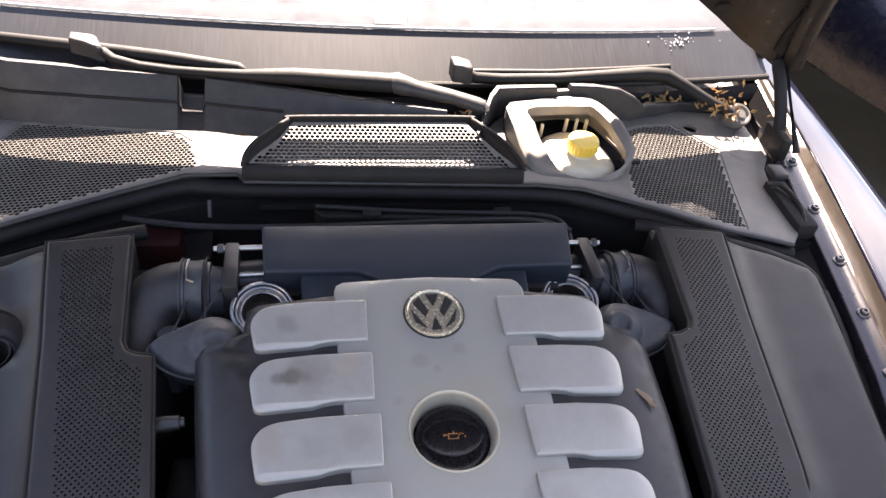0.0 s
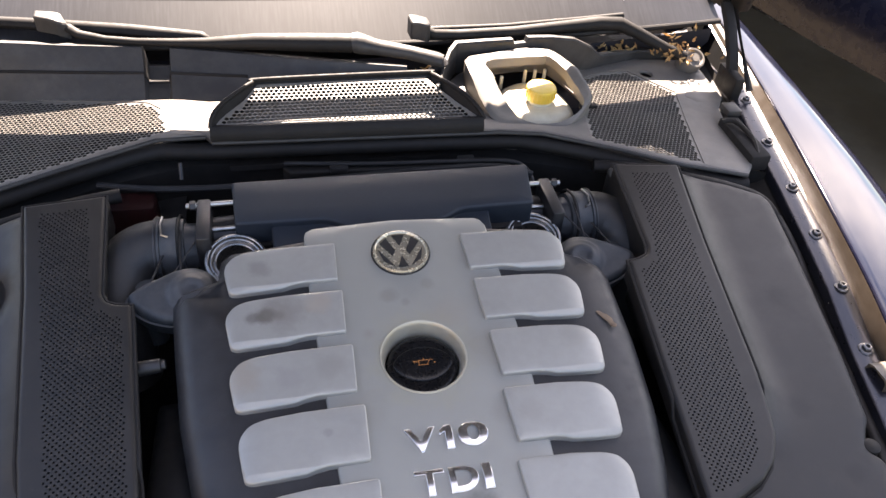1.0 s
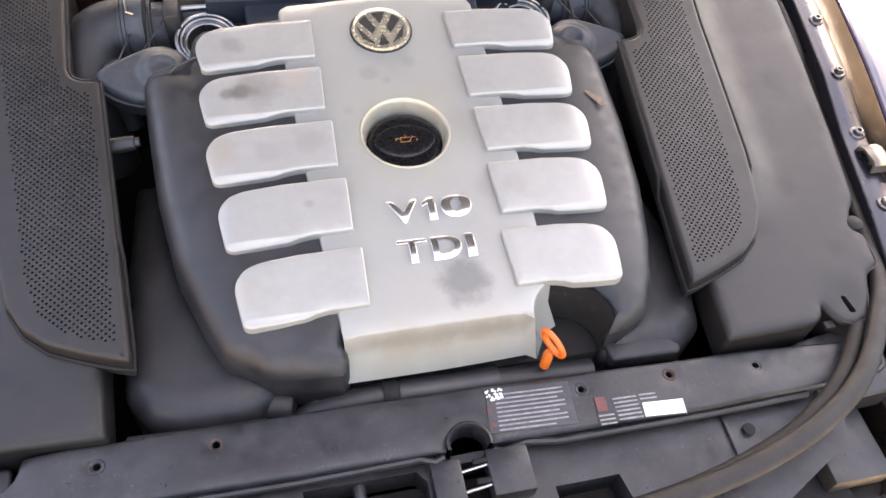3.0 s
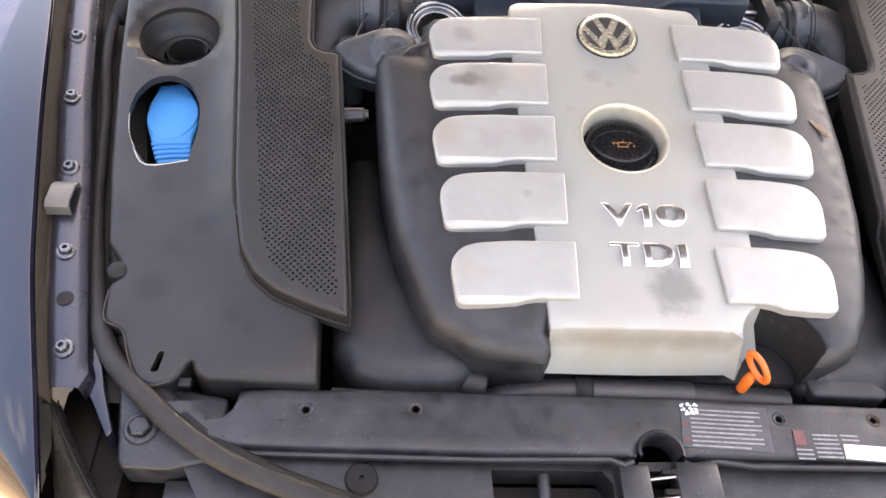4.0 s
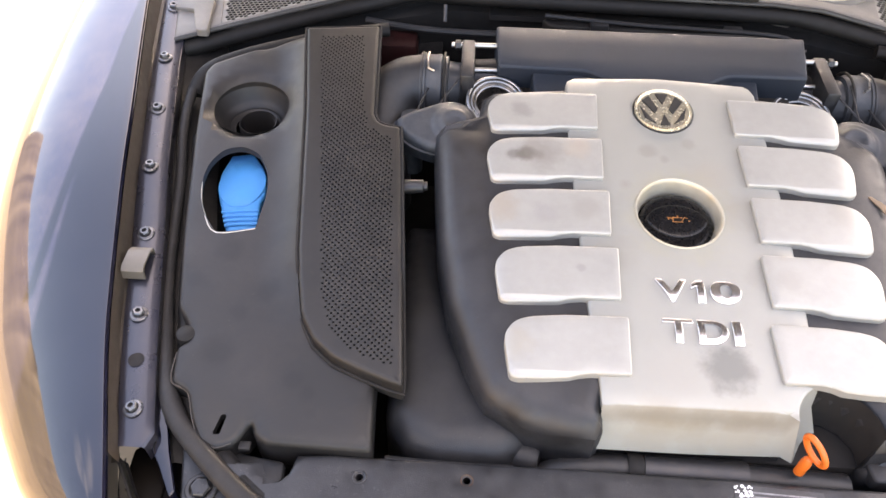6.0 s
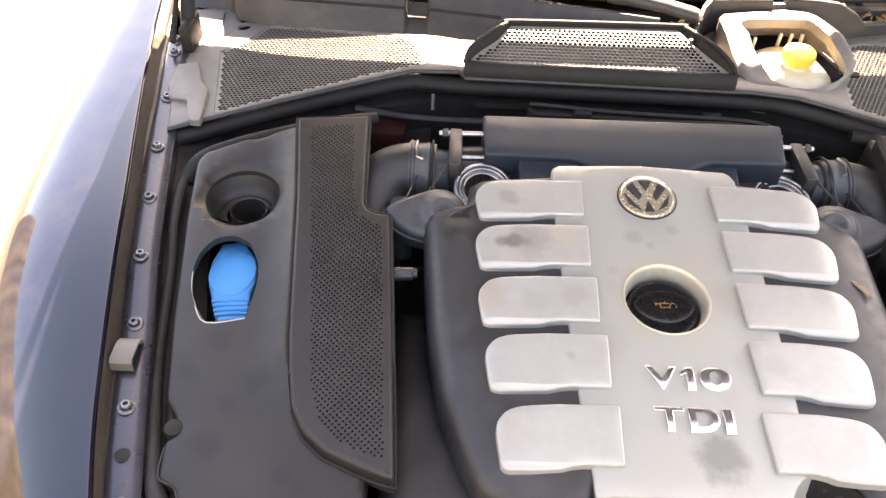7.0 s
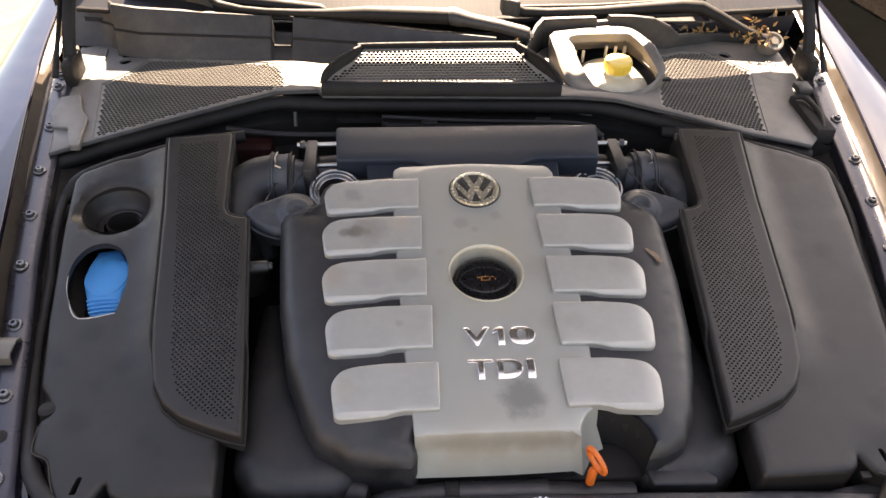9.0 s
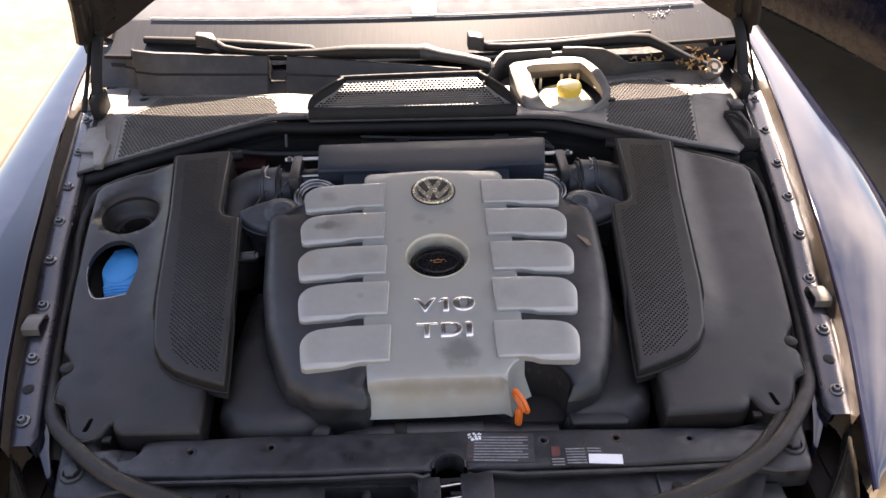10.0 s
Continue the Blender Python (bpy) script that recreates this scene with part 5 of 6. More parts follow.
    for k in range(9):
        y = -0.3115 - 0.0052 * k
        x0, x1 = 0.049 - 0.0006 * k, 0.128 - 0.02 * random.random() * (k % 3 == 2) - 0.0005 * k
        bm = slab([(x0, y), (x1, y - 0.002), (x1, y - 0.0038), (x0, y - 0.0018)], lambda x, y: lz(x) + 0.0004, 0.0006, 0.0, step=0.03)
        part("print_line", bm, M_PRINT, lab)
    bm = bmesh.new()
    for k in range(26):
        x, y = 0.039 + 0.019 * random.random(), -0.305 - 0.013 * random.random()
        slab(circle(x, y, 0.0007 + 0.0015 * random.random(), 6), lz(x) + 0.0006, 0.0006, 0.0, step=0.02, bm=bm)
    part("worn_patch", bm, M_WHITE, lab, "flaked white patch")
    for y in (-0.330, -0.3475):
        bm = slab(circle(0.0395, y, 0.0028, 12), lz(0.04) + 0.0005, 0.0006, 0.0, step=0.02)
        part("warning_sign", bm, M_RED, lab)
    lab = thing("data_label", (0.21, -0.352, 0.786), "dark label with a white barred field", "label", "labels on the lock carrier")
    bm = slab([(0.160, -0.333), (0.264, -0.339), (0.261, -0.370), (0.156, -0.365)], lambda x, y: lz(x), 0.0012, 0.0, step=0.02)
    part("label_film", bm, M_CARRIER, lab)
    bm = slab([(0.2125, -0.3495), (0.2615, -0.3515), (0.2595, -0.3685), (0.2105, -0.366)], lambda x, y: lz(x) + 0.0006, 0.0008, 0.0, step=0.03)
    part("white_field", bm, M_WHITE, lab, "plain white field")
    bm = slab([(0.160, -0.334), (0.172, -0.3345), (0.171, -0.352), (0.159, -0.3515)], lambda x, y: lz(x) + 0.0005, 0.0006, 0.0, step=0.03)
    part("red_field", bm, M_RED, lab)
    for col, (xa, xb) in enumerate(((0.158, 0.176), (0.180, 0.196), (0.186, 0.208), (0.212, 0.232))):
        for k in range(6 if col in (1, 2) else 3):
            y = -0.3385 - 0.005 * k - (0.017 if col == 0 else 0.0)
            if y < -0.366 or (col == 3 and k > 1):
                continue
            bm = slab([(xa, y), (xb, y - 0.0006), (xb, y - 0.0024), (xa, y - 0.0018)], lambda x, y: lz(x) + 0.0005, 0.0006, 0.0, step=0.03)
            part("print_line", bm, M_PRINT, lab)
    # rubber seal round the bay
    left = [(-0.405, 0.418, 0.876), (-0.480, 0.398, 0.876), (-0.560, 0.366, 0.874), (-0.630, 0.335, 0.870), (-0.680, 0.305, 0.860), (-0.696, 0.260, 0.838), (-0.692, 0.19, 0.826), (-0.675, 0.10, 0.812), (-0.650, -0.06, 0.798), (-0.620, -0.18, 0.796), (-0.590, -0.255, 0.799), (-0.545, -0.305, 0.799), (-0.490, -0.352, 0.800), (-0.430, -0.388, 0.800), (-0.350, -0.418, 0.799), (-0.28, -0.440, 0.798), (-0.15, -0.462, 0.796), (XC, -0.470, 0.795)]
    right = [(0.13, -0.468, 0.798), (0.25, -0.456, 0.804), (0.345, -0.434, 0.811), (0.414, -0.406, 0.814), (0.473, -0.368, 0.814), (0.526, -0.313, 0.810), (0.570, -0.252, 0.802)]
    full = left + right + [(2 * XC - x, y, z) for x, y, z in left[9::-1]]
    line = spline(full, 5)
    rear = [k for k, p in enumerate(line) if p.y > 0.262]
    cut = [k for k in rear if k < len(line) / 2][-1], [k for k in rear if k > len(line) / 2][0]
    width = [0.0118 if p.y < -0.25 else 0.0118 - 0.0040 * min(1.0, (p.y + 0.25) / 0.2) for p in line]
    th = thing("bay_seal", (XC, -0.46, 0.77), "dusty rubber weather seal running round the engine bay", "seal")
    part("seal_bulb", tube(bmesh.new(), line[cut[0]:cut[1] + 1], width[cut[0]:cut[1] + 1], 14, flat=0.75), M_SEAL, th)
    for run in (line[:cut[0] + 1], line[cut[1]:]):
        part("corner_seal", tube(bmesh.new(), [(p.x, p.y, p.z - 0.010) for p in run], 0.013, 14, flat=0.8), M_RUBBER, th, "black rubber seal along the bulkhead corner")
    low = [(x + (0.020 if x < XC else -0.020), y + 0.004, z - 0.012) for x, y, z in full if y < 0.2]
    part("seal_lip", tube(bmesh.new(), spline(low, 5), 0.010, 10, flat=0.8), M_RUBBER, th)
    # bracket blocks with their bolts
    for s in (-1, 1):
        th = thing("corner_bracket", side((-0.54, -0.34, 0.70), s), "dusty black corner bracket with one large bolt", "bracket", "corner brackets")
        out = [(-0.576, -0.285), (-0.556, -0.380), (-0.508, -0.382), (-0.455, -0.37), (-0.455, -0.30), (-0.52, -0.29)]
        out = out if s < 0 else mirrored(out)
        bm = slab(rounded(out, 0.008, 3), 0.776, 0.04, 0.004, step=0.02)
        part("bracket_plate", bm, M_CARRIER, th)
        c = side((-0.541, -0.338, 0.776), s)
        bm = lathe(bmesh.new(), [(0.018, 0), (0.018, 0.0025), (0.0165, 0.004), (0.013, 0.004)], Matrix.Translation(c), 24)
        part("washer", bm, M_CARRIER, th)
        bm = lathe(bmesh.new(), [(0.0115, 0.004), (0.0115, 0.0075), (0.010, 0.009), (0, 0.0095)], Matrix.Translation(c), 6)
        part("bolt_head", bm, M_CARRIER, th, smooth=False)
        # clip below the cover's ear
        bm = block(bmesh.new(), side((-0.500, -0.293, 0.794), s), (0.013, 0.010, 0.006), bevel=0.001)
        part("spring_clip", bm, M_SEAL, th)
        # headlamp
        hl = thing("headlamp", side((-0.60, -0.42, 0.60), s), "dusty headlamp with a clear sloping lens", "headlamp", "headlamps")
        rows = []
        for t in np.linspace(0, 1, 12):
            xa, ya = -0.643 + 0.034 * t + 0.018 * t ** 3, -0.304 - 0.180 * t
            xb, yb = -0.640 + 0.095 * t + 0.03 * t * t, -0.306 - 0.172 * t
            zt = 0.782 - 0.035 * t - 0.03 * t * t
            lift = 0.012 * math.sin(math.pi * min(1, t + 0.1)) * t
            rows.append([side(p, s) for p in ((xa, ya, zt - 0.16), (xa, ya, zt - 0.01), (xa + 0.003, ya, zt), (0.7 * xa + 0.3 * xb, 0.7 * ya + 0.3 * yb, zt + lift), (0.3 * xa + 0.7 * xb, 0.3 * ya + 0.7 * yb, zt + lift), (xb - 0.003, yb, zt - 0.002), (xb, yb, zt - 0.010), (xb, yb, zt - 0.16))])
        part("lens", loft(bmesh.new(), rows), M_LENS, hl, "clear plastic lens")
        inner = [[(x, y + 0.004, z - 0.02) for x, y, z in r[1:-1]] for r in rows]
        part("reflector", loft(bmesh.new(), inner), M_DEEP, hl, "dark reflector housing")
        rim = [tuple(Vector(r[-3]) + Vector((0, 0, 0.002))) for r in rows]
        part("lens_seam", tube(bmesh.new(), rim, 0.0018, 6), M_RUBBER, hl, "black seam along the lens")
        # painted end of the inner wing
        out = [(-0.640, -0.225), (-0.608, -0.232), (-0.596, -0.262), (-0.584, -0.300), (-0.566, -0.345), (-0.572, -0.352), (-0.594, -0.315), (-0.612, -0.290), (-0.634, -0.280)]
        bm = slab(rounded(out if s < 0 else mirrored(out), 0.006, 3), lambda x, y: 0.790 + 0.06 * (y + 0.25), 0.03, 0.0018, step=0.012)
        part("wing_end", bm, M_PAINT, th, "painted steel end of the inner wing")
        bm = block(bmesh.new(), side((-0.565, -0.40, 0.670), s), (0.11, 0.14, 0.02), bevel=0.004)
        part("lamp_shelf", bm, M_POCKET, th, "brown dusty shelf beside the lamp, coloured dark for its shade")
        # side plate in front of the bracket
        bm = block(bmesh.new(), side((-0.475, -0.425, 0.735), s), (0.075, 0.085, 0.03), bevel=0.004)
        part("support_plate", bm, M_CARRIER, th)


build_front()


# ---- low parts in the gaps ----
def build_gaps():
    th = thing("air_duct_box", (-0.27, -0.2, 0.60), "rounded dusty black air duct between cover and carrier", "air duct", "air ducts beside the engine")
    out = [(-0.352, 0.10), (-0.350, -0.24), (-0.325, -0.275), (-0.29, -0.290), (-0.215, -0.290), (-0.19, -0.275), (-0.178, -0.25), (-0.22, -0.21), (-0.262, -0.13), (-0.285, -0.02), (-0.295, 0.10)]

    def zf(x, y, d):
        r = 0.035
        return 0.796 - 0.20 * max(0.0, y + 0.10) - (r - math.sqrt(max(0.0, r * r - (r - min(d, r)) ** 2)))
    part("duct_body", shell(rounded(out, 0.012, 3), zf, step=0.016, rings=(0.001, 0.004, 0.010, 0.018, 0.027), skirt=0.12), M_PLASTIC, th)
    bm = lathe(bmesh.new(), [(0.02, -0.02), (0.02, 0.012), (0.016, 0.018), (0.0, 0.018)], axis_pose((-0.186, -0.268, 0.757), (0.9, -0.25, 0.1)), 20)
    part("duct_spigot", bm, M_PLASTIC, th)
    bm = tube(bmesh.new(), spline([(-0.345, -0.287, 0.768), (-0.27, -0.292, 0.772), (-0.20, -0.290, 0.768)], 5), 0.005, 8)
    part("drain_lip", bm, M_PLASTIC, th)
    th = thing("air_duct_box", (0.25, -0.2, 0.60), "rounded dusty black air duct beside the dipstick", "air duct", "air ducts beside the engine")
    out = [(0.340, 0.08), (0.342, -0.20), (0.330, -0.258), (0.29, -0.285), (0.195, -0.283), (0.188, -0.268), (0.225, -0.235), (0.258, -0.16), (0.282, -0.03), (0.29, 0.08)]
    part("duct_body", shell(rounded(out, 0.010, 3), zf, step=0.016, rings=(0.001, 0.004, 0.010, 0.018, 0.027), skirt=0.12), M_PLASTIC, th)
    bm = slab(rounded([(0.195, -0.262), (0.270, -0.264), (0.288, -0.282), (0.285, -0.292), (0.20, -0.290)], 0.006, 3), 0.787, 0.02, 0.004, step=0.015)
    part("duct_flap", bm, M_PLASTIC, th)
    hose = thing("coolant_hose", (-0.02, -0.283, 0.70), "black coolant hose with a grey metal joint", "hose")
    part("hose", tube(bmesh.new(), spline([(-0.19, -0.295, 0.72), (-0.15, -0.282, 0.750), (-0.10, -0.280, 0.762), (-0.045, -0.281, 0.764)], 6), 0.017, 18), M_HOSE, hose)
    part("metal_joint", tube(bmesh.new(), [(-0.052, -0.281, 0.764), (0.064, -0.283, 0.764)], 0.0185, 22), M_METAL, hose, "dull grey metal joint")
    bm = lathe(bmesh.new(), [(0.0195, -0.009), (0.0205, -0.007), (0.0205, 0.007), (0.0195, 0.009)], axis_pose((-0.062, -0.281, 0.764), (1, 0, 0)), 26)
    part("hose_clip", bm, M_RUBBER, hose)
    part("rear_hose", tube(bmesh.new(), [(0.060, -0.283, 0.763), (0.18, -0.284, 0.755)], 0.016, 16), M_HOSE, hose)
    part("cable", tube(bmesh.new(), spline([(-0.165, -0.255, 0.77), (-0.145, -0.272, 0.765), (-0.12, -0.289, 0.75), (-0.11, -0.29, 0.70)], 5), 0.005, 8), M_HOSE, hose)
    bm = block(bmesh.new(), (0.02, -0.05, 0.68), (0.50, 0.44, 0.18), bevel=0.02)
    solo("engine_block", bm, M_DEEP, "black engine block under the cover", "engine")


def build_fallen_leaf():
    bm = bmesh.new()
    z = cover_z(0.05) - 0.012
    pts = [(0.258, 0.064), (0.263, 0.066), (0.269, 0.060), (0.273, 0.058), (0.278, 0.049), (0.277, 0.043), (0.281, 0.037), (0.277, 0.033), (0.272, 0.036), (0.269, 0.046), (0.264, 0.053)]
    slab(rounded(pts, 0.002, 2), lambda x, y: z - 0.03 * max(0.0, x - 0.2) + 0.003 + 0.1 * abs(x - 0.271), 0.0012, 0.0004, step=0.004, bm=bm)
    solo("fallen_leaf", bm, M_SCRAP, "small dry brown leaf scrap on the engine cover", "leaf")


build_gaps()
build_fallen_leaf()


# ---- cowl ----
def tray_z(x, y=0.0):
    return min(0.908, 0.865 + 0.1 * max(0.0, 0.735 - abs(x - XC)))


MESH_L = [(-0.716, 0.612), (-0.700, 0.53), (-0.678, 0.408), (-0.546, 0.459), (-0.434, 0.500), (-0.330, 0.534), (-0.350, 0.607), (-0.372, 0.632), (-0.391, 0.640), (-0.528, 0.676), (-0.600, 0.697), (-0.641, 0.700), (-0.668, 0.655)]
MESH_R = [(0.431, 0.668), (0.50, 0.700), (0.560, 0.712), (0.590, 0.680), (0.636, 0.636), (0.610, 0.53), (0.579, 0.386), (0.48, 0.421), (0.388, 0.456), (0.405, 0.56)]
RES_OUT = [(0.196, 0.655), (0.25, 0.682), (0.319, 0.698), (0.352, 0.695), (0.379, 0.680), (0.402, 0.62), (0.417, 0.567), (0.409, 0.540), (0.349, 0.492), (0.27, 0.498), (0.216, 0.522)]
RES_IN = [(0.238, 0.655), (0.30, 0.666), (0.345, 0.667), (0.366, 0.662), (0.385, 0.60), (0.398, 0.560), (0.392, 0.528), (0.342, 0.501), (0.280, 0.506), (0.250, 0.56), (0.239, 0.61)]


RES_OUT = [tuple(p) for p in spline([(x, y, 0) for x, y in RES_OUT], 3, True)]
RES_OUT = [p[:2] for p in RES_OUT]
RES_IN = [tuple(p)[:2] for p in spline([(x, y, 0) for x, y in RES_IN], 3, True)]


def build_cowl():
    th = thing("cowl_panel", (XC, 0.6, 0.80), "dusty plastic cowl panel with honeycomb grilles, half in sun", "cowl panel")
    edge = [(-0.748, 0.372), (-0.655, 0.410), (-0.567, 0.443), (-0.449, 0.485), (-0.353, 0.516), (-0.272, 0.512), (-0.262, 0.494), (0.195, 0.482), (0.222, 0.482), (0.30, 0.470), (0.42, 0.432), (0.533, 0.387), (0.655, 0.358)]
    rear = [(0.690, 0.40), (0.690, 0.50), (0.715, 0.60), (0.735, 0.70), (0.735, 0.78), (0.60, 0.772), (0.50, 0.728), (0.42, 0.705), (0.20, 0.693), (0.14, 0.62), (-0.27, 0.62), (-0.391, 0.650), (-0.528, 0.686), (-0.64, 0.710), (-0.706, 0.733), (-0.713, 0.778), (-0.742, 0.785), (-0.795, 0.788), (-0.790, 0.66), (-0.775, 0.50)]

    def zf(x, y, d):
        r = 0.006
        return tray_z(x) - (r - math.sqrt(max(0.0, r * r - (r - min(d, r)) ** 2)))
    holes = [MESH_L, MESH_R, RES_OUT, circle(0.600, 0.703, 0.014, 20), circle(-0.690, 0.702, 0.013, 20)]
    bm = shell(edge + rear, zf, holes, 0.02, (0.001, 0.003, 0.006), 0.002, 0.006)
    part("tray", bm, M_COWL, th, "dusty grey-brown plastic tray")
    # rounded lip along the front edge and the seal below it
    lip = [(x, y + 0.001, tray_z(x) - 0.005) for x, y in edge]
    part("front_lip", tube(bmesh.new(), lip, 0.0040, 8), M_COWLDARK, th)
    seal = [(x, y + 0.006, tray_z(x) - 0.028) for x, y in [(-0.745, 0.372), (-0.567, 0.446), (-0.449, 0.487), (-0.36, 0.512), (-0.262, 0.500), (0.195, 0.486), (0.30, 0.468), (0.42, 0.430), (0.533, 0.385), (0.660, 0.355)]]
    part("bulkhead_seal", tube(bmesh.new(), spline(seal, 4), 0.016, 12, flat=0.9), M_RUBBER, th)
    # raised wall in front of the windscreen
    rim = [(-0.835, 0.875, 0.938), (-0.765, 0.852, 0.942), (-0.740, 0.826, 0.948), (-0.724, 0.795, 0.957)]
    rim += [(x, y, 0.967) for x, y in ((-0.714, 0.768), (-0.656, 0.748), (-0.577, 0.737), (-0.52, 0.727), (-0.40, 0.713), (-0.378, 0.710))]
    rim += [(-0.372, 0.709, 0.930), (-0.336, 0.704, 0.930), (-0.331, 0.703, 0.967), (-0.27, 0.690, 0.967), (-0.20, 0.673, 0.967), (-0.086, 0.647, 0.966), (0.01, 0.630, 0.964), (0.08, 0.618, 0.962)]
    foot = {-0.835: 0.790, -0.765: 0.785, -0.740: 0.779, -0.724: 0.766, -0.712: 0.734, -0.70: 0.722, -0.64: 0.702, -0.528: 0.678, -0.391: 0.643, -0.27: 0.622, 0.08: 0.606}
    rows = [[], [], [], [], [], []]
    for x, y, z in rim:
        fy = float(np.interp(x, sorted(foot), [foot[k] for k in sorted(foot)]))
        fz = tray_z(x) - 0.002
        rows[0].append((x, fy, fz))
        rows[1].append((x, fy + 0.35 * (y - fy), fz + 0.32 * (z - fz)))
        rows[2].append((x, fy + 0.55 * (y - fy), fz + 0.50 * (z - fz)))
        rows[3].append((x, y - 0.003, z - 0.003))
        rows[4].append((x, y, z))
        rows[5].append((x, y + 0.010, z - 0.001))
    rows.append([(x, y + 0.014, z - 0.05) for x, y, z in rim])
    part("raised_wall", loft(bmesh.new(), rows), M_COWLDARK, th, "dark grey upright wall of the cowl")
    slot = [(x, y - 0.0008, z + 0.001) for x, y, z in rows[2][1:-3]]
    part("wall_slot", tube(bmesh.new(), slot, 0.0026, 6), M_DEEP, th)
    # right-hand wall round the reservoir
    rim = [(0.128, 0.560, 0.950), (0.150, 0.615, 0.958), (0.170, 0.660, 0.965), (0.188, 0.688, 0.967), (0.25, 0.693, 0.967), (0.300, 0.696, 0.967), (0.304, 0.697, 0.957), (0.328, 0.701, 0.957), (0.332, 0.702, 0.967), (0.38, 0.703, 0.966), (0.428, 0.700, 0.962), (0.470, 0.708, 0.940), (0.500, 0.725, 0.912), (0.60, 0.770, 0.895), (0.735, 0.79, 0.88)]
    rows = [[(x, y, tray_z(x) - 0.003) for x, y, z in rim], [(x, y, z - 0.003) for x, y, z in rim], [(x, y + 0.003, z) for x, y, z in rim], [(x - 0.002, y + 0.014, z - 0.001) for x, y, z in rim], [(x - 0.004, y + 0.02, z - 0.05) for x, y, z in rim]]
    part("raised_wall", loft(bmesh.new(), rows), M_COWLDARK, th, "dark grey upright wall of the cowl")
    # upright flaps at both ends
    for pts in ([(-0.742, 0.765), (-0.800, 0.768), (-0.790, 0.66), (-0.745, 0.63), (-0.735, 0.70)], [(0.735, 0.74), (0.690, 0.69), (0.650, 0.62), (0.695, 0.56), (0.735, 0.62)]):
        bm = slab(rounded(pts, 0.006, 3), lambda x, y: tray_z(x) + 0.003 + 0.03 * (y - 0.7), 0.008, 0.002, step=0.02)
        part("end_flap", bm, M_COWL, th)
    out = [(-0.782, 0.563), (-0.744, 0.566), (-0.722, 0.500), (-0.702, 0.470), (-0.692, 0.376), (-0.711, 0.379), (-0.732, 0.442), (-0.766, 0.452), (-0.782, 0.500)]
    bm = slab(rounded(out, 0.004, 3), lambda x, y: tray_z(x) + 0.008 - 0.10 * max(0.0, -0.73 - x), 0.012, 0.002, step=0.02)
    part("side_tongue", bm, M_COWL, th)
    # black block in place of a deep pocket's shade, and its clip between tray and hinge
    bm = block(bmesh.new(), (0.694, 0.455, 0.868), (0.040, 0.135, 0.034), bevel=0.006)
    part("pocket_block", bm, M_DEEP, th, "black block put in for the dark of a pocket at the tray's end")
    bm = block(bmesh.new(), (0.706, 0.540, 0.888), (0.030, 0.036, 0.014), bevel=0.004)
    part("end_clip", bm, M_COWLDARK, th, "dark grey clip")
    bm = tube(bmesh.new(), spline([(0.668, 0.500, 0.888), (0.690, 0.492, 0.892), (0.700, 0.440, 0.888), (0.690, 0.395, 0.880)], 4), 0.0045, 8)
    part("end_strap", bm, M_RUBBER, th)
    # frame round the fluid reservoir
    bm = shell(RES_OUT, lambda x, y, d: 0.946 - 0.42 * max(0.0, 0.61 - y) + 0.006 * max(0.0, 1 - abs(d - 0.008) / 0.014), [RES_IN], 0.012, (0.002, 0.006, 0.010), 0.05, 0.018)
    part("reservoir_frame", bm, M_COWL, th, "pale dusty frame round the fluid reservoir")
    bm = block(bmesh.new(), (0.412, 0.55, 0.905), (0.034, 0.012, 0.006), pose(0, 0, 0), 0.001)
    part("clip_slot", bm, M_RUBBER, th)
    # raised middle scoop: frame, lip, front bar
    lipz = 0.957
    ring = [(-0.263, 0.500, 0.928), (-0.257, 0.512, 0.945), (-0.240, 0.537, 0.953), (-0.214, 0.565, lipz), (-0.192, 0.590, lipz), (-0.17, 0.600, lipz), (0.10, 0.605, lipz), (0.122, 0.598, lipz), (0.145, 0.566, 0.956), (0.168, 0.533, 0.953), (0.188, 0.504, 0.940), (0.196, 0.490, 0.926)]
    sm = spline(ring, 4)
    part("scoop_lip", tube(bmesh.new(), sm, 0.0042, 10), M_RUBBER, th, "dark rounded lip of the middle grille")
    mid = (XC - 0.02, 0.545)
    inn = [(mid[0] + (p.x - mid[0]) * 0.985, min(p.y - 0.007, 0.597), 0.925 + 0.245 * (min(p.y - 0.006, 0.596) - 0.505)) for p in sm]
    part("scoop_wall", loft(bmesh.new(), [[(p.x, p.y, p.z - 0.002) for p in sm], inn]), M_RUBBER, th)
    outw = [(mid[0] + (p.x - mid[0]) * 1.015, p.y + 0.006, tray_z(p.x) - 0.004) for p in sm]
    part("scoop_skirt", loft(bmesh.new(), [[(p.x, p.y, p.z + 0.002) for p in sm], outw]), M_RUBBER, th)
    bm = bmesh.new()
    bar = [(-0.264, 0.497), (-0.10, 0.4925), (0.05, 0.4885), (0.194, 0.485)]
    loft(bm, [[(x, y + 0.012, 0.926) for x, y in bar], [(x, y + 0.007, 0.932) for x, y in bar], [(x, y + 0.002, 0.932) for x, y in bar], [(x, y - 0.003, 0.928) for x, y in bar], [(x, y - 0.007, 0.918) for x, y in bar], [(x, y - 0.007, 0.910) for x, y in bar], [(x, y + 0.012, 0.904) for x, y in bar]])
    part("scoop_bar", bm, M_RUBBER, th, "dark front bar of the middle grille")
    bm = block(bmesh.new(), (-0.03, 0.60, 0.845), (0.42, 0.20, 0.01), bevel=0)
    part("scoop_floor", bm, M_DEEP, th)
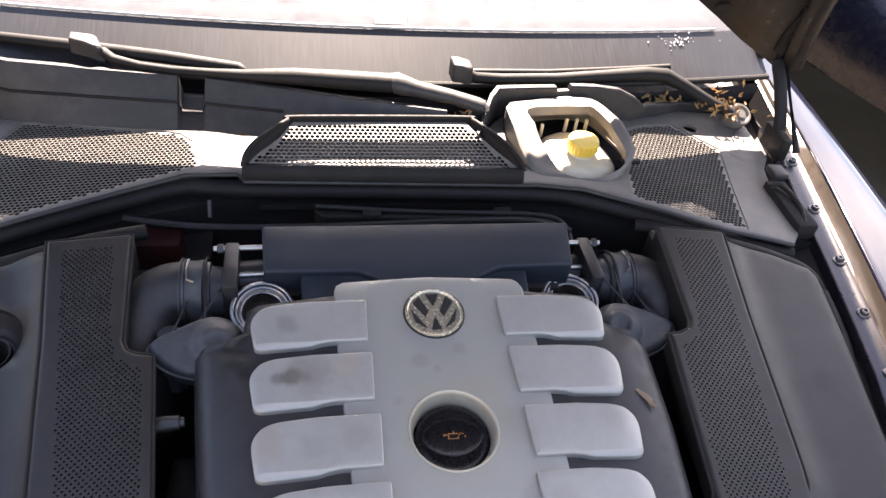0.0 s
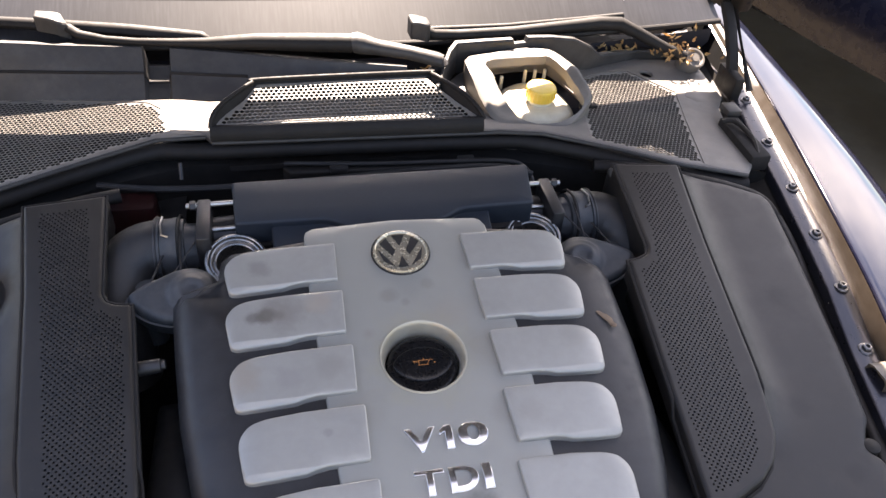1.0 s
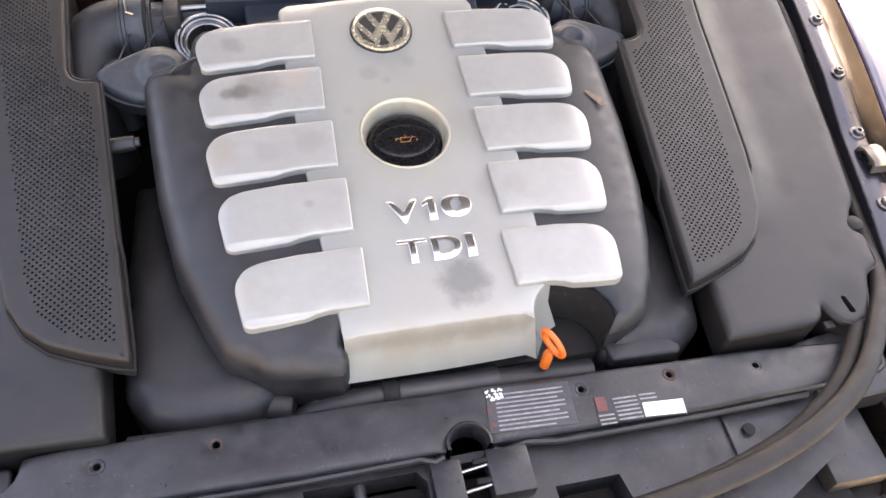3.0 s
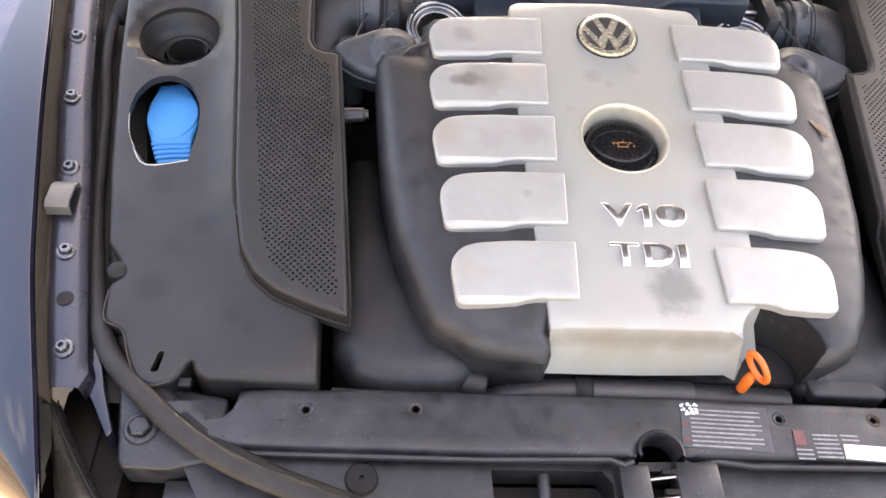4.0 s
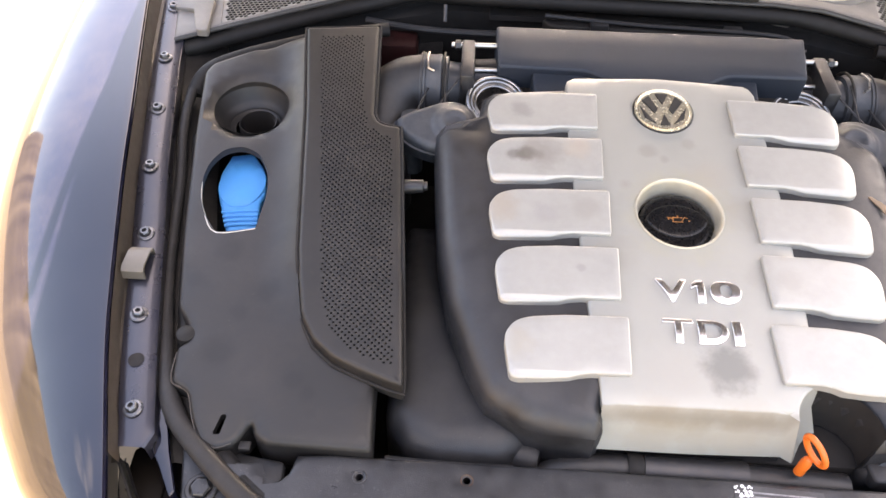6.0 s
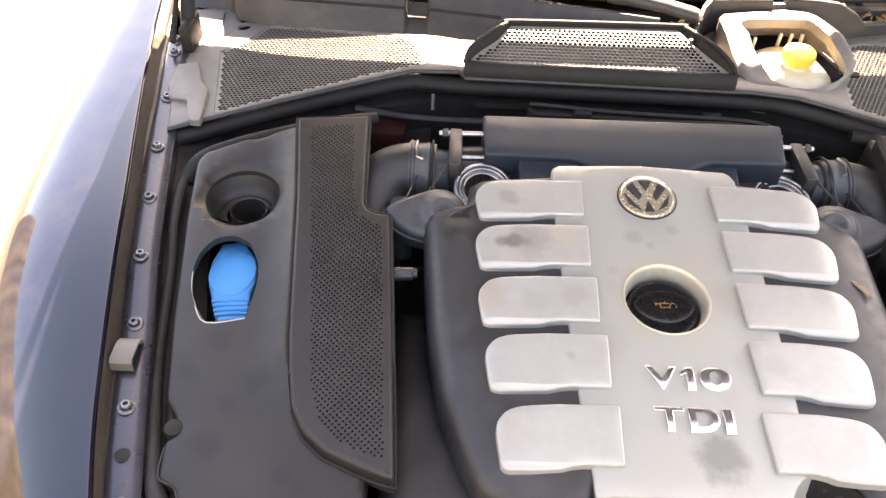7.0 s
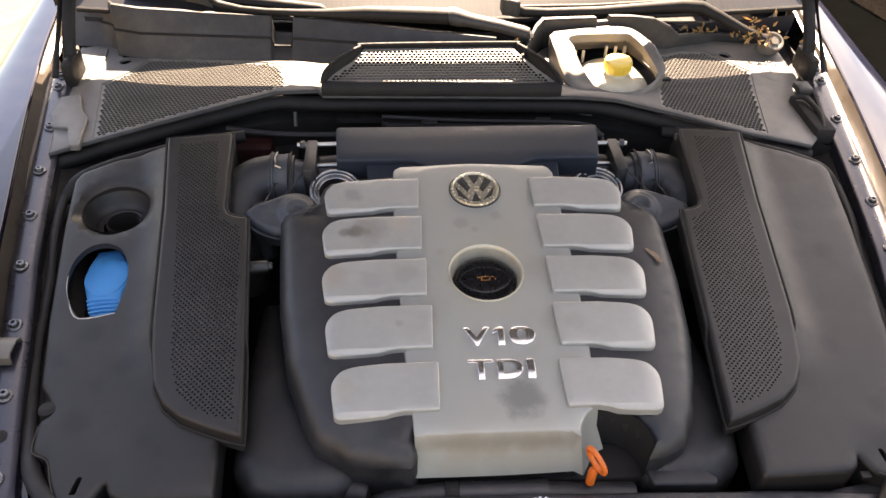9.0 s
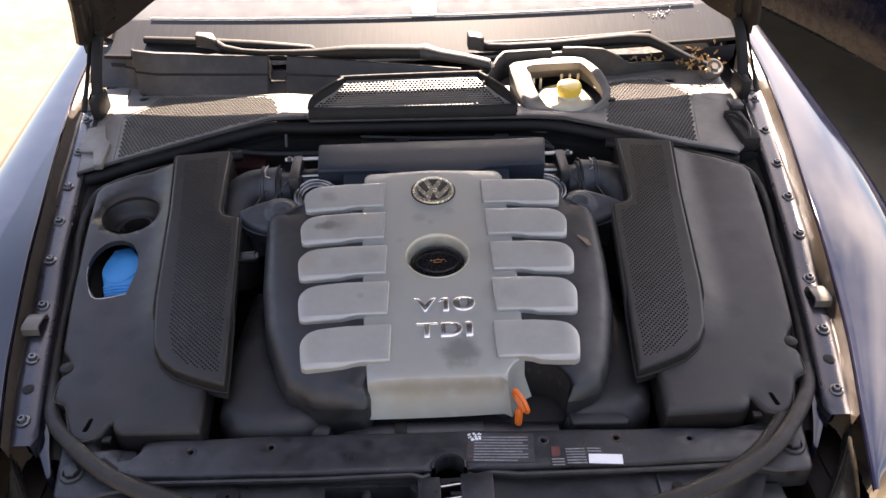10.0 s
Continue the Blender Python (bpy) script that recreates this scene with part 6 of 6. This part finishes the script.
    for c in ((-0.53, 0.55, 0.78), (0.52, 0.57, 0.78)):
        bm = block(bmesh.new(), c, (0.42, 0.36, 0.01), bevel=0)
        part("air_box_floor", bm, M_DEEP, th)
    bm = block(bmesh.new(), (XC, 0.79, 0.835), (1.62, 0.30, 0.02), bevel=0)
    part("wiper_trough", bm, M_TROUGH, th, "blue painted trough below the windscreen")
    return th


COWL = build_cowl()


def build_reservoir():
    th = thing("fluid_reservoir", (0.325, 0.59, 0.80), "milky fluid reservoir with a yellow screw cap", "reservoir")
    out = rounded([(0.254, 0.560), (0.262, 0.640), (0.31, 0.664), (0.368, 0.650), (0.386, 0.60), (0.390, 0.540), (0.342, 0.512), (0.285, 0.516)], 0.02, 4)

    def zf(x, y, d):
        r = 0.02
        return 0.902 - (r - math.sqrt(max(0.0, r * r - (r - min(d, r)) ** 2)))
    part("tank", shell(out, zf, step=0.012, rings=(0.001, 0.004, 0.010, 0.018), skirt=0.08), M_TANK, th)
    c = Matrix.Translation((0.327, 0.580, 0.905))
    part("neck", lathe(bmesh.new(), [(0.023, -0.01), (0.023, 0.014)], c, 28), M_TANK, th)
    bm = bmesh.new()
    prof = [(0.026, 0.004), (0.0275, 0.006), (0.0275, 0.025), (0.0265, 0.0275), (0.023, 0.0285), (0.0, 0.0285)]
    lathe(bm, prof, c, 40)
    cap = part("screw_cap", bm, M_YELLOW, th, "yellow screw cap")
    bm = bmesh.new()
    for k in range(24):
        a = 2 * math.pi * k / 24
        block(bm, (0.0276 * math.cos(a), 0.0276 * math.sin(a), 0.0155), (0.0010, 0.003, 0.016), c, 0)
    part("cap_ribs", bm, M_YELLOW, cap)
    for x in (0.255, 0.272, 0.325, 0.345, 0.365):
        bm = block(bmesh.new(), (x, 0.674 if x > 0.3 else 0.655, 0.900), (0.006, 0.006, 0.028), bevel=0.001)
        part("tank_rib", bm, M_TANK, th)


build_reservoir()


# ---- wipers and windscreen ----
def glass_y(x):
    return 0.772 + 0.075 * (x / 0.75) ** 2


def glass_at(x, t):
    """A place on the windscreen, t metres up the slope."""
    return (x * (1 - 0.10 * t), glass_y(x) + 0.88 * t, 0.960 + 0.012 * (1 - (x / 0.75) ** 2) + 0.475 * t)


def build_windscreen():
    th = thing("windscreen", (XC, 0.85, 0.93), "dusty raked windscreen with a black border", "windscreen")
    xs = [-0.80 + 0.05 * i for i in range(33)]
    for name, t0, t1, mat in (("glass_border", -0.042, 0.068, M_FRIT), ("glass_pane", 0.068, 0.95, M_GLASS)):
        rows = [[glass_at(x, t0 + (t1 - t0) * k / 6) for x in xs] for k in range(7)]
        ob = part(name, loft(bmesh.new(), rows), mat, th, "black border streaked with dust" if mat is M_FRIT else "")
        if mat is M_GLASS:
            ob.visible_shadow = False
    part("lower_trim", tube(bmesh.new(), [(x, y - 0.004, z - 0.004) for x, y, z in (glass_at(x, -0.042) for x in xs)], 0.006, 8), M_RUBBER, th)
    part("scuttle_plate", loft(bmesh.new(), [[(x, glass_y(x) - 0.028, 0.912) for x in xs], [(x, glass_y(x) - 0.028, 0.88) for x in xs], [(x, glass_y(x) + 0.03, 0.80) for x in xs]]), M_TROUGH, th)
    for sx in (-1, 1):
        line = [glass_at(sx * 0.80, t) for t in (0, 0.2, 0.5, 0.95)]
        part("side_trim", tube(bmesh.new(), line, 0.013, 8), M_RUBBER, th)
    # pale tube on the glass stands in for the dashboard's bright edge
    part("border_line", tube(bmesh.new(), [Vector(glass_at(x, 0.072)) + Vector((0, -0.001, 0.002)) for x in xs[2:-2]], 0.0028, 6), M_LINE, th, "pale line above the border, painted in for the bright dashboard edge")
    # sticker behind the glass edge
    a, b, c, d = glass_at(-0.030, 0.082), glass_at(0.030, 0.082), glass_at(0.030, 0.118), glass_at(-0.030, 0.118)
    bm = bmesh.new()
    up = Vector((0, -0.0012, 0.0022))
    lo = [bm.verts.new(Vector(p) + up * 0.3) for p in (a, b, c, d)]
    hi = [bm.verts.new(Vector(p) + up) for p in (a, b, c, d)]
    bm.faces.new(hi)
    for k in range(4):
        bm.faces.new((lo[k], lo[(k + 1) % 4], hi[(k + 1) % 4], hi[k]))
    part("sensor_patch", bm, M_WHITE, th, "pale patch at the glass edge", smooth=False)
    # scattered scratches and dust near the passenger corner
    bm = bmesh.new()
    random.seed(9)
    for k in range(45):
        x, t = random.gauss(0.60, 0.03), random.gauss(0.045, 0.009)
        p = Vector(glass_at(x, t)) + Vector((0, -0.0008, 0.0015))
        bmesh.ops.create_icosphere(bm, subdivisions=1, radius=0.0007 + 0.0012 * random.random(), matrix=Matrix.Translation(p))
    tagged(part("bug_spots", bm, M_WHITE, th, "pale dried specks"), kind="stuff")
    # dashboard below
    dash = thing("dashboard", (XC, 1.25, 0.80), "pale grey sunlit dashboard below the windscreen", "dashboard")
    rows = []
    for t, dz in ((0.02, -0.028), (0.062, -0.022), (0.070, -0.008), (0.100, -0.012), (0.12, -0.020), (0.3, -0.07), (0.5, -0.16), (0.62, -0.30), (0.66, -0.5)):
        rows.append([(x, glass_at(x, t)[1], glass_at(x, t)[2] + dz) for x in [-0.76 + 0.076 * i for i in range(21)]])
    part("dash_top", loft(bmesh.new(), rows), M_DASH, dash)
    bm = bmesh.new()
    for i in range(46):
        x = -0.70 + 0.031 * i
        p = glass_at(x, 0.078)
        block(bm, (p[0], p[1], p[2] - 0.006), (0.002, 0.008, 0.004), bevel=0)
    part("vent_teeth", bm, M_RUBBER, dash)
    out = [glass_at(0.20 + 0.13 * math.cos(a), 0.34 + 0.18 * math.sin(a)) for a in [2 * math.pi * k / 40 for k in range(41)]]
    part("speaker_ring", tube(bmesh.new(), [(x, y, z - 0.075 - 0.07 * max(0, (y - 1.0))) for x, y, z in out], 0.005, 8, False), M_RUBBER, dash)


build_windscreen()


def build_wipers():
    th = thing("wiper", (0.13, 0.62, 0.94), "dusty black wiper arm lying along the windscreen foot", "wiper", "wipers")
    arm = [(-0.505, 0.766, 0.980), (-0.485, 0.748, 0.975), (-0.44, 0.735, 0.971), (-0.387, 0.723, 0.971), (-0.320, 0.712, 0.973), (-0.266, 0.704, 0.975), (-0.220, 0.699, 0.977), (-0.181, 0.694, 0.980), (-0.105, 0.683, 0.982), (-0.012, 0.676, 0.981)]
    part("arm", tube(bmesh.new(), arm, [0.009, 0.009, 0.0075, 0.0075, 0.0085, 0.0105, 0.0145, 0.0165, 0.0185, 0.0195], 14, flat=0.85), M_RUBBER, th)
    root = [(-0.010, 0.676, 0.981), (-0.004, 0.675, 0.982), (0.010, 0.672, 0.979), (0.03, 0.666, 0.977), (0.09, 0.650, 0.972), (0.135, 0.630, 0.968), (0.146, 0.626, 0.966)]
    part("pivot_cover", tube(bmesh.new(), root, [0.0205, 0.0215, 0.0205, 0.0165, 0.0145, 0.0150, 0.0135], 16, flat=0.85), M_COWLDARK, th, "dusty grey pivot cover")
    bm = lathe(bmesh.new(), [(0.013, -0.045), (0.0135, 0.0), (0.011, 0.006), (0.0, 0.008)], axis_pose((0.146, 0.632, 0.959), (0.3, -0.3, 0.8)), 18)
    part("pivot_nut", bm, M_METAL, th)
    clip = [(-0.562, 0.802), (-0.517, 0.793), (-0.505, 0.766), (-0.500, 0.758), (-0.520, 0.758), (-0.560, 0.776)]
    bm = slab(rounded(clip, 0.005, 3), lambda x, y: 0.998 - 0.35 * max(0.0, x + 0.525), 0.028, 0.004, step=0.01)
    part("blade_clip", bm, M_COWLDARK, th, "dusty dark grey blade clip")
    blade = [(-0.700, 0.832, 0.968), (-0.560, 0.798, 0.972), (-0.40, 0.764, 0.972), (-0.275, 0.733, 0.972), (-0.262, 0.728, 0.970)]
    part("blade", tube(bmesh.new(), blade, [0.010, 0.012, 0.013, 0.011, 0.004], 10, flat=0.9), M_RUBBER, th)
    th = thing("wiper", (0.66, 0.70, 0.88), "dusty black wiper arm lying along the windscreen foot", "wiper", "wipers")
    rod = [(0.118, 0.732, 0.980), (0.150, 0.728, 0.967), (0.20, 0.730, 0.964), (0.31, 0.735, 0.964), (0.426, 0.752, 0.964), (0.500, 0.766, 0.962), (0.548, 0.770, 0.957), (0.59, 0.757, 0.941), (0.645, 0.740, 0.917), (0.692, 0.730, 0.899)]
    part("arm", tube(bmesh.new(), rod, [0.012, 0.0105, 0.0105, 0.0115, 0.0130, 0.0150, 0.0160, 0.0135, 0.012, 0.0125], 14, flat=0.9), M_RUBBER, th)
    clip = [(0.100, 0.742), (0.138, 0.738), (0.140, 0.712), (0.132, 0.702), (0.102, 0.706)]
    bm = slab(rounded(clip, 0.004, 3), lambda x, y: 1.003 - 0.25 * max(0.0, x - 0.115), 0.034, 0.004, step=0.01)
    part("blade_clip", bm, M_COWLDARK, th, "dusty dark grey blade clip")
    part("blade", tube(bmesh.new(), [(0.14, 0.752, 0.964), (0.30, 0.757, 0.964), (0.46, 0.775, 0.965), (0.56, 0.790, 0.965)], 0.007, 10), M_RUBBER, th)
    ax = axis_pose((0.712, 0.728, 0.893), (0.1, -0.55, 0.8))
    bm = lathe(bmesh.new(), [(0.024, -0.03), (0.024, 0.006), (0.022, 0.010), (0.018, 0.010), (0.016, 0.007), (0.010, 0.007), (0.009, 0.011), (0.0, 0.011)], ax, 28)
    part("pivot_cap", bm, M_COWL, th, "dusty ringed pivot cap")


build_wipers()


def build_leaves():
    bm = bmesh.new()
    random.seed(12)
    for k in range(150):
        if k < 95:
            c = Vector((random.gauss(0.672, 0.030), random.gauss(0.748, 0.022), 0.895 + abs(random.gauss(0, 0.016))))
        elif k < 130:
            c = Vector((random.uniform(0.50, 0.60), 0.772 + random.gauss(0, 0.008), 0.897 + abs(random.gauss(0, 0.006))))
        else:
            c = Vector((random.uniform(-0.05, 0.15), 0.655 + random.gauss(0, 0.005), 0.930 + random.gauss(0, 0.003)))
        m = Matrix.Translation(c) @ Euler([random.uniform(-1.2, 1.2) for _ in range(2)] + [random.uniform(0, 6.3)]).to_matrix().to_4x4()
        ln, w = random.uniform(0.008, 0.022), random.uniform(0.003, 0.008)
        v = [bm.verts.new(m @ Vector(p)) for p in ((-ln / 2, 0, 0), (-ln * 0.1, w / 2, 0.002), (ln / 2, 0, 0.003), (-ln * 0.1, -w / 2, 0.002), (0, 0, -0.0015))]
        for a, b in ((0, 1), (1, 2), (2, 3), (3, 0)):
            bm.faces.new((v[a], v[b], v[4]))
    solo("dry_leaves", bm, M_LEAF, "dry brown leaf litter caught in the cowl corner", "leaf litter", kind="stuff", smooth=False)


build_leaves()


def build_lip_sliver():
    # tan strip painted in for a sunlit sliver along the lip
    bm = slab([(-0.432, 0.500), (-0.371, 0.521), (-0.352, 0.523), (-0.347, 0.514), (-0.372, 0.511)], lambda x, y: tray_z(x) - 0.004, 0.002, 0.0005, step=0.01)
    solo("lip_sliver", bm, M_LEAF, "tan strip along the cowl lip, painted in for a sunlit sliver", "grass blade")


build_lip_sliver()


def build_cables():
    th = thing("wiring_loom", (0, 0.47, 0.84), "black wiring loom and duct along the bulkhead", "wiring")
    bm = bmesh.new()
    out = [(-0.155, 0.470), (-0.14, 0.448), (0.15, 0.440), (0.245, 0.425), (0.252, 0.442), (0.20, 0.462)]
    slab(rounded(out, 0.008, 3), 0.868, 0.03, 0.004, step=0.02, bm=bm)
    part("loom_duct", bm, M_RUBBER, th)
    part("loom", tube(bmesh.new(), spline([(-0.45, 0.476, 0.846), (-0.36, 0.456, 0.846), (-0.25, 0.444, 0.850), (-0.10, 0.434, 0.860), (0.05, 0.432, 0.868), (0.20, 0.430, 0.870), (0.27, 0.41, 0.862)], 5), 0.0055, 8), M_HOSE, th)
    part("thin_cable", tube(bmesh.new(), spline([(-0.15, 0.462, 0.878), (0.0, 0.452, 0.874), (0.12, 0.446, 0.874), (0.23, 0.44, 0.872), (0.262, 0.42, 0.866), (0.27, 0.395, 0.85)], 5), 0.0035, 8), M_HOSE, th)
    part("duct_stay", tube(bmesh.new(), [(-0.315, 0.470, 0.885), (-0.315, 0.455, 0.862)], 0.0035, 8), M_METAL, th)
    for x in (-0.06, 0.16):
        bm = block(bmesh.new(), (x, 0.452, 0.869), (0.03, 0.018, 0.012), bevel=0.002)
        part("loom_clip", bm, M_HOSE, th)


build_cables()


# ---- bonnet, held open ----
def build_bonnet():
    th = thing("open_bonnet", (XC, 0.68, 1.0), "raised bonnet seen from below, dusty underside", "bonnet")
    prof = [(0.0, 0.849, 1.240), (0.25, 0.849, 1.236), (0.38, 0.846, 1.196), (0.51, 0.825, 1.140), (0.63, 0.816, 1.085), (0.69, 0.801, 1.038), (0.74, 0.776, 1.016), (0.82, 0.757, 0.967)]
    us = [-1 + k / 15 for k in range(31)]

    def edge(u, k, off):
        x = abs(u) * 0.82
        y0 = float(np.interp(x, [p[0] for p in prof], [p[1] for p in prof]))
        z = float(np.interp(x, [p[0] for p in prof], [p[2] for p in prof]))
        w = float(np.interp(k, [0, 0.2, 0.45, 0.66, 0.91, 1], [0.99, 0.946, 0.868, 0.788, 0.684, 0.622]))
        bow = 0.10 * math.sin(math.pi * min(1, k)) * 0.4
        return (XC + math.copysign(x * w, u), y0 - (y0 - 0.13) * k + bow + off * 0.86, z * (1 - k) + (1.15 - 0.02 * u * u) * k + 1.02 * k * 0.98 + off * 0.5)
    ks = [0, 0.03, 0.08, 0.2, 0.32, 0.45, 0.56, 0.66, 0.75, 0.83, 0.91, 0.96, 1.0]
    skin = [[edge(u, k, 0.022) for u in us] for k in ks]
    under = [[edge(u, k, 0.0) for u in us] for k in ks]
    bm = bmesh.new()
    loft(bm, skin)
    part("outer_skin", bm, M_PAINT, th)
    bm = bmesh.new()
    loft(bm, under)
    for a, b in ((skin[0], under[0]), (skin[-1], under[-1]), ([r[0] for r in skin], [r[0] for r in under]), ([r[-1] for r in skin], [r[-1] for r in under])):
        loft(bm, [a, b])
    part("inner_panel", bm, M_BONNET, th, "brownish dusty inner panel")
    mat_rows = [[edge(u * 0.84, k, -0.010 - (0.006 if 0.14 < k < 0.9 and abs(u) < 0.95 else 0.0)) for u in us] for k in (0.13, 0.16, 0.3, 0.5, 0.7, 0.88, 0.92)]
    part("insulation_mat", loft(bmesh.new(), mat_rows), M_MAT, th, "black insulation mat")
    for s in (-1, 1):
        # corner stiffener and hinge
        c = [edge(s * u, k, -0.012) for u, k in ((0.985, 0.035), (0.97, 0.1), (0.95, 0.3), (0.93, 0.6))]
        part("corner_stiffener", tube(bmesh.new(), c, 0.022, 10, flat=0.7), M_BONNET, th)
        x = 0.757 if s > 0 else -0.778
        line = [(x, 0.635, 0.868), (x, 0.655, 0.92), (x - 0.002 * s, 0.70, 0.98), (x - 0.004 * s, 0.742, 1.03), (x - 0.01 * s, 0.70, 1.12)]
        part("hinge_arm", tube(bmesh.new(), spline(line, 4), 0.014, 8, flat=0.7), M_RUBBER, th, "black steel hinge arm")
        bm = block(bmesh.new(), (x - 0.004 * s, 0.640, 0.890), (0.022, 0.075, 0.05), bevel=0.006)
        part("hinge_base", bm, M_RUBBER, th, "black hinge base")
        part("gas_strut", tube(bmesh.new(), [(x + 0.02 * s, 0.60, 0.89), (x + 0.012 * s, 0.74, 1.02), (x - 0.03 * s, 0.52, 1.45)], 0.007, 10), M_RUBBER, th)
        for a in ((0.615, 0.872), (0.665, 0.885)):
            bm = lathe(bmesh.new(), [(0.009, 0), (0.009, 0.008), (0, 0.009)], Matrix.Translation((x, a[0], a[1])), 6)
            part("hinge_bolt", bm, M_METAL, th, smooth=False)
    bm = lathe(bmesh.new(), [(0.02, 0), (0.02, 0.002), (0, 0.002)], axis_pose(edge(0.80, 0.03, -0.003), (0, -0.86, -0.5)), 24, ry=0.55)
    part("drain_hole", bm, M_DEEP, th)


build_bonnet()


# ---- the neighbouring car ----
def build_neighbour():
    th = thing("neighbour_car", (2.6, 2.4, 0.0), "dark blue car parked alongside, in its own shade", "car")
    turn = Matrix.Translation((1.78, 2.26, 0)) @ pose(0, 0, 0, 0, 0, 18)
    prof = [(0.05, 0.30), (0.0, 0.34), (-0.02, 0.55), (0.0, 0.70), (0.03, 0.82), (0.10, 0.93), (0.20, 0.98), (0.36, 1.30), (0.48, 1.40), (0.9, 1.45), (1.3, 1.40), (1.42, 1.30), (1.6, 0.98), (1.75, 0.75), (1.78, 0.34)]
    rows = []
    for y in (-1.75, -1.6, -1.0, -0.4, 0.0, 0.6, 1.4, 2.2, 2.6):
        k = 0.55 if y < -1.7 else (0.62 if y < -0.3 else 1.0)
        rows.append([tuple(turn @ Vector((x, y, min(z, 0.3 + (z - 0.3) * k)))) for x, z in prof])
    part("body", loft(bmesh.new(), rows), M_NEIGHBOUR, th)
    bm = block(bmesh.new(), (0.89, 0.4, 0.30), (1.5, 4.0, 0.10), turn, 0.02)
    part("underbody", bm, M_DEEP, th)
    for y in (-1.15, 1.7):
        for x in (0.12, 1.66):
            bm = lathe(bmesh.new(), [(0.19, -0.1), (0.30, -0.1), (0.32, -0.07), (0.32, 0.07), (0.30, 0.1), (0.19, 0.1), (0.19, -0.1)], turn @ axis_pose((x, y, 0.32), (1, 0, 0)), 28)
            part("wheel", bm, M_TYRE, th)


build_neighbour()

# ---- pierced pieces, last ----
for s, owner in ((-1, SIDE_LEFT), (1, SIDE_RIGHT)):
    f = (lambda p: p) if s < 0 else mirrored
    bm = pierced(f(rounded(PERF_OUT, 0.004, 2)), f(PERF_HOLES), 0.0080, 0.00148, perf_z, 0.003, "round", 0.006, 0.029)
    part("perforated_panel", bm, M_SIDE, owner, "raised panel pierced with rows of small holes", smooth=False)
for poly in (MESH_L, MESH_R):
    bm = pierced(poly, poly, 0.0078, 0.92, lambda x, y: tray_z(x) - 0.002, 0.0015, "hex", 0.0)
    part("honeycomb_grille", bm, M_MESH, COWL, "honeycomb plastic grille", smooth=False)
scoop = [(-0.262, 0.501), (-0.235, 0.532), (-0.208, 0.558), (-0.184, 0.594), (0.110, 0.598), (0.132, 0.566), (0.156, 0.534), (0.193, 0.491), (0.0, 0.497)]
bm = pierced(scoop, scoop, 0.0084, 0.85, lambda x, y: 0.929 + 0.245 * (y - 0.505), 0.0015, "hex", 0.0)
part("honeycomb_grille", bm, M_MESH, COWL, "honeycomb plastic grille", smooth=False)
